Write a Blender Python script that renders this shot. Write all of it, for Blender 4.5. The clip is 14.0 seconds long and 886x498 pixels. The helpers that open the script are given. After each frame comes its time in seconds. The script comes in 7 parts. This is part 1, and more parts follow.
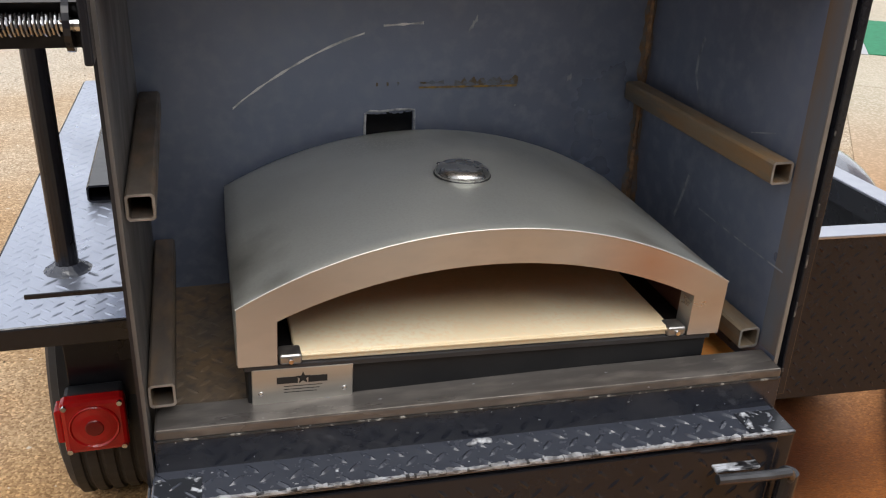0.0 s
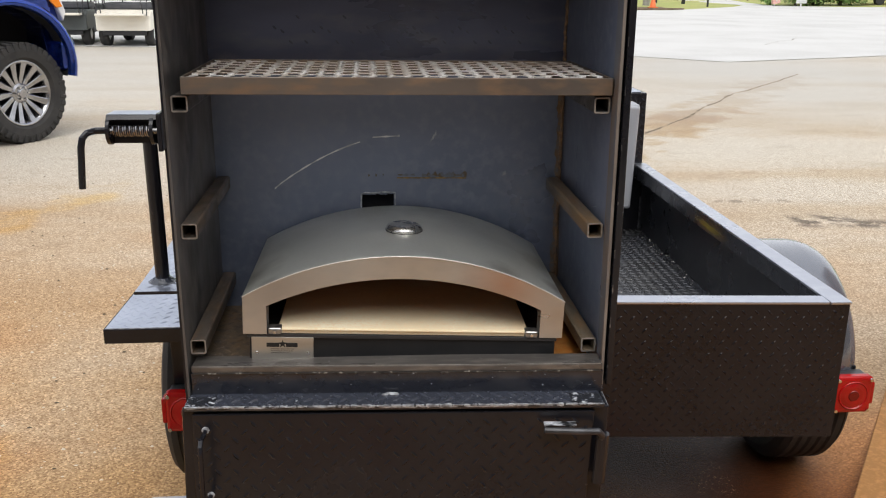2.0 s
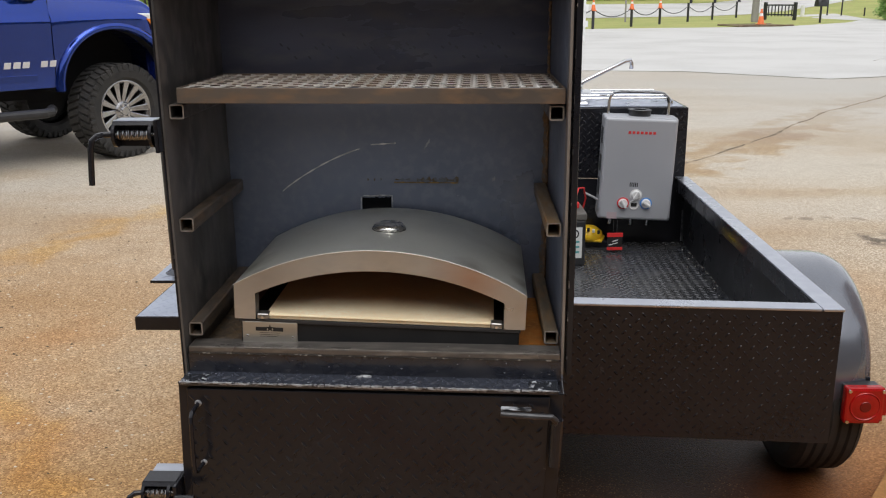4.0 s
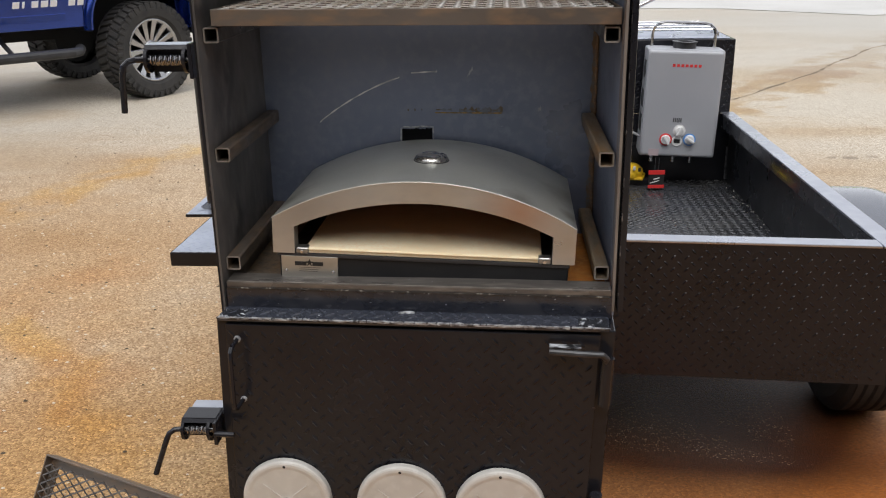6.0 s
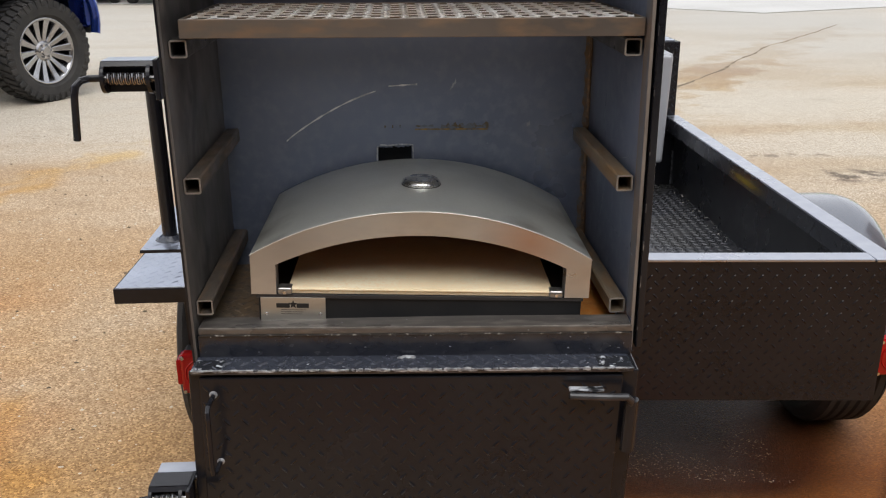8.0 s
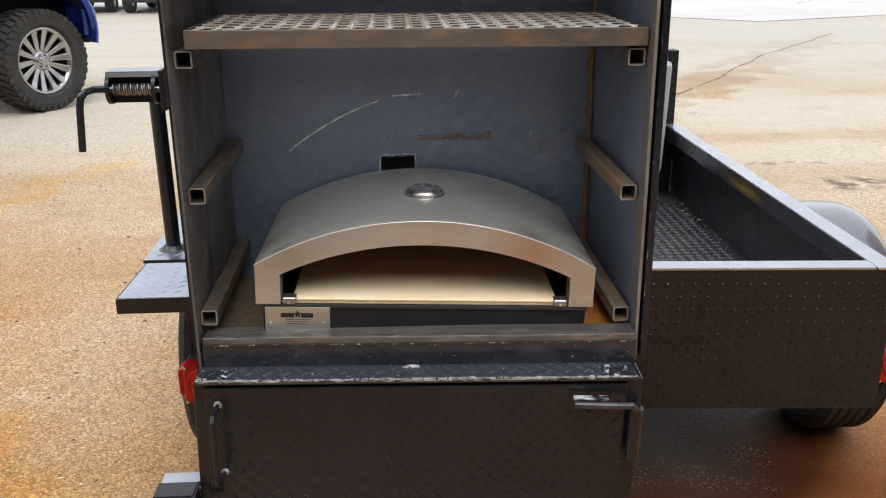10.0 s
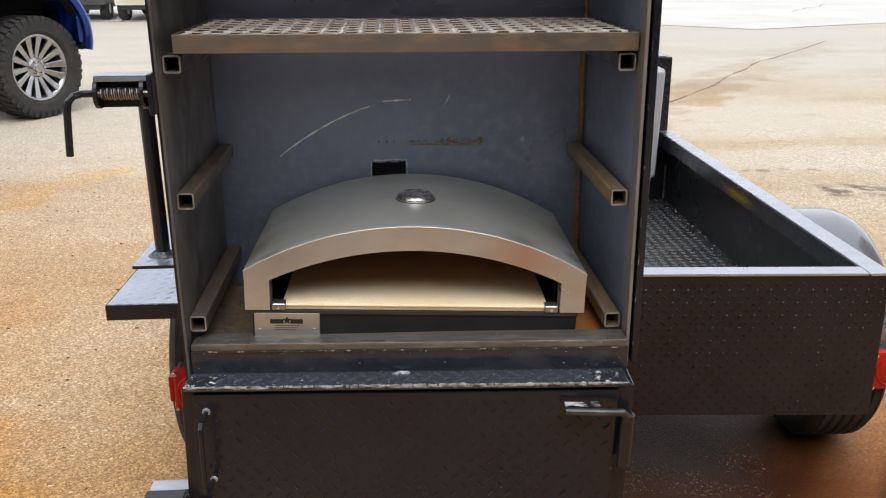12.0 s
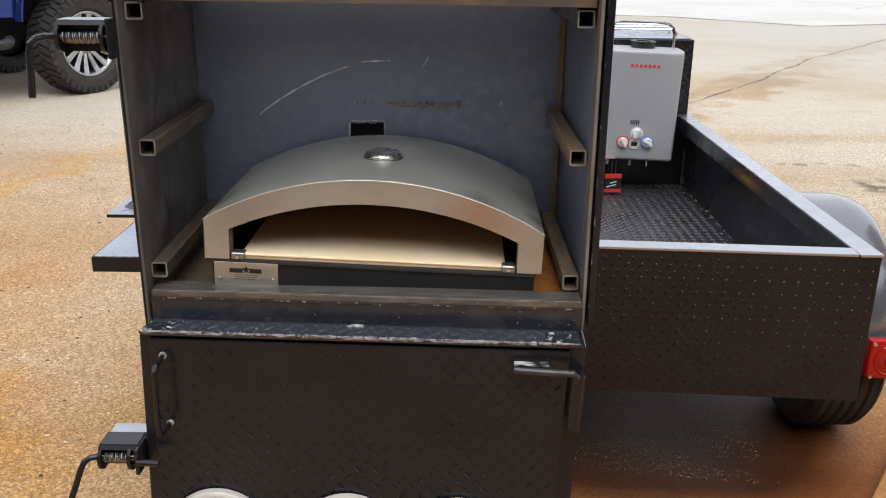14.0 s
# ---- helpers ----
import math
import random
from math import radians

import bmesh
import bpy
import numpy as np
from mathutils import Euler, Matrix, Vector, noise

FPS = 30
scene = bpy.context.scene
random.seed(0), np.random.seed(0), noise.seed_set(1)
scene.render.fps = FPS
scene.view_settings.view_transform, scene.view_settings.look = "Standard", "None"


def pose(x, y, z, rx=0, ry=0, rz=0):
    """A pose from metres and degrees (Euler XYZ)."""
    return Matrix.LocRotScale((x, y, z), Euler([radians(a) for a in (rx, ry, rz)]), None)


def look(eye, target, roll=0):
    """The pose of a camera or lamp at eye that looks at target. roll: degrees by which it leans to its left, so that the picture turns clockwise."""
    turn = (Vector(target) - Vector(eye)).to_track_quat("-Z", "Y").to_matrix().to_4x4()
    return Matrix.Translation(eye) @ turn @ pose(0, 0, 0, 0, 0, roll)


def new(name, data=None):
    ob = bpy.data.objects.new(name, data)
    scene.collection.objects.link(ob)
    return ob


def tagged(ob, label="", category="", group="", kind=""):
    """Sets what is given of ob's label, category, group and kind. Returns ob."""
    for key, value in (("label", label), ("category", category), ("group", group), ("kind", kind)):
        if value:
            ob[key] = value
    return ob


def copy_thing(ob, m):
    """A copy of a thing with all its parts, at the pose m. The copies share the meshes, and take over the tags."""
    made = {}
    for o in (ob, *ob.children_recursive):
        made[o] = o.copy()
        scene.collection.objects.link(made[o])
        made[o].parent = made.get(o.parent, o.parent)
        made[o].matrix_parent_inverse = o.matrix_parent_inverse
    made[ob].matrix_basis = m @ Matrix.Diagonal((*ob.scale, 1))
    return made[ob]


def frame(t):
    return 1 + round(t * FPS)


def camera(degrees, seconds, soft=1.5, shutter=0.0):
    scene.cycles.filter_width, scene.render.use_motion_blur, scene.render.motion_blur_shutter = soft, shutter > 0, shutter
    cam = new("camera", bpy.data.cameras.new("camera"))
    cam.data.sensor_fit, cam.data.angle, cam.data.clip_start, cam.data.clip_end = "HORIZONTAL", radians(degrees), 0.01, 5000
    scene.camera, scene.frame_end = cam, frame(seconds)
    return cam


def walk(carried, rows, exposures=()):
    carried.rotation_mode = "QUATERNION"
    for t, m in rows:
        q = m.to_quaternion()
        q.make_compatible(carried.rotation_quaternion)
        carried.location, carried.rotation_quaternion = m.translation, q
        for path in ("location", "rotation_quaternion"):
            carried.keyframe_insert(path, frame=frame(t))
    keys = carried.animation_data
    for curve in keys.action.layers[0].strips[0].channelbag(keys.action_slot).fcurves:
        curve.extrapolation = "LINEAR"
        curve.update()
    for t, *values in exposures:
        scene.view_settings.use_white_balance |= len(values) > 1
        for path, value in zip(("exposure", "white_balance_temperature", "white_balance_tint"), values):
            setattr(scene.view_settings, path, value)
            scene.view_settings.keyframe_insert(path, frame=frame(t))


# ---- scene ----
cam = camera(52.8, 14.0, soft=1.15)
PATH = [
    (0, (0.05, 0.079, 1.314), (0.557, 1.826, 0.483), 2.1),
    (0.3, (0.063, -0.086, 1.349), (0.548, 1.685, 0.557), 0.5),
    (0.5, (0.088, -0.198, 1.353), (0.559, 1.6, 0.614), -0.6),
    (0.6, (0.113, -0.243, 1.37), (0.573, 1.564, 0.645), -1.2),
    (0.8, (0.154, -0.307, 1.378), (0.606, 1.514, 0.684), -1.2),
    (1, (0.201, -0.359, 1.37), (0.555, 1.495, 0.708), -1.8),
    (1.2, (0.261, -0.412, 1.357), (0.479, 1.472, 0.721), -1.7),
    (1.5, (0.298, -0.481, 1.366), (0.473, 1.409, 0.735), -0.8),
    (1.7, (0.309, -0.536, 1.38), (0.477, 1.358, 0.762), -0.5),
    (2, (0.314, -0.618, 1.411), (0.473, 1.288, 0.828), 0.4),
    (2.2, (0.327, -0.679, 1.423), (0.479, 1.252, 0.924), 0.4),
    (2.5, (0.352, -0.717, 1.449), (0.507, 1.229, 1.014), 0.4),
    (2.7, (0.392, -0.735, 1.44), (0.529, 1.216, 1.023), 0.2),
    (3, (0.474, -0.739, 1.435), (0.56, 1.214, 1.013), 0.5),
    (3.2, (0.515, -0.761, 1.429), (0.538, 1.188, 0.982), 0.4),
    (3.5, (0.559, -0.775, 1.421), (0.502, 1.162, 0.929), -0.3),
    (3.7, (0.57, -0.779, 1.416), (0.504, 1.152, 0.898), -0.4),
    (5.8, (0.561, -0.749, 1.38), (0.429, 1.151, 0.77), -1.6),
    (6, (0.531, -0.715, 1.367), (0.4, 1.167, 0.705), -1.0),
    (6.2, (0.475, -0.671, 1.345), (0.364, 1.207, 0.667), -0.7),
    (6.5, (0.421, -0.601, 1.373), (0.3, 1.273, 0.684), -0.9),
    (7, (0.366, -0.551, 1.366), (0.378, 1.33, 0.687), -0.5),
    (7.5, (0.353, -0.529, 1.376), (0.436, 1.351, 0.7), -0.3),
    (8, (0.34, -0.525, 1.376), (0.432, 1.356, 0.704), -0.4),
    (10.5, (0.327, -0.526, 1.379), (0.427, 1.363, 0.729), -0.5),
    (11, (0.334, -0.525, 1.379), (0.434, 1.366, 0.735), -0.6),
    (11.5, (0.331, -0.52, 1.374), (0.437, 1.373, 0.736), -0.6),
    (12, (0.337, -0.52, 1.373), (0.446, 1.372, 0.734), -0.4),
    (12.5, (0.332, -0.525, 1.382), (0.459, 1.365, 0.739), -0.2),
    (13, (0.332, -0.542, 1.372), (0.453, 1.35, 0.735), -0.4),
    (13.5, (0.363, -0.535, 1.337), (0.482, 1.355, 0.694), -0.7),
    (13.7, (0.393, -0.53, 1.324), (0.504, 1.364, 0.689), -0.2),
    (14, (0.504, -0.549, 1.313), (0.497, 1.341, 0.659), 0.6),
]
walk(cam, [(t, look(eye, target, roll)) for t, eye, target, roll in PATH],
     [(0, 0.27), (0.3, 0.36), (0.7, 0.3), (1.5, 0.15), (2.5, 0.1), (2.9, -0.4), (3.1, -0.4), (3.5, -0.28), (5.8, 0.02), (6.5, 0.05), (8.2, 0.09), (10.3, 0.3), (13.0, 0.28), (14, 0.24)])

# ---- world and light ----
world = bpy.data.worlds.new("overcast_sky")
scene.world = world
world.use_nodes = True
wn = world.node_tree
sky = wn.nodes.new("ShaderNodeTexSky")
sky.sky_type, sky.sun_disc = "NISHITA", False
SUN_EL, SUN_AZ = radians(60), radians(172)
sky.sun_elevation, sky.sun_rotation = SUN_EL, SUN_AZ
sky.air_density, sky.dust_density, sky.ozone_density = 1.0, 4.0, 1.0
# a closed cloud cover: the clear sky is seen only faintly through an even pale veil
veil = wn.nodes.new("ShaderNodeMix")
veil.data_type = "RGBA"
veil.inputs[0].default_value = 0.82
scaled = wn.nodes.new("ShaderNodeMix")
scaled.data_type, scaled.blend_type = "RGBA", "MULTIPLY"
scaled.inputs[0].default_value = 1.0
scaled.inputs[7].default_value = (0.10, 0.10, 0.10, 1)
wn.links.new(sky.outputs[0], scaled.inputs[6])
wn.links.new(scaled.outputs[2], veil.inputs[6])
veil.inputs[7].default_value = (1.20, 1.215, 1.27, 1)
wn.links.new(veil.outputs[2], wn.nodes["Background"].inputs[0])
wn.nodes["Background"].inputs[1].default_value = 1.0
sun = new("sun", bpy.data.lights.new("sun", "SUN"))
sun.data.energy, sun.data.angle, sun.data.color = 1.55, radians(46), (1.0, 0.98, 0.95)
sun.matrix_world = look((10 * math.sin(SUN_AZ) * math.cos(SUN_EL), 10 * math.cos(SUN_AZ) * math.cos(SUN_EL), 10 * math.sin(SUN_EL)), (0, 0, 0))


# ---- materials ----
def mat(name, color=(0.5, 0.5, 0.5), rough=0.5, metal=0.0, second=None, scale=8.0, detail=6.0, lo=0.35, hi=0.65, fine=None,
        fine_scale=120.0, bump=0.0, bump_scale=60.0, coat=0.0, spec=0.5, rough_var=0.0, stretch=(1, 1, 1), coords="Object", random_tint=0.0):
    """Two-scale procedural surface: a base colour, patches of a second colour, fine grain, bump and uneven gloss."""
    m = bpy.data.materials.new(name)
    m.use_nodes = True
    nt = m.node_tree
    N, L = nt.nodes, nt.links
    b = N["Principled BSDF"]
    b.inputs["Roughness"].default_value, b.inputs["Metallic"].default_value = rough, metal
    b.inputs["Coat Weight"].default_value = coat
    b.inputs["Specular IOR Level"].default_value = spec
    b.inputs["Coat Roughness"].default_value = 0.12
    tc = N.new("ShaderNodeTexCoord")
    mp = N.new("ShaderNodeMapping")
    mp.inputs["Scale"].default_value = stretch
    L.new(tc.outputs[coords], mp.inputs[0])

    def noise_ramp(sc, det, a, z):
        n = N.new("ShaderNodeTexNoise")
        n.inputs["Scale"].default_value, n.inputs["Detail"].default_value = sc, det
        L.new(mp.outputs[0], n.inputs["Vector"])
        r = N.new("ShaderNodeMapRange")
        r.inputs[1].default_value, r.inputs[2].default_value = a, z
        L.new(n.outputs[0], r.inputs[0])
        return r.outputs[0]

    def mix(fac, a, c):
        x = N.new("ShaderNodeMix")
        x.data_type = "RGBA"
        for sock, v in ((x.inputs[0], fac), (x.inputs[6], a), (x.inputs[7], c)):
            if isinstance(v, bpy.types.NodeSocket):
                L.new(v, sock)
            else:
                sock.default_value = (*v, 1) if isinstance(v, tuple) else v
        return x.outputs[2]

    out = color
    if second:
        out = mix(noise_ramp(scale, detail, lo, hi), out, second)
    if fine:
        out = mix(noise_ramp(fine_scale, 3.0, 0.45, 0.7), out, fine)
    if random_tint:
        oi = N.new("ShaderNodeObjectInfo")
        h = N.new("ShaderNodeHueSaturation")
        r = N.new("ShaderNodeMapRange")
        r.inputs[3].default_value, r.inputs[4].default_value = 1 - random_tint, 1 + random_tint
        L.new(oi.outputs["Random"], r.inputs[0])
        L.new(r.outputs[0], h.inputs["Value"])
        h.inputs["Color"].default_value = (*color, 1)
        if isinstance(out, bpy.types.NodeSocket):
            L.new(out, h.inputs["Color"])
        out = h.outputs[0]
    if isinstance(out, bpy.types.NodeSocket):
        L.new(out, b.inputs["Base Color"])
    else:
        b.inputs["Base Color"].default_value = (*out, 1)
    if rough_var:
        r = N.new("ShaderNodeMapRange")
        r.inputs[3].default_value, r.inputs[4].default_value = max(0.02, rough - rough_var), min(1, rough + rough_var)
        L.new(noise_ramp(scale * 1.7, 5.0, 0.3, 0.7), r.inputs[0])
        L.new(r.outputs[0], b.inputs["Roughness"])
    if bump:
        n = N.new("ShaderNodeTexNoise")
        n.inputs["Scale"].default_value, n.inputs["Detail"].default_value = bump_scale, 4
        L.new(mp.outputs[0], n.inputs["Vector"])
        bp = N.new("ShaderNodeBump")
        bp.inputs["Strength"].default_value, bp.inputs["Distance"].default_value = bump, 0.002
        L.new(n.outputs[0], bp.inputs["Height"])
        L.new(bp.outputs[0], b.inputs["Normal"])
    return m


BLACK = mat("black_gloss_paint", (0.0085, 0.0088, 0.0122), 0.21, second=(0.0140, 0.0138, 0.0170), scale=5, fine=(0.0125, 0.0132, 0.0175), fine_scale=70, bump=0.2, bump_scale=60, spec=0.38, rough_var=0.09)
BLACK_WORN = mat("black_paint_with_bare_edges", (0.040, 0.045, 0.060), 0.2, spec=0.8, second=(0.6, 0.62, 0.66), scale=60, detail=9, lo=0.705, hi=0.75, bump=0.3, bump_scale=50, rough_var=0.1)
BLACK_SILVER = mat("scuffed_black_paint", (0.014, 0.014, 0.016), 0.3, second=(0.55, 0.57, 0.61), scale=150, detail=7, lo=0.46, hi=0.66, stretch=(0.35, 1, 1.2))
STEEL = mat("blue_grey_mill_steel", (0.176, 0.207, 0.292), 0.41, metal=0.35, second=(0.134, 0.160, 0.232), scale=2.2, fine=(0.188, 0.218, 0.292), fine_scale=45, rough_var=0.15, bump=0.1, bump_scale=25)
STEEL_BROWN = mat("brownish_mill_steel", (0.128, 0.120, 0.117), 0.44, metal=0.3, second=(0.050, 0.049, 0.051), scale=6, lo=0.44, hi=0.66, fine=(0.150, 0.138, 0.130), fine_scale=30, rough_var=0.15, stretch=(1, 1, 0.6))
TUBE = mat("rusty_steel_tube", (0.235, 0.180, 0.120), 0.46, metal=0.35, second=(0.135, 0.11, 0.085), scale=26, lo=0.40, hi=0.66, fine=(0.27, 0.165, 0.080), fine_scale=55, bump=0.3, bump_scale=120, rough_var=0.15, stretch=(1, 0.22, 1))
BAR = mat("grey_bare_steel_bar", (0.080, 0.075, 0.073), 0.34, metal=0.4, second=(0.060, 0.057, 0.056), scale=9, fine=(0.135, 0.122, 0.110), fine_scale=60, stretch=(0.3, 1, 1), rough_var=0.15)
RUST = mat("orange_rust", (0.56, 0.20, 0.032), 0.7, second=(0.34, 0.13, 0.035), scale=14, fine=(0.52, 0.24, 0.06), fine_scale=90, bump=0.4)
RACK = mat("raw_rack_angle_iron", (0.21, 0.178, 0.150), 0.42, metal=0.6, second=(0.15, 0.13, 0.115), scale=7, fine=(0.27, 0.19, 0.13), fine_scale=45, stretch=(0.35, 1, 1), rough_var=0.1)
MESH = mat("bright_expanded_steel", (0.92, 0.91, 0.89), 0.32, metal=0.15, second=(0.62, 0.55, 0.48), scale=9, rough_var=0.1)
STAINLESS = mat("brushed_stainless", (0.72, 0.73, 0.675), 0.40, metal=0.8, second=(0.52, 0.525, 0.485), scale=5, lo=0.48, hi=0.8, fine=(0.68, 0.68, 0.63), fine_scale=300, rough_var=0.08, bump=0.05, bump_scale=30)
STAINLESS_FACE = mat("warm_brushed_stainless_face", (0.56, 0.545, 0.525), 0.34, metal=0.8, second=(0.455, 0.44, 0.42), scale=5, lo=0.40, hi=0.70, fine=(0.50, 0.492, 0.48), fine_scale=30, rough_var=0.07, bump=0.08, bump_scale=14, stretch=(0.7, 1, 1.6))
CHROME = mat("polished_steel", (0.62, 0.62, 0.63), 0.12, metal=1.0)
STONE = mat("cream_cordierite_stone", (0.86, 0.76, 0.545), 0.85, second=(0.78, 0.62, 0.39), scale=7, fine=(0.84, 0.66, 0.42), fine_scale=160, bump=0.2, bump_scale=200)
DARKSTEEL = mat("satin_black_sheet", (0.02, 0.021, 0.024), 0.4, second=(0.03, 0.03, 0.033), scale=12, rough_var=0.1)
# near-black that stands for the dark inside gaps, holes and hollows
HOLE = mat("hollow_black", (0.006, 0.006, 0.006), 0.9)
BADGE = mat("brushed_badge_plate", (0.62, 0.61, 0.57), 0.38, metal=0.9, second=(0.42, 0.41, 0.39), scale=20, stretch=(0.1, 1, 1))
INK = mat("black_print", (0.01, 0.01, 0.01), 0.6)
RUBBER = mat("tyre_rubber", (0.018, 0.018, 0.018), 0.75, second=(0.035, 0.032, 0.03), scale=10, bump=0.15)
REDLENS = mat("red_lamp_lens", (0.46, 0.006, 0.007), 0.16, second=(0.34, 0.005, 0.005), scale=14, bump=0.1, bump_scale=180)
WHITEGREY = mat("silver_grey_enamel", (0.41, 0.42, 0.45), 0.35, metal=0.15, second=(0.375, 0.385, 0.415), scale=3)
LIGHTPLASTIC = mat("light_grey_plastic", (0.68, 0.68, 0.68), 0.4)
REDINK = mat("red_print", (0.65, 0.03, 0.03), 0.5)
BLUEINK = mat("blue_print", (0.1, 0.3, 0.7), 0.5)
BLUEPAINT = mat("metallic_blue_car_paint", (0.010, 0.045, 0.31), 0.17, metal=0.85, second=(0.008, 0.038, 0.27), scale=1.5, fine=(0.014, 0.058, 0.36), fine_scale=260, coat=0.9)
BLUEPAINT.node_tree.nodes["Principled BSDF"].inputs["Coat Roughness"].default_value = 0.03
RIM = mat("machined_alloy", (0.42, 0.42, 0.43), 0.22, metal=0.95, second=(0.33, 0.33, 0.34), scale=9)
GLASS = mat("dark_car_glass", (0.02, 0.025, 0.03), 0.05, coat=1.0)
AMBER = mat("amber_lens", (0.85, 0.25, 0.02), 0.2)
CLEARLENS = mat("pale_headlamp_lens", (0.75, 0.76, 0.78), 0.1, coat=0.6)
CREAM = mat("cream_plastic", (0.83, 0.79, 0.69), 0.5, second=(0.76, 0.71, 0.61), scale=2)
WHITEPAINT = mat("white_paint", (0.78, 0.78, 0.77), 0.5, second=(0.7, 0.7, 0.69), scale=3)
GREYSEAT = mat("dark_grey_vinyl", (0.07, 0.075, 0.085), 0.55, second=(0.1, 0.1, 0.11), scale=9)
YELLOW = mat("yellow_plastic", (0.80, 0.50, 0.02), 0.4)
ORANGE = mat("orange_cone_plastic", (0.75, 0.16, 0.03), 0.55, second=(0.65, 0.13, 0.03), scale=8)
WOODPOLE = mat("grey_weathered_pole", (0.33, 0.32, 0.30), 0.8, second=(0.24, 0.23, 0.21), scale=3, stretch=(1, 1, 0.1))
GREEN = mat("green_mat", (0.02, 0.22, 0.10), 0.8, second=(0.015, 0.17, 0.08), scale=20)
PINKBIN = mat("pale_mauve_plastic", (0.60, 0.50, 0.49), 0.5, second=(0.53, 0.44, 0.42), scale=4)
GRASS = mat("verge_grass", (0.40, 0.40, 0.13), 0.95, second=(0.28, 0.34, 0.09), scale=0.5, fine=(0.30, 0.27, 0.10), fine_scale=6, bump=0.5, bump_scale=20)
ROADMAT = mat("pale_worn_asphalt", (0.545, 0.535, 0.51), 0.85, second=(0.43, 0.42, 0.395), scale=0.45, lo=0.42, hi=0.72, fine=(0.56, 0.56, 0.555), fine_scale=40, bump=0.2, bump_scale=90)
DARKBARK = mat("bark", (0.09, 0.07, 0.05), 0.9, second=(0.05, 0.04, 0.03), scale=6)
LEAF_A = mat("broad_leaf_foliage", (0.34, 0.50, 0.17), 0.7, second=(0.25, 0.41, 0.13), scale=0.35, fine=(0.42, 0.56, 0.22), fine_scale=1.7, random_tint=0.25)
LEAF_B = mat("light_leaf_foliage", (0.40, 0.54, 0.14), 0.7, second=(0.30, 0.44, 0.11), scale=0.4, fine=(0.47, 0.58, 0.18), fine_scale=1.7, random_tint=0.2)
LEAF_C = mat("conifer_foliage", (0.25, 0.40, 0.13), 0.75, second=(0.33, 0.48, 0.17), scale=1.2, random_tint=0.2)
HILL = mat("distant_wooded_hill", (0.130, 0.205, 0.085), 0.95, second=(0.085, 0.145, 0.058), scale=0.06, fine=(0.17, 0.24, 0.11), fine_scale=0.3)
BLOCKER_WALL = mat("blocker_wall_paint", (0.16, 0.14, 0.125), 0.8, second=(0.12, 0.105, 0.095), scale=2)


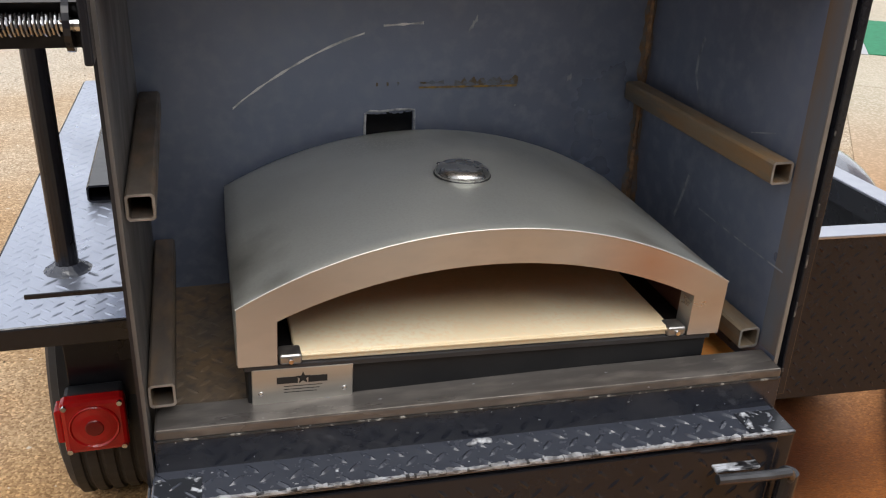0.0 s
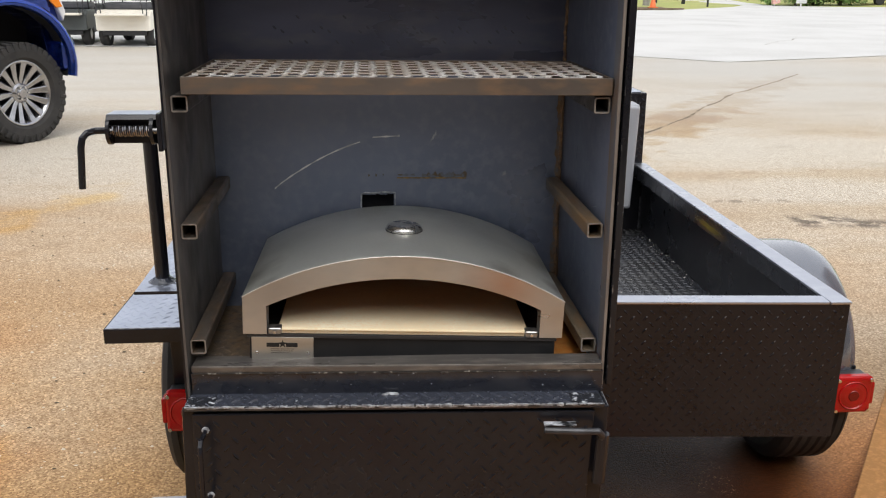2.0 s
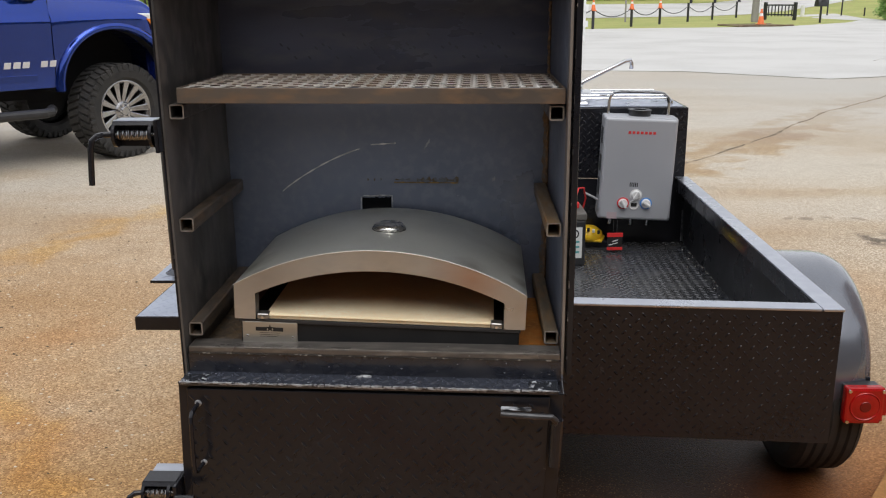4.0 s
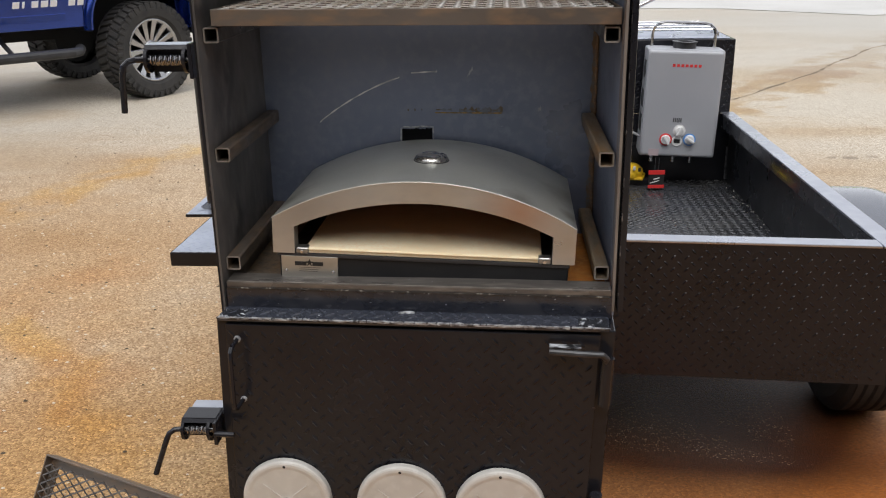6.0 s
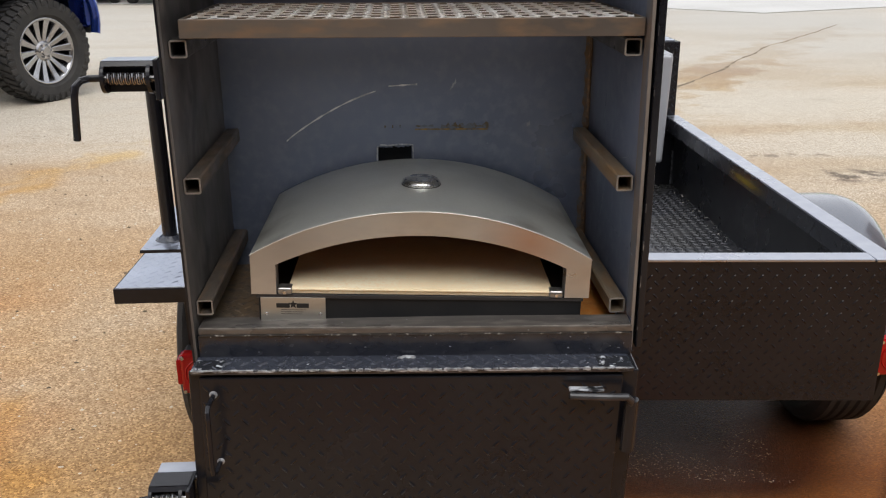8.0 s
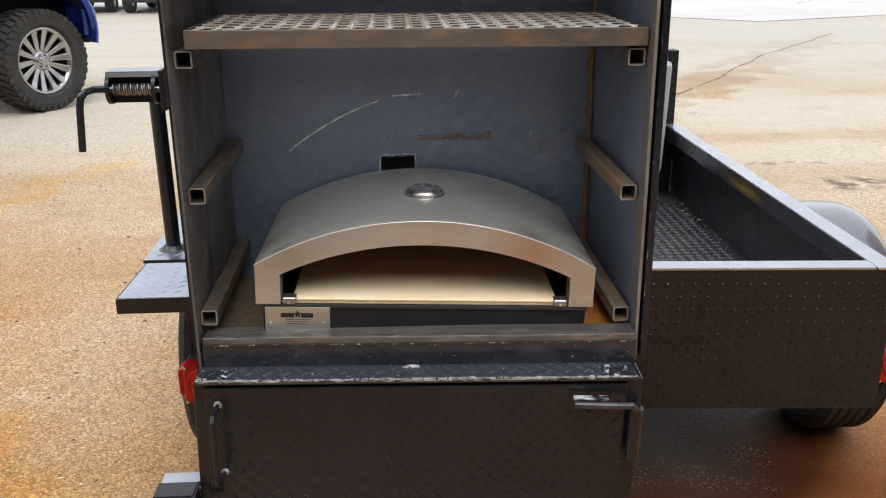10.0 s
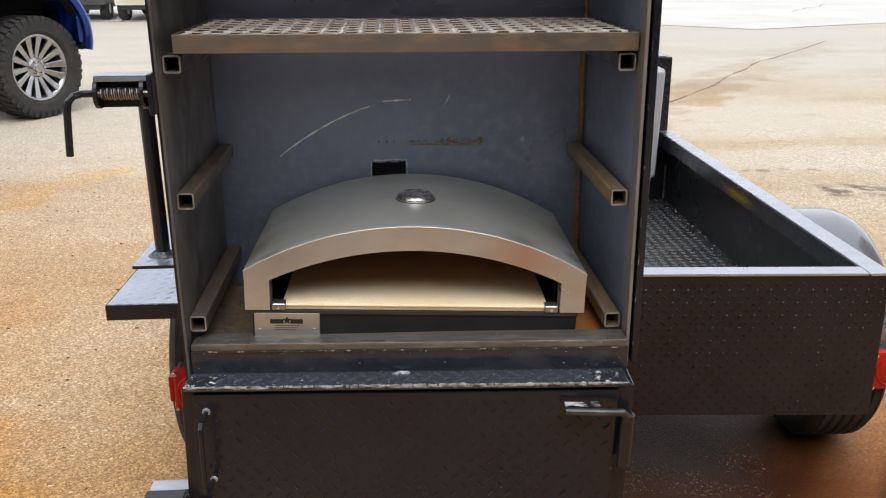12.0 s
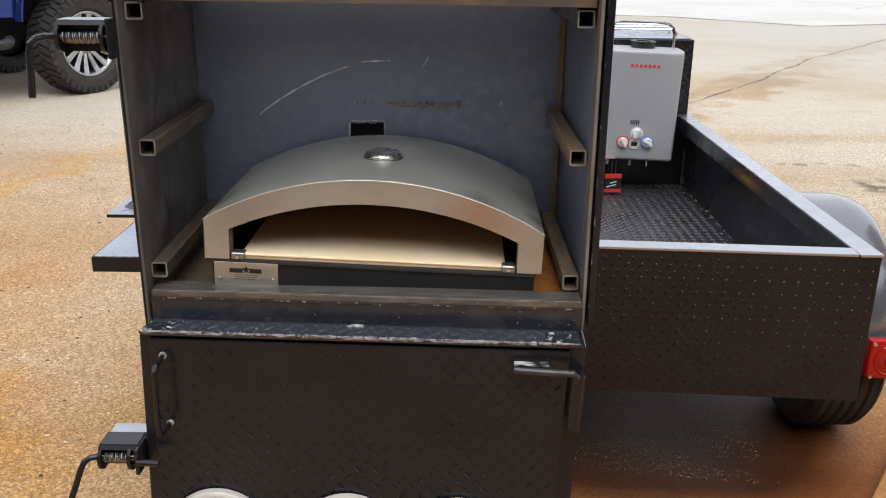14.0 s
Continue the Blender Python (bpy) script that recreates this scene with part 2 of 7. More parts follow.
def ground_material():
    """Exposed-aggregate concrete: small tan, brown and white stones, with clay-orange stains that fade away from the trailer."""
    m = bpy.data.materials.new("exposed_aggregate_concrete")
    m.use_nodes = True
    N, L = m.node_tree.nodes, m.node_tree.links
    b = N["Principled BSDF"]
    tc = N.new("ShaderNodeTexCoord")
    vo = N.new("ShaderNodeTexVoronoi")
    vo.inputs["Scale"].default_value = 170
    L.new(tc.outputs["Object"], vo.inputs["Vector"])
    ramp = N.new("ShaderNodeValToRGB")
    sep = N.new("ShaderNodeSeparateColor")
    L.new(vo.outputs["Color"], sep.inputs[0])
    L.new(sep.outputs[0], ramp.inputs[0])
    els = ramp.color_ramp.elements
    els[0].position, els[0].color = 0.0, (0.30, 0.24, 0.172, 1)
    els[1].position, els[1].color = 1.0, (0.80, 0.75, 0.64, 1)
    for p, c in ((0.2, (0.38, 0.32, 0.245, 1)), (0.5, (0.49, 0.44, 0.36, 1)), (0.8, (0.59, 0.545, 0.46, 1))):
        els.new(p).color = c
    stain = N.new("ShaderNodeTexNoise")
    stain.inputs["Scale"].default_value, stain.inputs["Detail"].default_value = 0.55, 6
    L.new(tc.outputs["Object"], stain.inputs["Vector"])
    def spot(centre, r0, r1, v0, v1):
        """A value that goes from v0 to v1 between two distances from a place on the ground."""
        d = N.new("ShaderNodeVectorMath")
        d.operation = "DISTANCE"
        d.inputs[1].default_value = centre
        L.new(tc.outputs["Object"], d.inputs[0])
        q = N.new("ShaderNodeMapRange")
        q.inputs[1].default_value, q.inputs[2].default_value = r0, r1
        q.inputs[3].default_value, q.inputs[4].default_value = v0, v1
        L.new(d.outputs["Value"], q.inputs[0])
        return q.outputs[0]

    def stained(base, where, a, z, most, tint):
        """Multiplies base by a tint, of a stain or of shade, where the noise plus the spot passes a to z."""
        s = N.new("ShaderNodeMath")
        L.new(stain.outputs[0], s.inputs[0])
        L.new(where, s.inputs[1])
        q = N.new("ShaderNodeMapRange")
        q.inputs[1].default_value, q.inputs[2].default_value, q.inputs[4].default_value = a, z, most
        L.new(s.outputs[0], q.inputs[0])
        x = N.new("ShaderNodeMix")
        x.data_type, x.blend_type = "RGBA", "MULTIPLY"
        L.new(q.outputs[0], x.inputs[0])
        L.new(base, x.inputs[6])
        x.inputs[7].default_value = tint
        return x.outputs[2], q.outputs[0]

    def math2(op, a, c):
        x = N.new("ShaderNodeMath")
        x.operation, x.use_clamp = op, op == "MULTIPLY"
        for s, v in zip(x.inputs, (a, c)):
            if isinstance(v, bpy.types.NodeSocket):
                L.new(v, s)
            else:
                s.default_value = v
        return x.outputs[0]

    def ranged(v, a, z, v0=0.0, v1=1.0):
        q = N.new("ShaderNodeMapRange")
        q.interpolation_type = "SMOOTHSTEP"
        for s, w in zip(list(q.inputs)[1:5], (a, z, v0, v1)):
            s.default_value = w
        L.new(v, q.inputs[0])
        return q.outputs[0]

    def noise(scale, detail, stretch=(1, 1, 1), turn=0.0):
        mp = N.new("ShaderNodeMapping")
        mp.inputs["Scale"].default_value, mp.inputs["Rotation"].default_value = stretch, (0, 0, radians(turn))
        L.new(tc.outputs["Object"], mp.inputs[0])
        n = N.new("ShaderNodeTexNoise")
        n.inputs["Scale"].default_value, n.inputs["Detail"].default_value = scale, detail
        L.new(mp.outputs[0], n.inputs["Vector"])
        return n.outputs[0]

    def tinted(base, fac, tint):
        x = N.new("ShaderNodeMix")
        x.data_type, x.blend_type = "RGBA", "MULTIPLY"
        L.new(fac, x.inputs[0])
        L.new(base, x.inputs[6])
        x.inputs[7].default_value = tint
        return x.outputs[2]

    def band(a, c, w, rough, lo, hi):
        """A soft, broken band of the ground between two places, w wide to each side."""
        a, c = Vector((*a, 0)), Vector((*c, 0))
        d = c - a
        sub = N.new("ShaderNodeVectorMath")
        sub.operation = "SUBTRACT"
        L.new(tc.outputs["Object"], sub.inputs[0])
        sub.inputs[1].default_value = a
        out = []
        for v in (d / d.length_squared, Vector((-d.y, d.x, 0)) / d.length):
            dot = N.new("ShaderNodeVectorMath")
            dot.operation = "DOT_PRODUCT"
            L.new(sub.outputs[0], dot.inputs[0])
            dot.inputs[1].default_value = v
            out.append(dot.outputs["Value"])
        wob = math2("ADD", out[1], ranged(noise(2.2, 3), 0.3, 0.7, -w * 0.6, w * 0.6))
        across = ranged(math2("ABSOLUTE", wob, 0.0), w * 0.2, w, 1, 0)
        along = math2("MULTIPLY", ranged(out[0], -0.12, 0.08), ranged(out[0], 0.9, 1.15, 1, 0))
        return math2("MULTIPLY", math2("MULTIPLY", across, along), ranged(noise(rough, 6), lo, hi))

    col = ramp.outputs[0]
    # clay washed over the near concrete, uneven and thinning out with distance
    near = spot((-0.3, 0.4, 0), 1.2, 6.5, 1.0, 0.05)
    col = tinted(col, math2("MULTIPLY", near, ranged(noise(0.8, 7), 0.25, 0.62, 0.55, 1.0)), (0.82, 0.515, 0.225, 1))
    col = tinted(col, math2("MULTIPLY", spot((-0.5, 0.8, 0), 0.5, 4.5, 1.0, 0.25), ranged(noise(1.3, 8), 0.5, 0.72, 0.0, 0.75)), (0.86, 0.60, 0.34, 1))
    # long tan smears over the far slab and small grey scuffs
    col = tinted(col, ranged(noise(0.5, 7, (0.5, 1.6, 1), 12), 0.42, 0.64, 0.0, 0.85), (0.82, 0.71, 0.56, 1))
    col = tinted(col, ranged(noise(2.6, 8, (0.7, 1.3, 1), -20), 0.58, 0.78, 0.0, 0.55), (0.66, 0.63, 0.58, 1))
    # two faded strips of yellow
    col = tinted(col, band((-2.15, 3.7), (-1.45, 5.6), 0.20, 3.0, 0.36, 0.6), (1.04, 0.90, 0.60, 1))
    col = tinted(col, band((-1.5, 2.42), (-0.35, 1.34), 0.16, 3.0, 0.34, 0.58), (1.04, 0.92, 0.62, 1))
    # the stones' grain fades towards one flat clay colour beside the trailer
    flat_clay = N.new("ShaderNodeMix")
    flat_clay.data_type = "RGBA"
    L.new(spot((1.75, 0.9, 0), 0.5, 1.9, 0.5, 0.0), flat_clay.inputs[0])
    L.new(col, flat_clay.inputs[6])
    flat_clay.inputs[7].default_value = (0.37, 0.265, 0.155, 1)
    col = flat_clay.outputs[2]
    col, _ = stained(col, spot((1.85, 0.6, 0), 0.5, 2.7, 0.55, -0.25), 0.50, 0.95, 1.0, (1.0, 0.50, 0.165, 1))
    # wet ground and the bed's shade, both put into the colour here
    col, wet_shade = stained(col, spot((1.05, 1.95, 0), 0.45, 1.10, 0.6, -0.45), 0.55, 0.95, 1.0, (0.17, 0.11, 0.075, 1))
    # rusty wash beside the crack
    for a, c in (((1.8, 6.3), (3.77, 8.7)), ((3.77, 8.7), (6.95, 13.0))):
        col = tinted(col, band(a, c, 0.46, 1.6, 0.2, 0.5), (0.76, 0.60, 0.39, 1))
    # oil drips
    col = tinted(col, band((2.86, 4.50), (3.55, 4.42), 0.15, 9.0, 0.40, 0.56), (0.28, 0.26, 0.25, 1))
    col = tinted(col, band((2.60, 4.98), (3.1, 4.92), 0.06, 9.0, 0.45, 0.6), (0.5, 0.47, 0.44, 1))
    # pale patches that grow with distance from the trailer
    pale = N.new("ShaderNodeTexNoise")
    pale.inputs["Scale"].default_value, pale.inputs["Detail"].default_value = 0.23, 4
    L.new(tc.outputs["Object"], pale.inputs["Vector"])
    pf = N.new("ShaderNodeMapRange")
    pf.inputs[1].default_value, pf.inputs[2].default_value, pf.inputs[4].default_value = 0.45, 1.2, 0.85
    away = N.new("ShaderNodeMath")
    L.new(pale.outputs[0], away.inputs[0])
    L.new(spot((0.5, 0.5, 0), 3.0, 14.0, -0.15, 0.6), away.inputs[1])
    L.new(away.outputs[0], pf.inputs[0])
    mx2 = N.new("ShaderNodeMix")
    mx2.data_type = "RGBA"
    L.new(pf.outputs[0], mx2.inputs[0])
    L.new(col, mx2.inputs[6])
    mx2.inputs[7].default_value = (0.435, 0.418, 0.382, 1)
    L.new(mx2.outputs[2], b.inputs["Base Color"])
    b.inputs["Specular IOR Level"].default_value = 0.3
    gloss = N.new("ShaderNodeMapRange")
    gloss.inputs[3].default_value, gloss.inputs[4].default_value = 0.7, 0.55
    L.new(wet_shade, gloss.inputs[0])
    L.new(gloss.outputs[0], b.inputs["Roughness"])
    bp = N.new("ShaderNodeBump")
    bp.inputs["Strength"].default_value, bp.inputs["Distance"].default_value = 0.4, 0.003
    bp.invert = True
    L.new(vo.outputs["Distance"], bp.inputs["Height"])
    # stones stand up unevenly
    pit = N.new("ShaderNodeBump")
    pit.inputs["Strength"].default_value, pit.inputs["Distance"].default_value = 0.5, 0.003
    L.new(noise(190, 3), pit.inputs["Height"])
    L.new(bp.outputs[0], pit.inputs["Normal"])
    L.new(pit.outputs[0], b.inputs["Normal"])
    return m


CONCRETE = ground_material()


# ---- mesh helpers ----
def link(name, bm, material, parent=None, label="", smooth=False):
    me = bpy.data.meshes.new(name)
    bmesh.ops.recalc_face_normals(bm, faces=bm.faces)
    if smooth:
        for fc in bm.faces:
            fc.smooth = True
    bm.to_mesh(me)
    bm.free()
    me.materials.append(material)
    ob = new(name, me)
    if parent:
        ob.parent = parent
    if label:
        tagged(ob, label)
    return ob


part = link


def thing(name, label, category, m=None, group="", kind=""):
    ob = new(name)
    ob.empty_display_size = 0.1
    if m is not None:
        ob.matrix_world = m
    return tagged(ob, label, category, group, kind)


def box(x0, x1, y0, y1, z0, z1, bevel=0.0, bm=None, seg=2, turn=None):
    """A box between two corners, its edges rounded by bevel, added to bm."""
    b = bmesh.new()
    bmesh.ops.create_cube(b, size=1)
    bmesh.ops.scale(b, vec=(x1 - x0, y1 - y0, z1 - z0), verts=b.verts)
    if bevel:
        bmesh.ops.bevel(b, geom=b.edges[:], offset=bevel, segments=seg, profile=0.5, affect="EDGES")
    m = Matrix.Translation(((x0 + x1) / 2, (y0 + y1) / 2, (z0 + z1) / 2))
    if turn is not None:
        m = turn @ m
    bmesh.ops.transform(b, matrix=m, verts=b.verts)
    return join(bm, b)


def join(bm, b):
    if bm is None:
        return b
    me = bpy.data.meshes.new("tmp")
    b.to_mesh(me)
    b.free()
    bm.from_mesh(me)
    bpy.data.meshes.remove(me)
    return bm


def cyl(p, q, r, r2=None, n=20, bm=None, caps=True):
    """A cylinder or cone from p to q."""
    b = bmesh.new()
    p, q = Vector(p), Vector(q)
    d = q - p
    bmesh.ops.create_cone(b, cap_ends=caps, segments=n, radius1=r, radius2=r if r2 is None else r2, depth=d.length)
    m = Matrix.Translation((p + q) / 2) @ d.to_track_quat("Z", "Y").to_matrix().to_4x4()
    bmesh.ops.transform(b, matrix=m, verts=b.verts)
    return join(bm, b)


def sweep(points, r, n=10, bm=None, closed=False):
    """A round rod along a line of points."""
    b = bmesh.new()
    pts = [Vector(p) for p in points]
    rings = []
    s = None
    for i, p in enumerate(pts):
        a = pts[i - 1] if i or closed else p
        c = pts[(i + 1) % len(pts)] if i < len(pts) - 1 or closed else p
        d = (c - a).normalized()
        # the ring's frame is carried along the line without twisting
        s = d.orthogonal() if s is None else s - d * s.dot(d)
        s.normalize()
        u = d.cross(s)
        rings.append([b.verts.new(p + r * (math.cos(k * 2 * math.pi / n) * s + math.sin(k * 2 * math.pi / n) * u)) for k in range(n)])
    m = len(rings)
    for i in range(m if closed else m - 1):
        A, B = rings[i], rings[(i + 1) % m]
        for k in range(n):
            b.faces.new((A[k], A[(k + 1) % n], B[(k + 1) % n], B[k]))
    if not closed:
        b.faces.new(rings[0][::-1])
        b.faces.new(rings[-1])
    return join(bm, b)


def lathe(profile, n=32, m=None, bm=None):
    """Turns (radius, height) pairs about z."""
    b = bmesh.new()
    rings = []
    for r, z in profile:
        if r < 1e-6:
            rings.append([b.verts.new((0, 0, z))])
        else:
            rings.append([b.verts.new((r * math.cos(k * 2 * math.pi / n), r * math.sin(k * 2 * math.pi / n), z)) for k in range(n)])
    for A, B in zip(rings, rings[1:]):
        for k in range(n):
            k2 = (k + 1) % n
            if len(A) == 1 and len(B) == 1:
                continue
            if len(A) == 1:
                b.faces.new((A[0], B[k], B[k2]))
            elif len(B) == 1:
                b.faces.new((A[k], A[k2], B[0]))
            else:
                b.faces.new((A[k], A[k2], B[k2], B[k]))
    if m is not None:
        bmesh.ops.transform(b, matrix=m, verts=b.verts)
    return join(bm, b)


def prism(outline, depth, m=None, bm=None, bevel=0.0):
    """A flat outline (u, v) in the x-z plane, made thick along y from 0 to depth."""
    b = bmesh.new()
    f = b.faces.new([b.verts.new((u, 0, v)) for u, v in outline])
    r = bmesh.ops.extrude_face_region(b, geom=[f])
    bmesh.ops.translate(b, vec=(0, depth, 0), verts=[e for e in r["geom"] if isinstance(e, bmesh.types.BMVert)])
    if bevel:
        bmesh.ops.recalc_face_normals(b, faces=b.faces)
        edges = [e for e in b.edges if abs(e.verts[0].co.y - e.verts[1].co.y) < 1e-6]
        bmesh.ops.bevel(b, geom=edges, offset=bevel, segments=2, profile=0.5, affect="EDGES")
    if m is not None:
        bmesh.ops.transform(b, matrix=m, verts=b.verts)
    return join(bm, b)


def tube(length, w, h, t, m, bm=None):
    """A hollow square tube along y from 0 to length, w wide, h high, with walls t thick; the ends are open."""
    b = bmesh.new()
    def ring(y, i):
        a, c = w / 2 - i, h / 2 - i
        k = 0.1 * w if not i else 0.06 * w
        out = []
        for sx, sz in ((1, 1), (-1, 1), (-1, -1), (1, -1)):
            pair = [(sx * a, sz * (c - k)), (sx * (a - k), sz * c)]
            if sx * sz < 0:
                pair.reverse()
            out += pair
        return [b.verts.new((u, y, v)) for u, v in out]
    o0, o1, i0, i1 = ring(0, 0), ring(length, 0), ring(0, t), ring(length, t)
    for k in range(8):
        j = (k + 1) % 8
        b.faces.new((o0[k], o0[j], o1[j], o1[k]))
        b.faces.new((i0[j], i0[k], i1[k], i1[j]))
        b.faces.new((o0[j], o0[k], i0[k], i0[j]))
        b.faces.new((o1[k], o1[j], i1[j], i1[k]))
    bmesh.ops.transform(b, matrix=m, verts=b.verts)
    return join(bm, b)


def tread(w, h, m, bm=None, pitch=0.033, size=(0.0112, 0.0032, 0.0016), margin=0.012, inside=None):
    """The raised lozenges of tread plate over w x h, in the local x-y plane, turned by m."""
    verts, faces = [], []
    L, W, H = size
    shape = [(-L, 0, 0), (-L * 0.5, -W, 0), (L * 0.5, -W, 0), (L, 0, 0), (L * 0.5, W, 0), (-L * 0.5, W, 0), (-L * 0.42, 0, H), (L * 0.42, 0, H)]
    fs = [(0, 1, 6), (1, 2, 7, 6), (2, 3, 7), (3, 4, 7), (4, 5, 6, 7), (5, 0, 6)]
    nx, ny = int((w - 2 * margin) / pitch), int((h - 2 * margin) / (pitch * 0.5))
    for j in range(ny + 1):
        for i in range(nx + 1):
            x = margin + (i + 0.5 * (j % 2)) * pitch
            y = margin + j * pitch * 0.5
            if x > w - margin or y > h - margin or (inside and not inside(x, y)):
                continue
            a = radians(45 if j % 2 else -45)
            c, s = math.cos(a), math.sin(a)
            k = len(verts)
            verts += [m @ Vector((x + c * u - s * v, y + s * u + c * v, q)) for u, v, q in shape]
            faces += [tuple(k + i2 for i2 in f2) for f2 in fs]
    me = bpy.data.meshes.new("tmp")
    me.from_pydata(verts, [], faces)
    bm = bm or bmesh.new()
    bm.from_mesh(me)
    bpy.data.meshes.remove(me)
    return bm


def frame_m(origin, u, v):
    """The matrix that lays local x along u and local y along v from origin."""
    u, v = Vector(u).normalized(), Vector(v).normalized()
    m = Matrix((u, v, u.cross(v))).transposed().to_4x4()
    m.translation = origin
    return m


# ---- ground ----
GZ = -0.048                      # level of the concrete under the trailer
SITE = Matrix.Translation((0.36, -0.58, 1.375)) @ Matrix.Scale(1 - GZ / 1.375, 4) @ Matrix.Translation((-0.36, 0.58, -1.375))


def rise(y, x=0.0):
    """The ground's height: level by the trailer, climbing gently to the road and the woods, and more along the road's far bend."""
    t = min(1.0, max(0.0, (y - 56) / 30))
    s = min(1.0, max(0.0, (y - 51) / 14))
    return 1.0 * t * t * (3 - 2 * t) + max(0.0, y - 86) * 0.006 + s * s * (3 - 2 * s) * 0.035 * min(50.0, max(0.0, x - 19))


def dip(x, y):
    """How far the worn concrete sinks under the trailer's lower wheel."""
    t = max(0.0, 1 - math.hypot((x - 1.56) / (0.46 if x > 1.56 else 0.95), (y - 1.88) / 0.72))
    return 0.064 * min(1.0, 1.25 * t * t * (3 - 2 * t) + 0.55 * t)


def sheet(name, outline, lift, material, step=4.0, hollow=False):
    """A flat patch of ground that follows the rise; outline is a list of (x, y)."""
    b = bmesh.new()
    b.faces.new([b.verts.new((x, y, 0)) for x, y in outline])
    ys = [v.co.y for v in b.verts]
    y = 51.0
    while y < min(max(ys), 130):
        geom = b.verts[:] + b.edges[:] + b.faces[:]
        bmesh.ops.bisect_plane(b, geom=geom, plane_co=(0, y, 0), plane_no=(0, 1, 0))
        y += step
    xs = [v.co.x for v in b.verts]
    for x in (19, 24, 30, 40, 55, 69):
        if min(xs) < x < max(xs) and max(ys) > 56:
            bmesh.ops.bisect_plane(b, geom=b.verts[:] + b.edges[:] + b.faces[:], plane_co=(x, 0, 0), plane_no=(1, 0, 0))
    if hollow:
        for axis, first, last in ((0, 0.55, 2.07), (1, 1.1, 2.66)):
            for i in range(int((last - first) / 0.08) + 1):
                at, way = [0, 0, 0], [0, 0, 0]
                at[axis], way[axis] = first + 0.08 * i, 1
                bmesh.ops.bisect_plane(b, geom=b.verts[:] + b.edges[:] + b.faces[:], plane_co=at, plane_no=way)
    for v in b.verts:
        v.co.z = rise(v.co.y, v.co.x) + lift - (dip(v.co.x, v.co.y) if hollow else 0.0)
    return link(name, b, material, smooth=hollow)


tagged(sheet("ground", [(-900, -200), (900, -200), (900, 1400), (-900, 1400)], -0.006, GRASS, hollow=True), "green and yellowish verge grass", "grass", kind="structure")
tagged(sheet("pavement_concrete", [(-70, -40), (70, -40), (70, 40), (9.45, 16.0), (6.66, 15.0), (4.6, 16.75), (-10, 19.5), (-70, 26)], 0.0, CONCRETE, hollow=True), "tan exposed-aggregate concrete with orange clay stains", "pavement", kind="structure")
tagged(sheet("pavement_asphalt", [(-10, 19.5), (4.6, 16.75), (6.66, 15.0), (9.45, 16.0), (70, 40), (70, 45), (26, 47.5), (23, 49.5), (24, 60), (20.5, 60), (21.5, 50.2), (19.6, 46.8), (14.5, 41.4), (8.2, 40.6), (-12, 37.5), (-70, 36), (-70, 26)], 0.004, ROADMAT), "pale grey worn asphalt lot", "pavement", kind="structure")
tagged(sheet("road", [(-200, 58.5), (8, 59), (16, 60.5), (22, 64), (30, 72), (42, 85), (60, 101), (200, 165), (200, 182), (60, 113), (42, 96), (30, 84), (20, 76), (-200, 72)], 0.02, ROADMAT), "pale grey public road on a slight rise", "road", kind="structure")

# a tar-filled crack and the joint between the slabs
JOINT = mat("dark_joint_filler", (0.15, 0.115, 0.075), 0.9, second=(0.36, 0.29, 0.2), scale=5, lo=0.5, hi=0.66)


def crack(name, pts, w, label, material=JOINT, z=0.0012, wander=0.02, seed=3):
    """A thin uneven filled line along pts."""
    b = bmesh.new()
    rows = []
    rnd = random.Random(seed)
    fine = []
    for (ax, ay), (bx, by) in zip(pts, pts[1:]):
        d = Vector((bx - ax, by - ay))
        n = max(2, int(d.length / 0.12))
        nrm = Vector((-d.y, d.x)).normalized()
        fine += [(ax + d.x * i / n, ay + d.y * i / n, nrm) for i in range(n)]
    fine.append((*pts[-1], nrm))
    drift = 0.0
    for x, y, nrm in fine:
        drift = 0.85 * drift + rnd.uniform(-wander, wander)
        ww = w * rnd.uniform(0.35, 1.4)
        rows.append([b.verts.new((x + nrm.x * (drift + s * ww), y + nrm.y * (drift + s * ww), z)) for s in (-1, 1)])
    for (a, c), (d, e) in zip(rows, rows[1:]):
        b.faces.new((a, c, e, d))
    return tagged(link(name, b, material), label, "crack", kind="structure")


crack("pavement_crack", [(1.8, 6.3), (2.7, 7.28), (3.77, 8.7), (5.01, 10.6), (6.06, 11.8), (6.95, 12.95)], 0.015, "brown wandering crack in the concrete")
EDGE = mat("grey_edge_line", (0.21, 0.19, 0.165), 0.9, second=(0.45, 0.43, 0.39), scale=2, lo=0.4, hi=0.6)
crack("pavement_joint", [(-10, 19.48), (4.6, 16.73), (6.66, 14.98), (9.45, 15.98), (40, 28.0)], 0.022, "dark line where the concrete meets the asphalt", EDGE, 0.0065, 0.01, 4)
crack("pavement_crack", [(9.2, 19.2), (10.0, 20.3), (10.5, 20.7), (11.0, 21.6)], 0.016, "thin dark crack in the asphalt", EDGE, 0.0065, 0.03, 5)

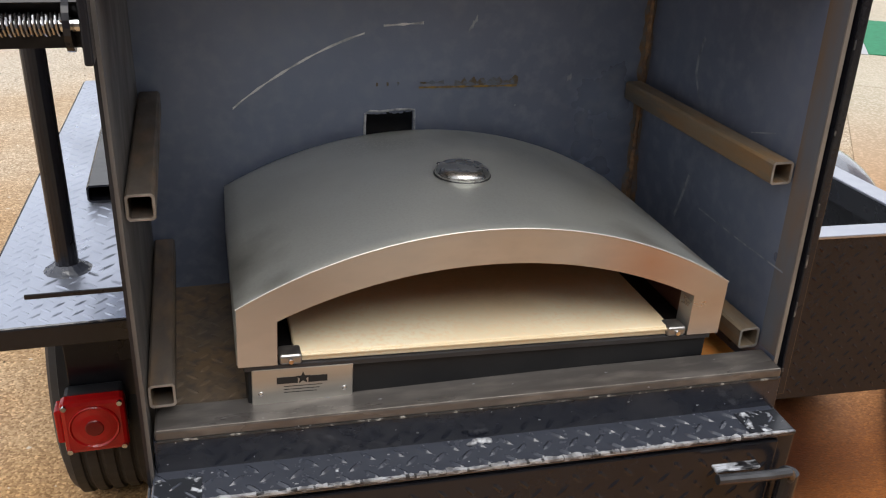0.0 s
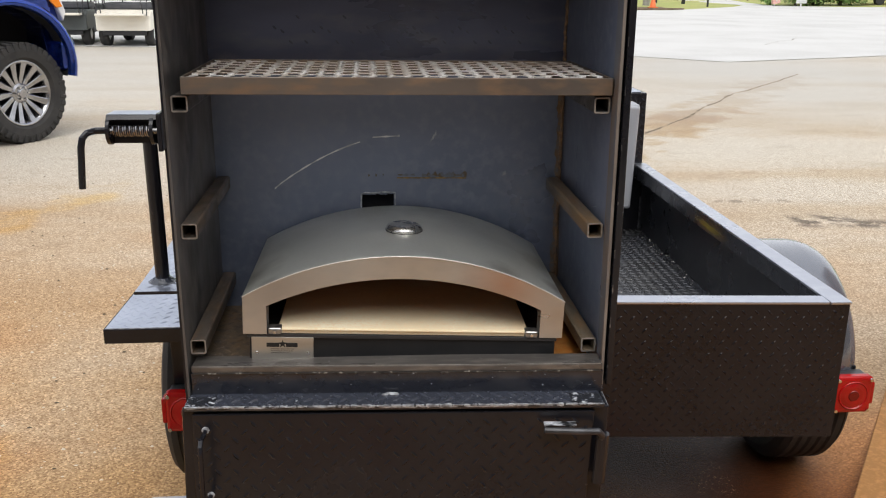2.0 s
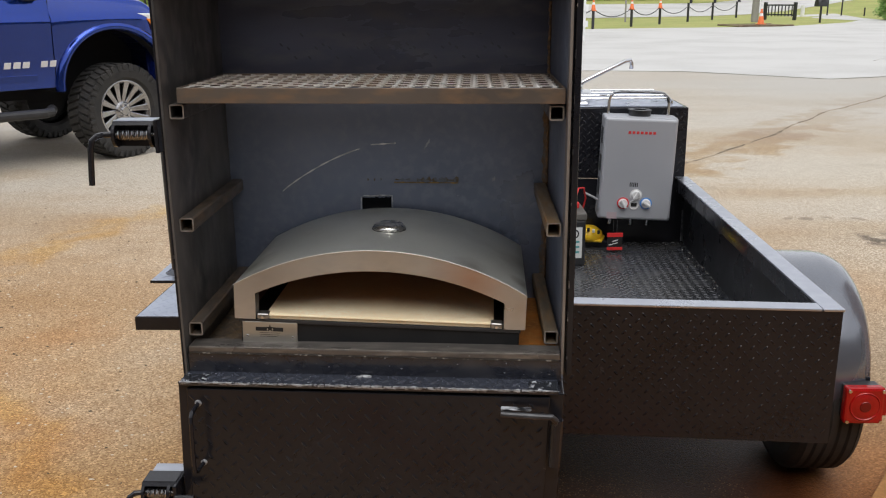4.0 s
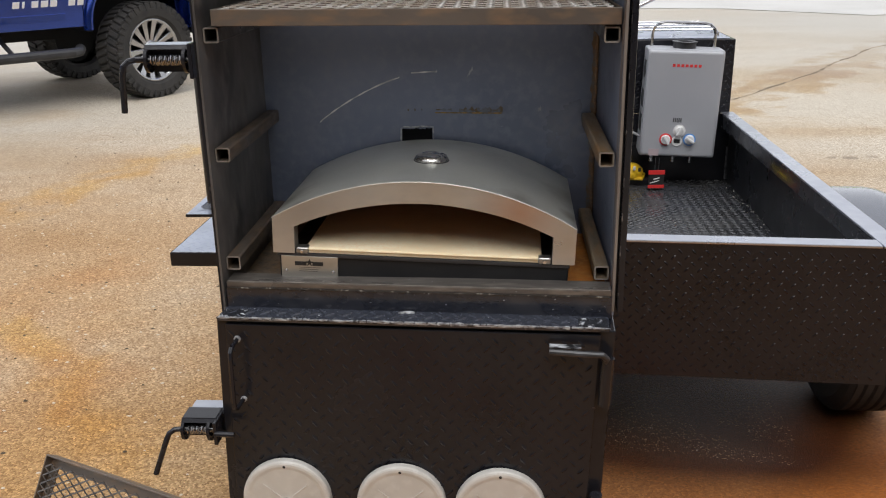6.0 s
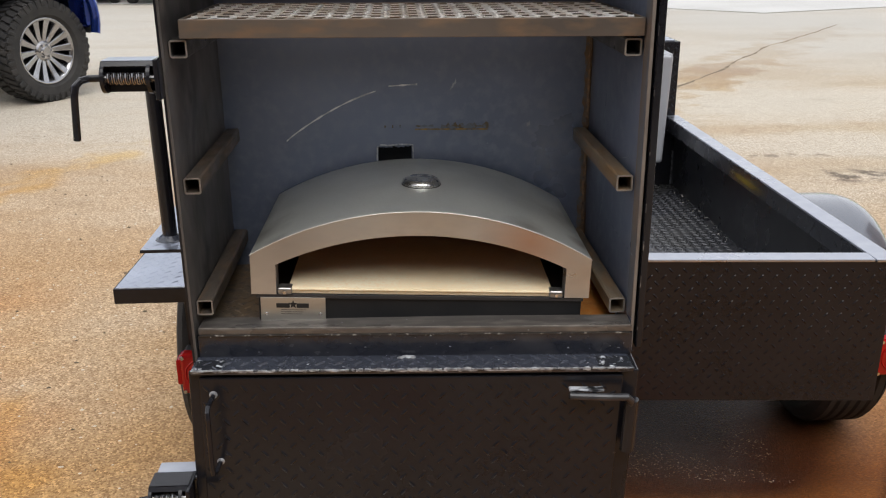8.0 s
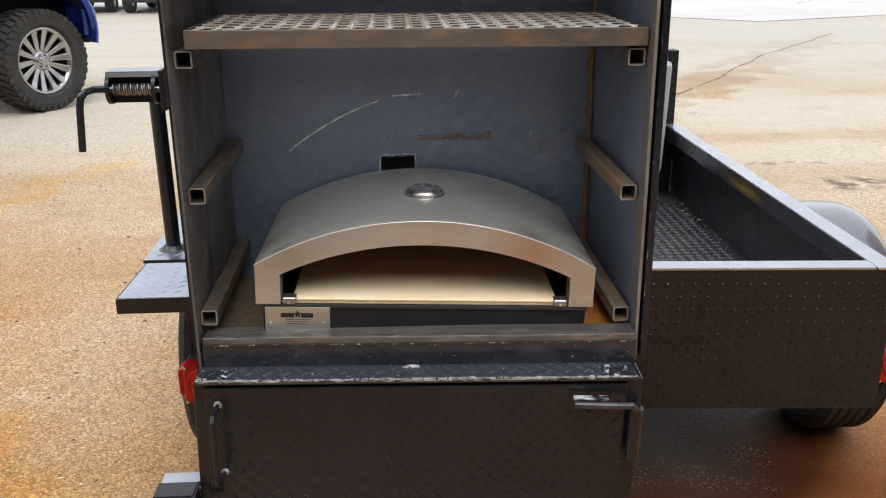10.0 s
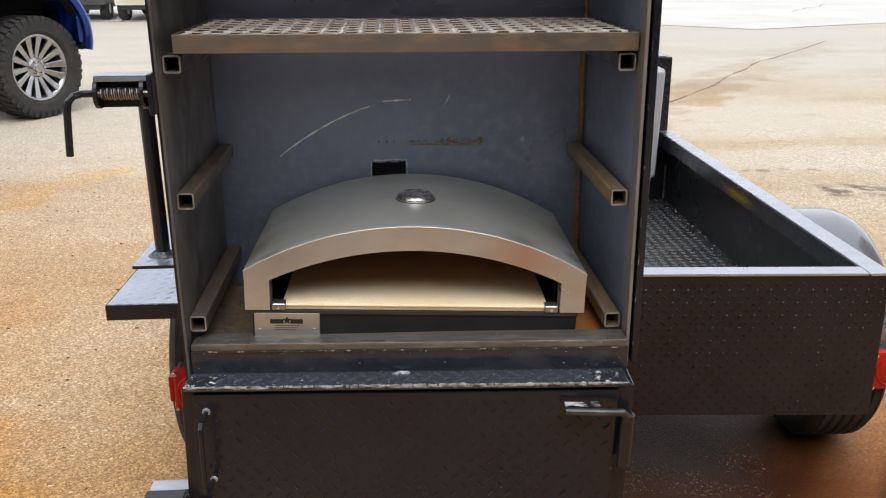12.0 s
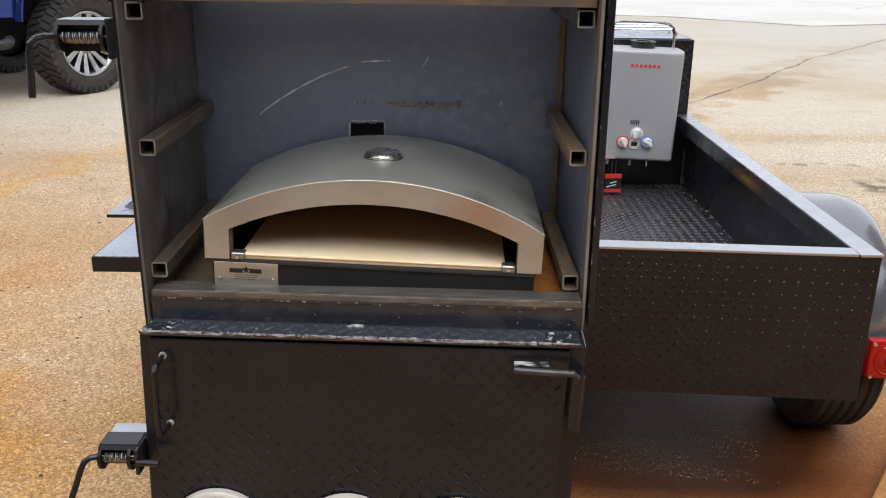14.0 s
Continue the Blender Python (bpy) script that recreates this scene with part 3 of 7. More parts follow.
# the apron slabs, a little proud, with open joints
APRON = mat("smooth_apron_concrete", (0.44, 0.395, 0.30), 0.7, second=(0.36, 0.31, 0.215), scale=0.9, fine=(0.58, 0.52, 0.43), fine_scale=70, bump=0.15, bump_scale=80)
nt = APRON.node_tree
bs = nt.nodes["Principled BSDF"]
geo, dist, rng, wash = (nt.nodes.new(k) for k in ("ShaderNodeNewGeometry", "ShaderNodeVectorMath", "ShaderNodeMapRange", "ShaderNodeMix"))
dist.operation, dist.inputs[1].default_value = "DISTANCE", (2.2, 1.0, 0)
rng.inputs[1].default_value, rng.inputs[2].default_value, rng.inputs[3].default_value, rng.inputs[4].default_value = 1.7, 3.9, 1.0, 0.06
wash.data_type, wash.blend_type = "RGBA", "MULTIPLY"
wash.inputs[7].default_value = (0.82, 0.43, 0.15, 1)
nt.links.new(geo.outputs["Position"], dist.inputs[0])
nt.links.new(dist.outputs["Value"], rng.inputs[0])
nt.links.new(rng.outputs[0], wash.inputs[0])
nt.links.new(bs.inputs["Base Color"].links[0].from_socket, wash.inputs[6])
nt.links.new(wash.outputs[2], bs.inputs["Base Color"])
AX, AY = Vector((0.585, 0.811, 0)).normalized(), Vector((0.811, -0.585, 0)).normalized()
apron = thing("pavement_apron", "pale concrete apron slabs stained orange", "pavement", kind="structure")
for i in range(-3, 8):
    for j in range(4):
        m = Matrix((AY, AX, Vector((0, 0, 1)))).transposed().to_4x4()
        m.translation = Vector((2.778, 3.049, 0)) + AX * (i * 2.1) + AY * (j * 2.6)
        slab = link("slab", box(0.006, 2.594, 0.006, 2.094, -0.03, 0.006, 0.004), APRON, apron)
        slab.matrix_local = m


# two unseen dark walls, added to block low sky and darken reflections
tagged(link("wall_south", box(-18, 18, -5.5, -5.2, 0, 5.2), BLOCKER_WALL), "plain dark wall, unseen, added to block the low sky", "wall", kind="structure")
east = Matrix((AY, AX, Vector((0, 0, 1)))).transposed().to_4x4()
east.translation = Vector((2.778, 3.049, 0)) + AY * 10.4
eb = box(0.0, 0.3, -10.0, 13.0, 0, 4.6)
bmesh.ops.transform(eb, matrix=east, verts=eb.verts)
tagged(link("wall_east", eb, BLOCKER_WALL), "plain dark wall beside the apron, unseen, added for dark reflections", "wall", kind="structure")


# ---- the trailer ----
def wheel(name, radius, width, rim_r, parent, m, tread_kind):
    """A tyre with a rounded shoulder and circumferential grooves or blocks, and a rim, about the local y axis."""
    w = new(name)
    w.parent = parent
    w.matrix_local = m
    turn = Matrix.Rotation(radians(90), 4, "X")
    h = width / 2
    if tread_kind == "road":
        prof = [(rim_r, -h * 0.7), (rim_r + 0.02, -h * 0.95), (radius * 0.86, -h * 1.05), (radius * 0.95, -h * 0.95), (radius - 0.004, -h * 0.8)]
        for k in range(-2, 3):
            c = k * h * 0.33
            prof += [(radius, c - 0.012), (radius, c + 0.006), (radius - 0.007, c + 0.007), (radius - 0.007, c + 0.012)]
        prof += [(radius - 0.004, h * 0.8), (radius * 0.95, h * 0.95), (radius * 0.86, h * 1.05), (rim_r + 0.02, h * 0.95), (rim_r, h * 0.7)]
        b = lathe(prof, 56, turn)
    else:
        prof = [(rim_r, -h * 0.75), (rim_r + 0.03, -h * 1.0), (radius * 0.85, -h * 1.04), (radius * 0.95, -h * 0.98), (radius - 0.018, -h * 0.86),
                (radius - 0.016, h * 0.86), (radius * 0.95, h * 0.98), (radius * 0.85, h * 1.04), (rim_r + 0.03, h * 1.0), (rim_r, h * 0.75)]
        b = lathe(prof, 60, turn)
        lugs = bmesh.new()
        for k in range(40):
            a = k * 2 * math.pi / 40
            for s in (-1, 1):
                q = bmesh.new()
                box(-0.022, 0.022, s * h * 0.52 - h * 0.44, s * h * 0.52 + h * 0.44, radius - 0.03, radius, 0.004, q, 1, Matrix.Rotation(radians(s * 16), 4, "Z"))
                # shoulder lug that wraps down the side
                box(-0.02 + (0.008 if k % 2 else 0), 0.02, s * h * 0.98 - 0.012, s * h * 0.98 + 0.012, radius - (0.075 if k % 2 else 0.055), radius - 0.006, 0.004, q, 1)
                bmesh.ops.transform(q, matrix=Matrix.Rotation(a + (0.5 if s > 0 else 0) * 2 * math.pi / 40, 4, "Y"), verts=q.verts)
                join(lugs, q)
        tagged(part("tread_rest", lugs, RUBBER, w), kind="stuff")
    part("tyre", b, RUBBER, w, "black rubber tyre", smooth=False)
    if tread_kind == "road":
        r = lathe([(0, -h * 0.2), (rim_r * 0.45, -h * 0.25), (rim_r * 0.6, -h * 0.1), (rim_r * 0.85, -h * 0.2), (rim_r * 0.9, -h * 0.7), (rim_r + 0.008, -h * 0.75), (rim_r + 0.008, h * 0.7)], 40, turn)
        part("rim", r, WHITEPAINT, w, "white steel rim", smooth=True)
    return w


CORE = mat("deep_red_core", (0.16, 0.003, 0.004), 0.2)


def tail_light(parent, cx, y, cz, w=0.104, h=0.104, side=-1):
    """A square red lamp with a round bulls-eye, four screws and a side reflector."""
    t = new("tail_light")
    t.parent = parent
    tagged(t, "square red trailer lamp with chrome screws")
    part("housing", box(cx - w / 2 + 0.004, cx + w / 2 - 0.004, y, y + 0.05, cz - h / 2 + 0.004, cz + h / 2 - 0.004, 0.008), DARKSTEEL, t)
    b = box(cx - w / 2, cx + w / 2, y - 0.022, y + 0.012, cz - h / 2, cz + h / 2, 0.009)
    face = Matrix.Translation((cx, y - 0.021, cz)) @ Matrix.Rotation(radians(90), 4, "X")
    lathe([(0.045, -0.002), (0.045, 0.003), (0.043, 0.0045), (0.040, 0.002), (0.028, 0.0045), (0.012, 0.0055), (0, 0.0055)], 32, face, b)
    part("lens_core", lathe([(0.017, 0.0052), (0.015, 0.0068), (0, 0.0072)], 20, face), CORE, t, "dark red core of the lens")
    part("lens", b, REDLENS, t, "red ribbed plastic lens", smooth=False)
    xs = cx + side * (w / 2 + 0.005)
    part("side_reflector", box(xs - 0.007, xs + 0.007, y - 0.012, y + 0.03, cz - 0.035, cz + 0.035, 0.004), REDLENS, t)
    for sx in (-1, 1):
        for sz in (-1, 1):
            part("screw", cyl((cx + sx * w * 0.42, y - 0.0275, cz + sz * h * 0.42), (cx + sx * w * 0.42, y - 0.02, cz + sz * h * 0.42), 0.005, n=10), CHROME, t)
    return t


trailer = thing("utility_trailer", "black painted tread-plate utility trailer with side rails", "trailer")
XL, XR, YF = -0.03, 1.508, 3.13
YR0, YR1 = 1.442, 1.393          # the rear panel's line at x = 0.77 and at XR
ZR = 0.639

# bed floor
BZ = 0.343                       # bed floor
fb = box(XL, XR - 0.006, 1.45, YF, BZ - 0.012, BZ)
tread(0.78, 1.68, frame_m((0.72, 1.45, BZ), (1, 0, 0), (0, 1, 0)), fb, size=(0.0135, 0.0036, 0.0024))
part("bed_floor", fb, mat("dusty_gloss_black_bed", (0.036, 0.038, 0.045), 0.24, second=(0.046, 0.046, 0.047), scale=5, spec=1.0, rough_var=0.12, bump=0.1, bump_scale=40), trailer, "black tread-plate bed floor")
# side and front panels
WELDPALE = mat("pale_weld_bead", (0.16, 0.16, 0.17), 0.5, second=(0.03, 0.03, 0.034), scale=60, lo=0.45, hi=0.6)
BLACK_IN = mat("blue_black_paint", (0.011, 0.012, 0.0150), 0.3, second=(0.016, 0.017, 0.020), scale=4, spec=0.6, rough_var=0.1)
part("side_panel", box(XR - 0.006, XR, 1.40, YF, 0.262, ZR - 0.007), BLACK_IN, trailer)
part("side_panel", box(XL, XL + 0.006, 1.37, YF, 0.262, ZR - 0.007), BLACK, trailer)
part("front_panel", box(XL, XR, YF, YF + 0.006, 0.262, ZR - 0.007), BLACK, trailer)
part("front_ledge", box(0.80, 1.18, 3.035, YF, BZ, 0.372, 0.003), BLACK, trailer)
part("corner_weld", sweep([(XR - 0.010 + 0.001 * (-1) ** i, YF - 0.004, BZ + 0.004 + i * 0.011) for i in range(14)], 0.004, 6), WELDPALE, trailer, "pale weld bead in the bed's corner")
# rear panel, slightly askew
ang = math.atan2(YR1 - YR0, XR - 0.77)
RM = Matrix.Translation((0.77, YR0, 0)) @ Matrix.Rotation(ang, 4, "Z")
wr = math.hypot(XR - 0.77, YR1 - YR0)
rb = box(0.0, wr, 0.0, 0.006, 0.262, ZR - 0.007)
tread(wr, 0.36, frame_m((0, 0, 0.268), (1, 0, 0), (0, 0, 1)), rb, size=(0.0092, 0.0029, 0.0017))
bmesh.ops.transform(rb, matrix=RM, verts=rb.verts)
part("rear_panel", rb, BLACK, trailer, "black tread-plate rear panel")
# cap rails of flat bar
# pale metallic colour in place of the sky's sheen on black paint
RAIL = mat("black_paint_painted_sheen", (0.47, 0.49, 0.55), 0.30, metal=0.8, second=(0.42, 0.44, 0.50), scale=3, fine=(0.50, 0.52, 0.57), fine_scale=25, rough_var=0.06)
cb = box(0.0, wr - 0.052, -0.003, 0.047, ZR - 0.007, ZR, 0.002)
bmesh.ops.transform(cb, matrix=RM, verts=cb.verts)
part("cap_rail", cb, RAIL, trailer, "flat steel cap rail, glossy black, pale sky sheen put into its colour")
part("cap_rail", box(XR - 0.05, XR + 0.004, YR1 - 0.003, YF + 0.01, ZR - 0.0065, ZR + 0.0005, 0.002), RAIL, trailer)
part("cap_rail", box(XL - 0.004, XL + 0.05, 1.37, YF + 0.01, ZR - 0.0065, ZR + 0.0005, 0.002), RAIL, trailer)
LIP = mat("blue_black_rail_lip", (0.020, 0.022, 0.028), 0.26, second=(0.028, 0.029, 0.034), scale=6, spec=0.7, rough_var=0.1)
nt = LIP.node_tree
bs = nt.nodes["Principled BSDF"]
co, sub, ln, fall, nz, mulw, smear = (nt.nodes.new(k) for k in ("ShaderNodeTexCoord", "ShaderNodeMapping", "ShaderNodeVectorMath", "ShaderNodeMapRange", "ShaderNodeTexNoise", "ShaderNodeMath", "ShaderNodeMix"))
# a soft, broken yellow smear along part of the lip
sub.inputs["Location"].default_value, sub.inputs["Scale"].default_value = (0, -2.22 / 0.17, -0.602 / 0.02), (0, 1 / 0.17, 1 / 0.02)
ln.operation = "LENGTH"
fall.inputs[1].default_value, fall.inputs[2].default_value, fall.inputs[3].default_value, fall.inputs[4].default_value = 0.2, 1.0, 1.0, 0.0
nz.inputs["Scale"].default_value, nz.inputs["Detail"].default_value = 18, 6
mulw.operation = "MULTIPLY"
smear.data_type = "RGBA"
smear.inputs[7].default_value = (0.30, 0.22, 0.02, 1)
nt.links.new(co.outputs["Object"], sub.inputs[0])
nt.links.new(sub.outputs[0], ln.inputs[0])
nt.links.new(ln.outputs["Value"], fall.inputs[0])
nt.links.new(fall.outputs[0], mulw.inputs[0])
nt.links.new(nz.outputs[0], mulw.inputs[1])
nt.links.new(mulw.outputs[0], smear.inputs[0])
nt.links.new(bs.inputs["Base Color"].links[0].from_socket, smear.inputs[6])
nt.links.new(smear.outputs[2], bs.inputs["Base Color"])
part("inner_rail_lip", box(XR - 0.05, XR - 0.044, YR1 + 0.05, YF, ZR - 0.057, ZR - 0.007), LIP, trailer, "blue-black rail lip with a yellow smear")
# frame, axle and tongue below
part("frame_rail", box(0.10, 0.16, 1.45, 4.2, 0.264, 0.319, 0.004), BLACK, trailer)
part("frame_rail", box(1.30, 1.36, 1.45, 4.2, 0.264, 0.319, 0.004), BLACK, trailer)
part("axle", cyl((-0.1, 1.93, 0.23), (1.66, 2.03, 0.19), 0.03), BLACK, trailer)

# wheels
wheel("wheel", 0.305, 0.19, 0.18, trailer, pose(-0.170, 1.93, GZ + 0.305, 0, 0, 90), "road")
wheel("wheel", 0.300, 0.185, 0.17, trailer, pose(1.664, 2.010, GZ - 0.066 + 0.300, 0, 0, 90), "road")


GLOSSBLACK = mat("gloss_black_enamel", (0.12, 0.132, 0.162), 0.26, metal=0.42, second=(0.10, 0.11, 0.138), scale=4, coat=1.0)
GLOSSBLACK.node_tree.nodes["Principled BSDF"].inputs["IOR"].default_value = 2.2


def round_fender(cx0, cx1, yc, zc, R, parent):
    """A rolled round fender: a bent sheet with a rolled outer lip and a closed inner side."""
    b = bmesh.new()
    n, rows = 40, []
    prof = [(cx0, R), (cx0 + 0.05, R), (cx1 - 0.105, R - 0.001), (cx1 - 0.07, R - 0.006), (cx1 - 0.042, R - 0.016), (cx1 - 0.020, R - 0.031), (cx1 - 0.006, R - 0.051), (cx1, R - 0.072), (cx1, R - 0.085), (cx1 - 0.006, R - 0.085), (cx1 - 0.006, R - 0.072), (cx1 - 0.026, R - 0.039), (cx1 - 0.075, R - 0.013), (cx0 + 0.004, R - 0.007), (cx0 + 0.004, R - 0.06), (cx0, R - 0.06)]
    for i in range(n + 1):
        a = radians(188 - i * 178 / n)
        rows.append([b.verts.new((x, yc + r * math.cos(a), zc + r * math.sin(a))) for x, r in prof])
    for A, B in zip(rows, rows[1:]):
        for k in range(len(prof)):
            j = (k + 1) % len(prof)
            b.faces.new((A[k], A[j], B[j], B[k]))
    b.faces.new(rows[0])
    b.faces.new(rows[-1][::-1])
    ob = part("fender", b, GLOSSBLACK, parent, "glossy black rounded wheel fender", smooth=True)
    ob.data.set_sharp_from_angle(angle=radians(40))
    return ob


round_fender(XR + 0.005, 1.778, 2.050, 0.262, 0.337, trailer)

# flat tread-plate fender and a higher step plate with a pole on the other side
# black plate coloured pale blue-grey: the sky's sheen is put into the colour
PAINTED_SHEEN = mat("black_plate_painted_sheen", (0.46, 0.495, 0.585), 0.33, metal=0.75, second=(0.38, 0.41, 0.49), scale=6, rough_var=0.1)
FZ, SZ = 0.607, 0.790


def tapered(b, x0, y0, k):
    """Draws the outer edge in a little towards the back."""
    for v in b.verts:
        if v.co.x < x0 + 0.15:
            v.co.x += (v.co.y - y0) * k * (1 - (v.co.x - x0) / 0.15)
    return b


fp = box(-0.320, XL - 0.004, 1.410, 2.98, FZ - 0.006, FZ)
tread(0.284, 1.56, frame_m((-0.320, 1.413, FZ), (1, 0, 0), (0, 1, 0)), fp, size=(0.0135, 0.0032, 0.0016))
part("flat_fender", tapered(fp, -0.320, 1.410, 0.03), PAINTED_SHEEN, trailer, "flat tread-plate fender, pale sky sheen put into its colour")
part("fender_skirt", box(-0.324, XL - 0.004, 1.405, 1.410, FZ - 0.037, FZ - 0.0015, 0.0015), BLACK, trailer)
part("fender_skirt", tapered(box(-0.325, -0.321, 1.410, 2.98, FZ - 0.037, FZ - 0.0015, 0.0015), -0.325, 1.410, 0.03), BLACK, trailer)
part("fender_bead", sweep([(-0.321 + 0.012 * i, 1.408 + 0.0004 * (-1) ** i, FZ - 0.0005) for i in range(25)], 0.0022, 6), BLACK_WORN, trailer, "weld bead along the fender's front")
sp = box(-0.172, XL - 0.008, 1.150, 1.95, SZ - 0.005, SZ)
tread(0.132, 0.79, frame_m((-0.171, 1.153, SZ), (1, 0, 0), (0, 1, 0)), sp, margin=0.008, size=(0.0135, 0.0030, 0.0015))
part("step_plate", sp, PAINTED_SHEEN, trailer, "narrow tread-plate step above the fender")
part("step_edge", box(-0.173, XL - 0.008, 1.1465, 1.150, SZ - 0.006, SZ + 0.0004, 0.001), BLACK, trailer)
part("step_bracket", box(-0.05, XL - 0.008, 1.16, 1.30, SZ - 0.045, SZ - 0.005, 0.001), BLACK, trailer)
part("step_brace", box(-0.09, XL - 0.008, 1.60, 1.606, FZ, SZ - 0.005), BLACK, trailer)
part("pole", cyl((-0.1284, 1.215, SZ), (-0.130, 1.215, 1.105), 0.0145, n=20), BLACK, trailer, "upright black steel pole")
wr2 = random.Random(12)
wp = lathe([(0.0, 0.010), (0.0155, 0.010), (0.021, 0.006), (0.026, 0.002), (0.030, 0.0)], 18, Matrix.Translation((-0.1284, 1.215, SZ)))
for v in wp.verts:
    v.co += Vector((wr2.uniform(-1, 1), wr2.uniform(-1, 1), 0)) * 0.0012
part("pole_weld", wp, BLACK_WORN, trailer, "lumpy weld round the pole's foot")
part("channel_stub", tube(0.40, 0.044, 0.028, 0.003, Matrix.Translation((-0.100, 1.445, SZ + 0.016))), BLACK, trailer)
part("mudguard", box(-0.225, XL, 1.632, 1.639, 0.24, FZ - 0.008, 0.002), BLACK, trailer)
part("lamp_bracket", box(1.50, 1.76, 1.738, 1.745, 0.19, 0.30), BLACK, trailer)
tail_light(trailer, -0.180, 1.585, 0.303, 0.114, 0.114)
tail_light(trailer, 1.722, 1.690, 0.238, 0.116, 0.116, 1)


# ---- the oven cabinet ----
cabinet = thing("oven_cabinet", "tall open steel cabinet on the trailer, bare inside", "cabinet")
CX0, CX1, CY0, CY1, CZ0, CZ1 = -0.028, 0.748, 0.925, 1.360, 0.677, 1.90
# the left wall's steel is darker and browner than the right's
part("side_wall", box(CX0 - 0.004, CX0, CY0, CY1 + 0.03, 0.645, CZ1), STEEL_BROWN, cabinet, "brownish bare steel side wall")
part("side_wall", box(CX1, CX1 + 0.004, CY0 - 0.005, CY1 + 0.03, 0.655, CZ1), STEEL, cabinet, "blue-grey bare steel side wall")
part("outer_skin", box(CX1 + 0.004, CX1 + 0.009, CY0 + 0.01, CY1 + 0.03, 0.655, CZ1), BLACK, cabinet)
part("raw_edge", box(CX1 - 0.0010, CX1 + 0.0046, CY0 - 0.0066, CY0 - 0.0040, 0.664, CZ1, 0.0005), mat("raw_sheared_edge", (0.30, 0.265, 0.235), 0.5, metal=0.3, second=(0.17, 0.15, 0.14), scale=24, stretch=(1, 1, 0.3)), cabinet, "pale raw edge of the side sheet")
# hinge-side edge strip with weld scars
part("edge_strip", box(CX1 + 0.009, CX1 + 0.021, CY0 - 0.012, CY0 + 0.02, 0.664, CZ1, 0.002), BLACK, cabinet, "black edge strip along the opening")
part("edge_strip", box(CX0 - 0.0075, CX0 - 0.004, CY0 - 0.002, CY1 + 0.03, 0.645, CZ1), BLACK, cabinet)
EDGEGREY = mat("rubbed_grey_edge", (0.05, 0.05, 0.054), 0.4, metal=0.3, second=(0.22, 0.21, 0.20), scale=90, lo=0.5, hi=0.62)
wr2 = random.Random(14)
z = 0.70
while z < 1.56:
    h = wr2.uniform(0.004, 0.022)
    part("edge_wear", box(CX1 + 0.0088, CX1 + 0.0098 + wr2.uniform(0, 0.002), CY0 - 0.0128, CY0 - 0.0115, z, z + h), EDGEGREY, cabinet)
    z += h + wr2.uniform(0.03, 0.10)
# back wall with a torch-cut square hole
hx0, hx1, hz0, hz1 = 0.294, 0.366, 0.885, 0.941
bw = box(CX0, hx0, CY1, CY1 + 0.004, 0.645, CZ1)
box(hx1, CX1, CY1, CY1 + 0.004, 0.645, CZ1, 0, bw)
box(hx0, hx1, CY1, CY1 + 0.004, hz1, CZ1, 0, bw)
box(hx0, hx1, CY1, CY1 + 0.004, 0.645, hz0, 0, bw)
rnd = random.Random(5)
for i in range(14):
    x = hx0 + (i + 0.5) * (hx1 - hx0) / 14
    d = rnd.uniform(0.0006, 0.004)
    box(x - 0.0028, x + 0.0028, CY1, CY1 + 0.004, hz1 - d, hz1 + 0.001, 0, bw)
part("back_wall", bw, STEEL, cabinet, "blue-grey steel back wall with a cut-out")
rim_pts = [(hx0 - 0.002, 0.886), (hx0 - 0.0024, 0.912), (hx0 - 0.0012, 0.939), (hx0 + 0.006, 0.9428), (hx0 + 0.022, 0.9416), (hx0 + 0.045, 0.9436), (hx1 - 0.006, 0.9434), (hx1 + 0.0022, 0.9424), (hx1 + 0.0026, 0.918), (hx1 + 0.0018, 0.886)]
part("cut_rim", sweep([(x, CY1 - 0.0004, z) for x, z in rim_pts], 0.0019, 6), mat("bright_torch_cut", (0.52, 0.54, 0.58), 0.6, metal=0.2, second=(0.20, 0.22, 0.26), scale=70, lo=0.42, hi=0.6), cabinet, "bright rim left by the torch")
# added sheet: its dark colour stands for shade in the cabinet's upper part
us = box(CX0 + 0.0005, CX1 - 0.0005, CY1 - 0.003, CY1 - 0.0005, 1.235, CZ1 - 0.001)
part("upper_sheet", us, mat("shade_coloured_sheet", (0.105, 0.116, 0.170), 0.36, metal=0.35, second=(0.070, 0.078, 0.118), scale=5, fine=(0.125, 0.130, 0.160), fine_scale=24, rough_var=0.15, bump=0.15, bump_scale=18, stretch=(0.45, 1, 1.3)), cabinet, "added mottled sheet, the upper back's shade put into its colour")
# small dark lozenge ticks low on the upper back
dn = bmesh.new()
for i in range(34):
    x, z = CX0 + 0.13 + 0.0165 * i, 1.262 + 0.022 * (i % 2) + (0.03 if i % 3 == 0 else 0.0)
    if x < CX1 - 0.07:
        dn = tread(0.030, 0.030, frame_m((x, CY1 - 0.0031, z), (1, 0, 0), (0, 0, 1)), dn, size=(0.0060, 0.0021, 0.0006), margin=0.014)
tagged(part("sheet_dents", dn, mat("dark_tick", (0.045, 0.050, 0.070), 0.45, metal=0.3, second=(0.07, 0.075, 0.095), scale=40), cabinet), "scattered small dark ticks", kind="stuff")
# a black sheet added behind the cut-out for its dark depth
part("flue_box", box(hx0 - 0.02, hx1 + 0.02, CY1 + 0.024, CY1 + 0.030, hz0 - 0.02, hz1 + 0.02), HOLE, cabinet)
part("roof", box(CX0 - 0.006, CX1 + 0.02, CY0 - 0.02, CY1 + 0.04, CZ1, CZ1 + 0.006), BLACK, cabinet)
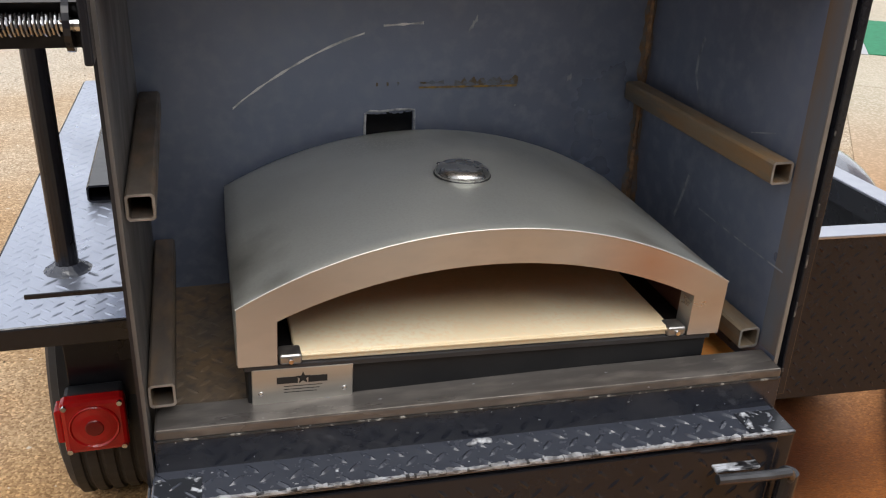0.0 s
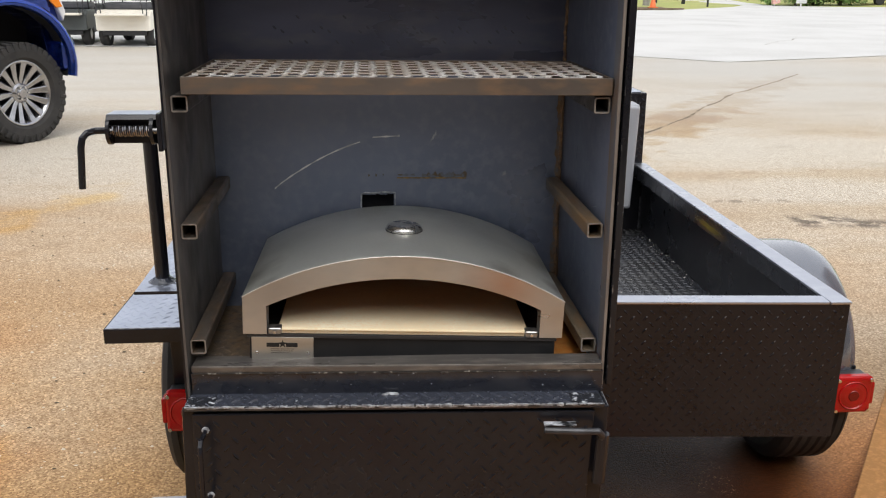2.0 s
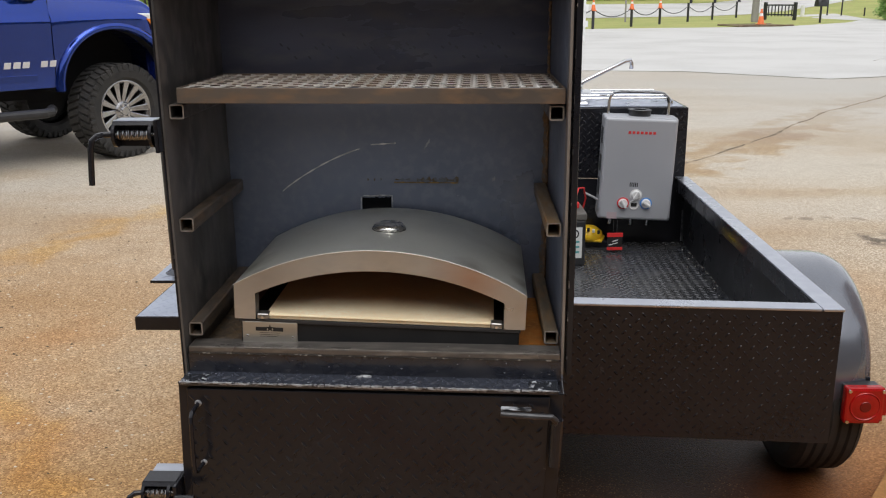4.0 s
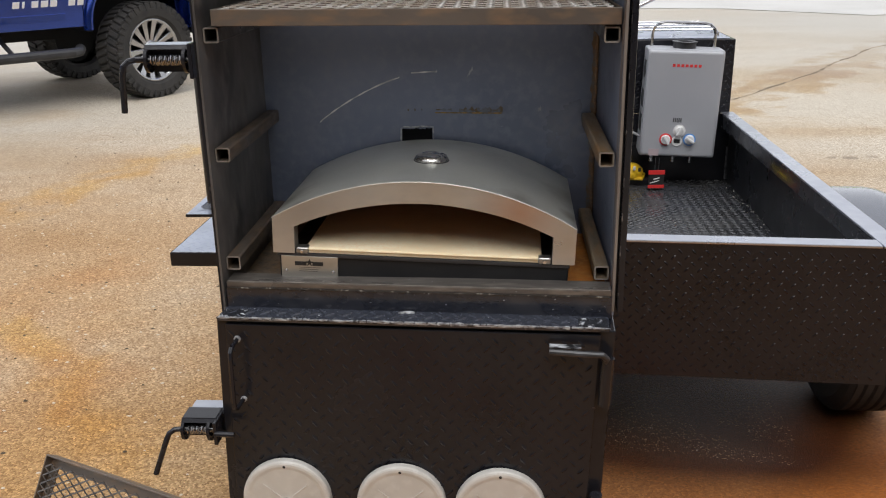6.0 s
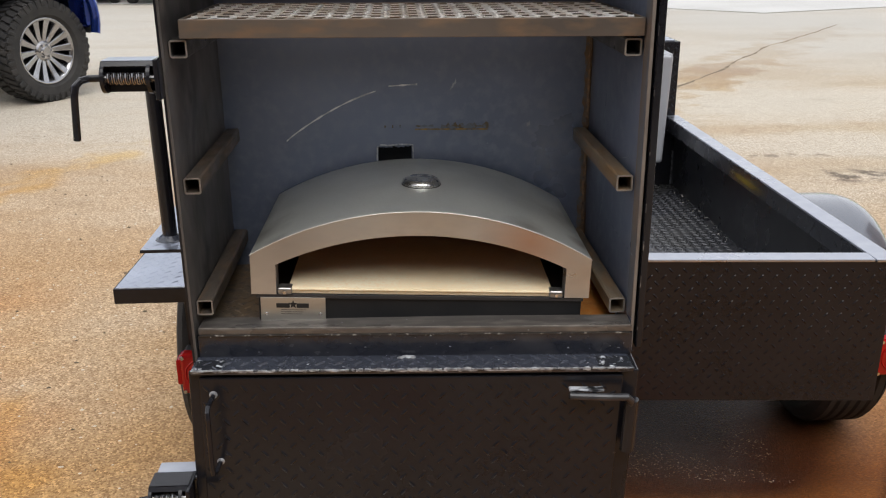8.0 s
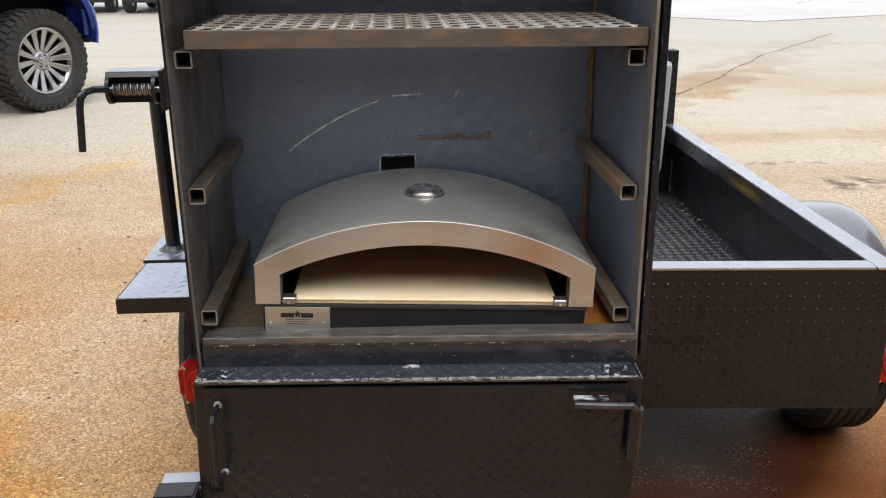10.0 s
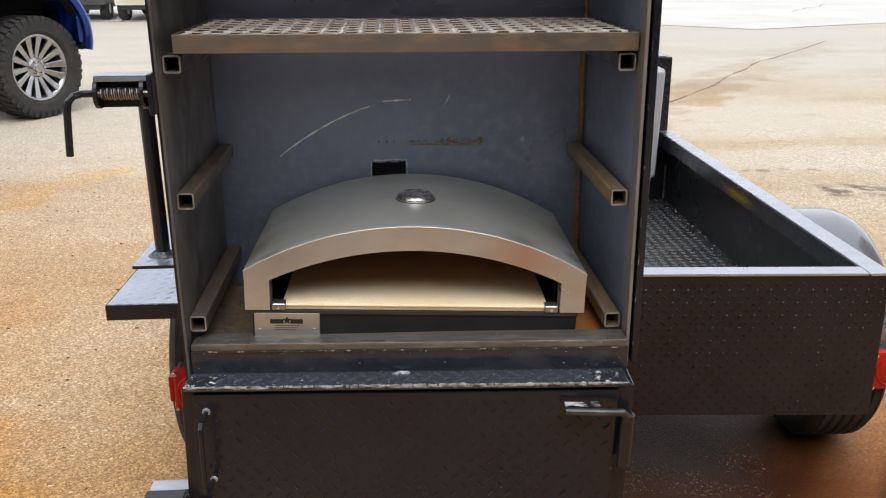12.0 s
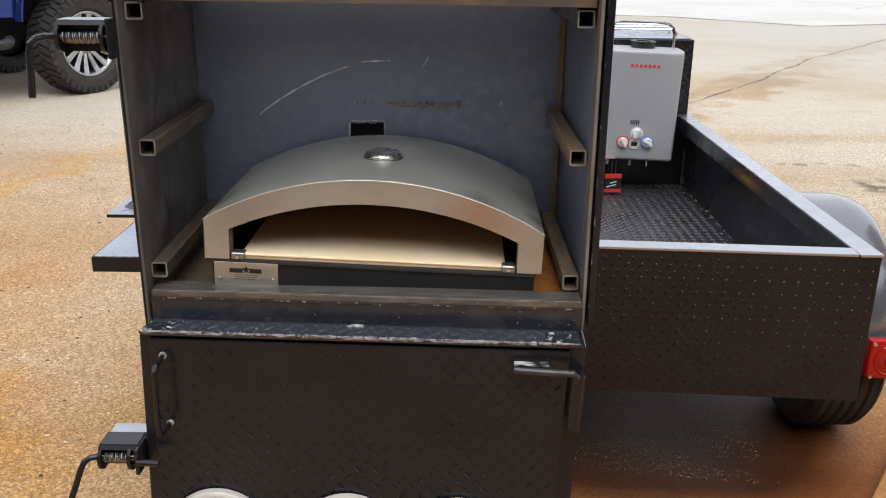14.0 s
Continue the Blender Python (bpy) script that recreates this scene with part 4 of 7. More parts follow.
fl = box(CX0, CX1, 0.95, CY1, CZ0 - 0.005, CZ0)
tread(CX1 - CX0, 0.40, frame_m((CX0, 0.955, CZ0), (1, 0, 0), (0, 1, 0)), fl)
part("floor_plate", fl, mat("dirty_tread_floor", (0.15, 0.118, 0.088), 0.6, metal=0.1, second=(0.19, 0.125, 0.07), scale=9, fine=(0.085, 0.072, 0.06), fine_scale=60), cabinet, "dirty bare tread-plate floor")
part("rust_patch", box(0.655, CX1 - 0.001, 0.965, CY1 - 0.001, CZ0, CZ0 + 0.0022), RUST, cabinet, "bright orange rust by the side wall")
CUT = mat("sawn_bright_steel", (0.36, 0.33, 0.30), 0.45, metal=0.4, second=(0.22, 0.20, 0.18), scale=60)
# a darker copy of the rusty tube, for the left rails
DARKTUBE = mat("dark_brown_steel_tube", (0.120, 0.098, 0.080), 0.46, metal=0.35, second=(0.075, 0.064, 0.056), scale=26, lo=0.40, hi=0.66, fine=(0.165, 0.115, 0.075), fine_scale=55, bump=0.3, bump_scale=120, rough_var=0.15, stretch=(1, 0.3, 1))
# shelf rails of square tube; darker on the left, darkest above 1.1 m
for x, heights in ((-0.012, (0.747, 0.971, 1.199, 1.429)), (0.729, (0.731, 0.961, 1.193, 1.423))):
    for z in heights:
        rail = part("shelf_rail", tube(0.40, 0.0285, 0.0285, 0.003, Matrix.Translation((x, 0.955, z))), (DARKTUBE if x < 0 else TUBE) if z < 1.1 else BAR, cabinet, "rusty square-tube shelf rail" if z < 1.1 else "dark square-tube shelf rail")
        part("cut_end", tube(0.0012, 0.0287, 0.0287, 0.0026, Matrix.Translation((x, 0.954, z))), CUT, rail, "bright sawn tube end")
# weld seams and rust in the back corners
bead = [(CX1 - 0.003 + rnd.uniform(-0.0022, 0.0015), CY1 - 0.003 + rnd.uniform(-0.002, 0.001), 0.685 + i * 0.006) for i in range(120)]
wb = sweep(bead, 0.0036, 7)
part("corner_weld", wb, mat("brown_weld", (0.20, 0.115, 0.06), 0.6, second=(0.10, 0.075, 0.06), scale=30, fine=(0.30, 0.17, 0.08), fine_scale=90), cabinet, "rusty corner weld bead")
rr = random.Random(8)
for yz, lab in ((False, "brown rust run beside the weld"), (True, "brown rust run beside the weld")):
    b = bmesh.new()
    rows = []
    for i in range(60):
        z = 0.685 + i * 0.0095
        w = (0.011 + 0.020 * max(0.0, 1 - i / 22) * (1.0 if yz else 0.25)) * (1 + 0.25 * math.sin(i * 0.9) * math.sin(i * 0.37)) + 0.004 * rr.random()
        if yz:
            rows.append((b.verts.new((CX1 - 0.0011, CY1, z)), b.verts.new((CX1 - 0.0011, CY1 - w, z))))
        else:
            rows.append((b.verts.new((CX1, CY1 - 0.0011, z)), b.verts.new((CX1 - w, CY1 - 0.0011, z))))
    for (a, c), (d, e) in zip(rows, rows[1:]):
        b.faces.new((a, c, e, d))
    part("rust_run", b, mat("rust_wash", (0.175, 0.120, 0.075), 0.6, metal=0.15, second=(0.150, 0.150, 0.165), scale=34, lo=0.44, hi=0.60, fine=(0.25, 0.135, 0.055), fine_scale=75), cabinet, lab)
part("edge_rust", box(CX1 - 0.0012, CX1, CY0 - 0.004, CY0 + 0.030, 0.72, CZ1 - 0.01), mat("edge_rust_band", (0.155, 0.165, 0.19), 0.5, metal=0.3, second=(0.21, 0.135, 0.08), scale=16, lo=0.45, hi=0.7, stretch=(1, 1, 0.3)), cabinet, "rusty band along the wall's front edge")
CHALK = mat("chalk_mark", (0.66, 0.67, 0.68), 0.9, second=(0.24, 0.26, 0.30), scale=55, lo=0.45, hi=0.68)
SMEAR = mat("pale_smear", (0.32, 0.35, 0.40), 0.7, second=(0.17, 0.195, 0.25), scale=60, lo=0.42, hi=0.62)
RUSTLINE = mat("rust_scrape", (0.30, 0.19, 0.055), 0.8, second=(0.12, 0.10, 0.08), scale=90, lo=0.45, hi=0.62)
RUSTBLOT = mat("brown_rust_blots", (0.115, 0.088, 0.055), 0.8, second=(0.130, 0.150, 0.195), scale=75, lo=0.44, hi=0.56)


def streak(name, pts, w, material, label, proud=0.0012, low=0.4):
    b = bmesh.new()
    r2 = random.Random(9)
    rows = []
    for i, (x, z) in enumerate(pts):
        ww = w * r2.uniform(low, 1.2)
        rows.append((b.verts.new((x, CY1 - proud, z - ww * (1 if low > 0.2 else 0.5))), b.verts.new((x, CY1 - proud, z + ww))))
    for (a, c), (d, e) in zip(rows, rows[1:]):
        b.faces.new((a, c, e, d))
    part(name, b, material, cabinet, label)


arc = [(0.10 + 0.012 * i, 0.955 + 0.118 * math.sin(min(1, i / 24) * math.pi / 2) ** 0.9) for i in range(17)]
streak("chalk_arc", arc, 0.0022, CHALK, "curved white scratch mark")
streak("chalk_arc", [(0.32 + 0.01 * i, 1.069 + 0.0005 * i) for i in range(7)], 0.002, CHALK, "short white scratch mark")
streak("chalk_mark", [(0.449 + 0.0022 * i, 1.058 + 0.0035 * i) for i in range(7)], 0.005, SMEAR, "pale smudge")
streak("chalk_mark", [(0.614 + 0.0018 * i, 0.982 + 0.001 * i) for i in range(5)], 0.006, SMEAR, "pale drop-shaped smudge")
streak("chalk_mark", [(0.633 + 0.0016 * i, 0.951) for i in range(3)], 0.0026, SMEAR, "small pale smudge")
streak("chalk_mark", [(0.528 + 0.0016 * i, 0.943) for i in range(3)], 0.0016, SMEAR, "small pale smudge")
streak("rust_line", [(0.374 + 0.0078 * i, 0.9765 - 0.0001 * i) for i in range(21)], 0.0017, RUSTLINE, "yellowish rust scrape", 0.0020, 0.6)
streak("rust_blot", [(0.376 + 0.0062 * i, 0.9825) for i in range(7)], 0.0040, RUSTBLOT, "brown blotchy rust mark", 0.0012, 0.1)
streak("rust_blot", [(0.430 + 0.0051 * i, 0.9800) for i in range(21)], 0.0100, RUSTBLOT, "brown blotchy rust mark", 0.0012, 0.1)
streak("rust_blot", [(0.404, 0.958 + 0.003 * i) for i in range(6)], 0.0016, RUSTBLOT, "thin rust run")
for x in (0.309, 0.325, 0.341):
    streak("rust_blot", [(x + 0.0015 * i, 0.983) for i in range(3)], 0.004, RUSTBLOT, "brown rust blot")
# scuffs on the side wall
for pts, w in (([(1.198, 1.075), (1.207, 1.045), (1.207, 1.02), (1.190, 0.99)], 0.003), ([(1.184, 0.875), (1.192, 0.85), (1.20, 0.825), (1.210, 0.80)], 0.0028), ([(1.146, 0.838), (1.09, 0.836), (1.034, 0.834), (0.938, 0.833)], 0.0011), ([(1.055, 0.981), (1.004, 0.995)], 0.0009)):
    b = bmesh.new()
    rows = [(b.verts.new((CX1 - 0.0013, y - w, z)), b.verts.new((CX1 - 0.0013, y + w, z + 0.4 * w))) if w > 0.002 else (b.verts.new((CX1 - 0.0013, y, z - w)), b.verts.new((CX1 - 0.0013, y, z + w))) for y, z in pts]
    for (a, c), (d, e) in zip(rows, rows[1:]):
        b.faces.new((a, c, e, d))
    part("wall_scuff", b, SMEAR, cabinet, "pale scuff on the bare steel")

BLUEBLACK = mat("blue_black_painted_band", (0.016, 0.018, 0.026), 0.2, second=(0.030, 0.031, 0.038), scale=26, lo=0.48, hi=0.68, stretch=(0.6, 1, 1), spec=0.7, bump=0.3, bump_scale=45, rough_var=0.1)
CHIPLINE = mat("chipped_paint_line", (0.035, 0.032, 0.030), 0.5, second=(0.34, 0.32, 0.29), scale=90, detail=8, lo=0.56, hi=0.63)
# the sill, its ledge and the lower cabinet, all set a little askew
SKEW = Matrix.Translation((0.358, 0.0, 0.0)) @ Matrix.Translation((0, 0.9, 0)) @ Matrix.Rotation(radians(-2.6), 4, "Z") @ Matrix.Translation((0, -0.9, 0))


def skewed(b):
    """Turns a part with the sill, and lets what hangs below the ledge lean a little."""
    for v in b.verts:
        v.co.x -= max(0.0, 0.645 - v.co.z) * 0.035
    bmesh.ops.transform(b, matrix=SKEW, verts=b.verts)
    return b


# bar steel made brighter: sky sheen on the sill is put into its colour
part("sill_bar", skewed(box(-0.383, 0.385, 0.914, 0.964, 0.7035, 0.717, 0.0025)), mat("sill_steel_painted_sheen", (0.165, 0.150, 0.138), 0.33, metal=0.5, second=(0.105, 0.095, 0.088), scale=9, fine=(0.22, 0.20, 0.18), fine_scale=60, stretch=(0.3, 1, 1), rough_var=0.15), cabinet, "bare grey steel sill bar")
part("sill_chip", skewed(box(-0.380, 0.382, 0.9128, 0.9145, 0.7022, 0.7042)), CHIPLINE, cabinet)
# a thin bright line along the bar's front top edge
part("sill_arris", skewed(box(-0.380, 0.382, 0.9143, 0.9158, 0.7164, 0.7174, 0.0004)), CUT, cabinet, "thin bright arris")
part("sill_ledge", skewed(box(-0.385, 0.387, 0.9150, 0.975, 0.657, 0.7035, 0.0015)), BLUEBLACK, cabinet, "black painted face under the sill")
LZ = 0.661                       # top of the ledge plate
lp = box(-0.389, 0.381, 0.860, 0.945, 0.6522, LZ, 0.0035)
tread(0.770, 0.062, frame_m((-0.389, 0.861, LZ), (1, 0, 0), (0, 1, 0)), lp, margin=0.009, size=(0.0125, 0.0034, 0.0022))
part("ledge_plate", skewed(lp), BLACK_WORN, cabinet, "black tread-plate ledge with bare worn edge")
part("ledge_wear", skewed(box(0.322, 0.378, 0.863, 0.905, LZ + 0.0002, LZ + 0.0010)), mat("worn_corner", (0.02, 0.022, 0.027), 0.25, second=(0.6, 0.62, 0.65), scale=70, detail=8, lo=0.55, hi=0.66), cabinet, "corner worn to bare metal")
part("ledge_wear", skewed(box(-0.386, -0.335, 0.864, 0.900, LZ + 0.0002, LZ + 0.0010)), mat("worn_corner", (0.02, 0.022, 0.027), 0.25, second=(0.6, 0.62, 0.65), scale=70, detail=8, lo=0.58, hi=0.68), cabinet, "corner worn to bare metal")
part("ledge_edge", skewed(box(-0.3895, 0.3815, 0.8575, 0.8625, LZ - 0.0036, LZ + 0.0012, 0.0015)), BLACK_SILVER, cabinet, "front edge worn to bare metal")
CHIPPED = mat("bare_metal_fleck", (0.52, 0.53, 0.55), 0.5, metal=0.3, second=(0.16, 0.16, 0.17), scale=90, lo=0.42, hi=0.62)
ch = random.Random(31)
for name, n, xs, y0, y1, z0, z1, up in (("sill_flecks", 16, (-0.37, 0.375), 0.9136, 0.9136, 0.690, 0.716, False), ("sill_flecks", 10, (-0.37, 0.375), 0.918, 0.96, 0.7172, 0.7172, True), ("ledge_flecks", 34, (-0.38, 0.38), 0.863, 0.912, LZ + 0.0012, LZ + 0.0012, True), ("ledge_flecks", 12, (-0.38, 0.38), 0.9141, 0.9141, 0.663, 0.686, False)):
    fk2 = bmesh.new()
    for i in range(n):
        c = Vector((ch.uniform(*xs), ch.uniform(y0, y1), ch.uniform(z0, z1)))
        s = 0.0005 + 0.0011 * ch.random() ** 3
        w = s * ch.uniform(1, 2.8)
        k, ph = 6, ch.random() * 6
        ring = []
        for q in range(k):
            r, a = ch.uniform(0.6, 1.0), ph + q * 2 * math.pi / k
            u, v = w * r * math.cos(a), s * r * math.sin(a)
            ring.append(fk2.verts.new(c + (Vector((u, v, 0)) if up else Vector((u, 0, v)))))
        fk2.faces.new(ring)
    tagged(part(name, skewed(fk2), CHIPPED, cabinet), "scattered flecks of bare metal", kind="stuff")
# ragged bare metal where the paint has come off the ledge's front edge
ew = bmesh.new()
x = -0.386
while x < 0.372:
    w = ch.uniform(0.004, 0.026)
    hgt = 0.0014 + 0.0030 * ch.random() ** 2 * (0.45 if x < -0.18 else 1.0)
    n = 5
    top = [(x + w * i / n, LZ + 0.0014 + ch.uniform(-0.0004, 0.0003)) for i in range(n + 1)]
    low = [(u, v - hgt * ch.uniform(0.5, 1.2)) for u, v in top]
    back = [(u, ch.uniform(0.860, 0.8595 + hgt * 1.6)) for u, v in top]
    for (a, c, d, e, g, q) in zip(top, top[1:], low, low[1:], back, back[1:]):
        ew.faces.new([ew.verts.new(p) for p in ((a[0], 0.8569, a[1]), (c[0], 0.8569, c[1]), (e[0], 0.8569, e[1]), (d[0], 0.8569, d[1]))])
        ew.faces.new([ew.verts.new(p) for p in ((a[0], 0.8569, LZ + 0.0016), (c[0], 0.8569, LZ + 0.0016), (q[0], q[1], LZ + 0.0016), (g[0], g[1], LZ + 0.0016))])
    x += w + ch.uniform(0.0, 0.008) * (0.5 if x > -0.1 else 1.2)
tagged(part("bare_edge", skewed(ew), CHIPPED, cabinet), "ragged bare metal along the front edge", kind="stuff")
part("lower_body", skewed(box(-0.395, 0.393, 0.872, 1.36, 0.13, 0.651, 0.003)), BLACK, cabinet)
dr = box(-0.375, 0.365, 0.864, 0.871, 0.15, 0.645, 0.002)
tread(0.735, 0.49, frame_m((-0.375, 0.864, 0.15), (1, 0, 0), (0, 0, 1)), dr, size=(0.0108, 0.0034, 0.0017))
door = part("door", skewed(dr), BLACK, cabinet, "black tread-plate lower door")
RODGREY = mat("grey_worn_rod", (0.06, 0.062, 0.068), 0.35, metal=0.3, second=(0.03, 0.03, 0.033), scale=30)
hp = [(-0.351, 0.864, 0.613), (-0.351, 0.846, 0.612), (-0.352, 0.828, 0.609), (-0.352, 0.820, 0.601), (-0.351, 0.817, 0.591), (-0.349, 0.816, 0.495), (-0.348, 0.818, 0.482), (-0.347, 0.828, 0.476), (-0.346, 0.846, 0.477), (-0.345, 0.864, 0.478)]
part("handle", skewed(sweep(hp, 0.0045, 10)), BLACK, door, "bent black rod handle")
for p, q in ((hp[0], 0.0075), (hp[-1], 0.007)):
    part("handle_weld", skewed(lathe([(q, 0), (q * 0.8, 0.004), (0, 0.006)], 10, Matrix.Translation((p[0], 0.8635, p[2])) @ Matrix.Rotation(radians(90), 4, "X"))), CHIPPED, door, "bright weld at the handle's foot")
part("hinge_pin", skewed(sweep([(0.268, 0.833, 0.622), (0.34, 0.833, 0.619), (0.368, 0.836, 0.617), (0.377, 0.842, 0.606), (0.379, 0.846, 0.590)], 0.0065, 10)), RODGREY, door, "bent grey hinge pin")
part("weld_scuff", skewed(box(0.268, 0.328, 0.838, 0.852, 0.6265, 0.6305, 0.0015)), BLACK_SILVER, door, "weld worn to bright metal")
part("hinge_barrel", skewed(cyl((0.380, 0.850, 0.605), (0.380, 0.850, 0.505), 0.0125)), BLACK, door)
part("hinge_barrel", skewed(cyl((0.380, 0.850, 0.30), (0.380, 0.850, 0.20), 0.0125)), BLACK, door)
DISC = mat("pale_galvanised_disc", (0.60, 0.585, 0.55), 0.5, metal=0.2, second=(0.54, 0.52, 0.485), scale=8, fine=(0.63, 0.615, 0.58), fine_scale=50)
for cx in (0.083, 0.326, 0.531):
    c = Vector((cx, 0.848 - (cx - 0.358) * 0.045, 0.251))
    v = new("air_vent")
    v.parent = cabinet
    tagged(v, "round pale metal air vent with screws")
    face = Matrix.Translation(c) @ Matrix.Rotation(radians(90), 4, "X")
    part("disc", lathe([(0, 0.004), (0.076, 0.004), (0.083, 0.0052), (0.088, 0.0046), (0.0915, 0.0026), (0.0935, -0.001), (0.094, -0.012), (0.0, -0.014)], 48, face), DISC, v)
    for a in (90, 210, 330):
        p = c + Vector((0.082 * math.cos(radians(a)), -0.004, 0.082 * math.sin(radians(a))))
        part("screw", cyl(p, p + Vector((0, -0.0012, 0)), 0.0032, n=10), HOLE, v, "dark screw hole")
    for a in (40, 140, 270):
        d = Vector((math.cos(radians(a)), 0, math.sin(radians(a))))
        p = c + Vector((0, -0.0045, 0))
        part("crease", sweep([p + d * 0.012, p + d * 0.062], 0.0010, 6), DISC, v)
    part("hub", cyl(c + Vector((0, -0.003, 0)), c + Vector((0, -0.011, 0)), 0.008, n=12), CHROME, v)


def spring_latch(x1, y, z, parent, rod, s=1.0, top=None):
    """A spring bolt: a folded cover, end plates, the coiled spring over the bolt and a bent handle."""
    t = new("spring_latch")
    t.parent = parent
    tagged(t, "black spring latch with a bent rod handle")
    L = 0.090 * s
    x0 = x1 - L
    part("mount_plate", box(x1 - 0.004, x1 + 0.004, y - 0.03 * s, y + 0.055 * s, z - 0.032 * s, z + 0.032 * s, 0.002), BLACK, t)
    cov = prism([(-0.013, 0.020), (-0.008, 0.027), (0.038, 0.027), (0.038, 0.0225), (-0.006, 0.0225), (-0.009, 0.018)], L, Matrix.Translation((x1, y, z)) @ Matrix.Rotation(radians(90), 4, "Z"))
    part("cover", cov, BLACK, t, "folded black cover plate")
    # without top, the pale colour stands for sky light on the cover
    part("cover_wear", box(x0 + 0.001, x1 - 0.001, y - 0.007, y + 0.037, z + 0.0272, z + 0.0284, 0.0004), top or PAINTED_SHEEN, t, "cover top" if top else "cover top, pale sky sheen put into its colour")
    part("end_plate", cyl((x0, y, z), (x0 + 0.006, y, z), 0.024, n=24), BLACK, t)
    part("end_plate", cyl((x1 - 0.018, y, z), (x1 - 0.012, y, z), 0.025, n=24), BLACK, t)
    part("back_plate", box(x0 + 0.004, x1 - 0.004, y + 0.012, y + 0.018, z - 0.024, z + 0.022), BLACK, t)
    coil = [(x0 + 0.008 + i * 0.00042, y - 0.004 + 0.0095 * math.cos(i * 0.75), z + 0.0095 * math.sin(i * 0.75)) for i in range(int((L - 0.028) / 0.00042))]
    part("spring", sweep(coil, 0.0013, 5), RIM, t, "bright coiled spring")
    part("bolt", cyl((x0, y - 0.004, z), (x1 - 0.004, y - 0.004, z), 0.0066, n=14), CHROME, t, "bright steel bolt")
    part("rod_handle", sweep([(x0 + 0.01, y, z)] + rod, 0.0058, 10), BLACK, t)
    return t


spring_latch(-0.036, 0.925, 1.159, cabinet, [(-0.146, 0.915, 1.160), (-0.156, 0.905, 1.158), (-0.163, 0.899, 1.150), (-0.166, 0.897, 1.135), (-0.171, 0.897, 1.065)])
spring_latch(-0.052, 0.872, 0.412, cabinet, [(-0.143, 0.866, 0.411), (-0.153, 0.860, 0.405), (-0.159, 0.856, 0.392), (-0.184, 0.840, 0.320)], 0.80, BLACK)
part("latch_bracket", box(-0.122, -0.042, 0.90, 0.95, 0.430, 0.435, 0.001), RAIL, cabinet)
part("latch_bolt_tip", cyl((-0.05, 0.845, 0.415), (-0.010, 0.843, 0.415), 0.006, n=12), BLACK, cabinet)


# ---- the pizza oven ----
OV = Matrix.Translation((0.370, 0.955, 0.677)) @ Matrix.Rotation(radians(-1.0), 4, "Z") @ Matrix.Rotation(radians(1.95), 4, "Y") @ Matrix.Translation((0, 0, 0.0105))
oven = thing("pizza_oven", "stainless steel pizza oven with a low arched hood", "oven", OV)
OW, OD = 0.303, 0.385            # half width, depth
Z_BASE, Z_CORNER, Z_TOP = 0.072, 0.145, 0.229


def arch(z, top, half, n=28, x0=None):
    """Points of a shallow arc from -half to half, z at the ends and top in the middle."""
    h = top - z
    R = (half * half + h * h) / (2 * h)
    a = math.asin(half / R)
    return [(R * math.sin(-a + 2 * a * i / n), top - R + R * math.cos(-a + 2 * a * i / n)) for i in range(n + 1)]


# hood: a bent sheet, tapering a little lower to the back
hb = bmesh.new()
outer = [(-OW, Z_BASE)] + [(-OW, Z_CORNER)] + arch(Z_CORNER, Z_TOP, OW)[1:-1] + [(OW, Z_CORNER), (OW, Z_BASE)]
rows = []
for y in (0.0, 0.004, 0.02, 0.19, OD - 0.01, OD):
    k = 0.006 if y == 0.0 else 0.0
    rows.append([hb.verts.new((x * (1 - k / OW * 0.4), y, z - (k * 0.4 if z > Z_BASE else 0))) for x, z in outer])
for A, B in zip(rows, rows[1:]):
    for q in range(len(outer) - 1):
        hb.faces.new((A[q], A[q + 1], B[q + 1], B[q]))
hb.faces.new(rows[-1])
for fc in hb.faces:
    fc.smooth = True
def smudge(material, spots):
    """Cloudy finger and soot marks of their own shape on a metal sheet: place, size, tint, strength."""
    fn = material.node_tree
    fs = fn.nodes["Principled BSDF"]
    for place, size, tint, much in spots:
        co, dv, fall, blend, ns, add = (fn.nodes.new(k) for k in ("ShaderNodeTexCoord", "ShaderNodeVectorMath", "ShaderNodeMapRange", "ShaderNodeMix", "ShaderNodeTexNoise", "ShaderNodeMath"))
        dv.operation, dv.inputs[1].default_value = "DISTANCE", place
        ns.inputs["Scale"].default_value, ns.inputs["Detail"].default_value = 16, 7
        add.operation = "MULTIPLY_ADD"
        add.inputs[1].default_value = size * 1.6
        fall.inputs[1].default_value, fall.inputs[2].default_value, fall.inputs[3].default_value, fall.inputs[4].default_value = size * 0.6, size * 1.8, much, 0.0
        blend.data_type, blend.blend_type = "RGBA", "MULTIPLY"
        blend.inputs[7].default_value = tint
        fn.links.new(co.outputs["Object"], dv.inputs[0])
        fn.links.new(co.outputs["Object"], ns.inputs["Vector"])
        fn.links.new(ns.outputs[0], add.inputs[0])
        fn.links.new(dv.outputs["Value"], add.inputs[2])
        fn.links.new(add.outputs[0], fall.inputs[0])
        fn.links.new(fall.outputs[0], blend.inputs[0])
        fn.links.new(fs.inputs["Base Color"].links[0].from_socket, blend.inputs[6])
        fn.links.new(blend.outputs[2], fs.inputs["Base Color"])


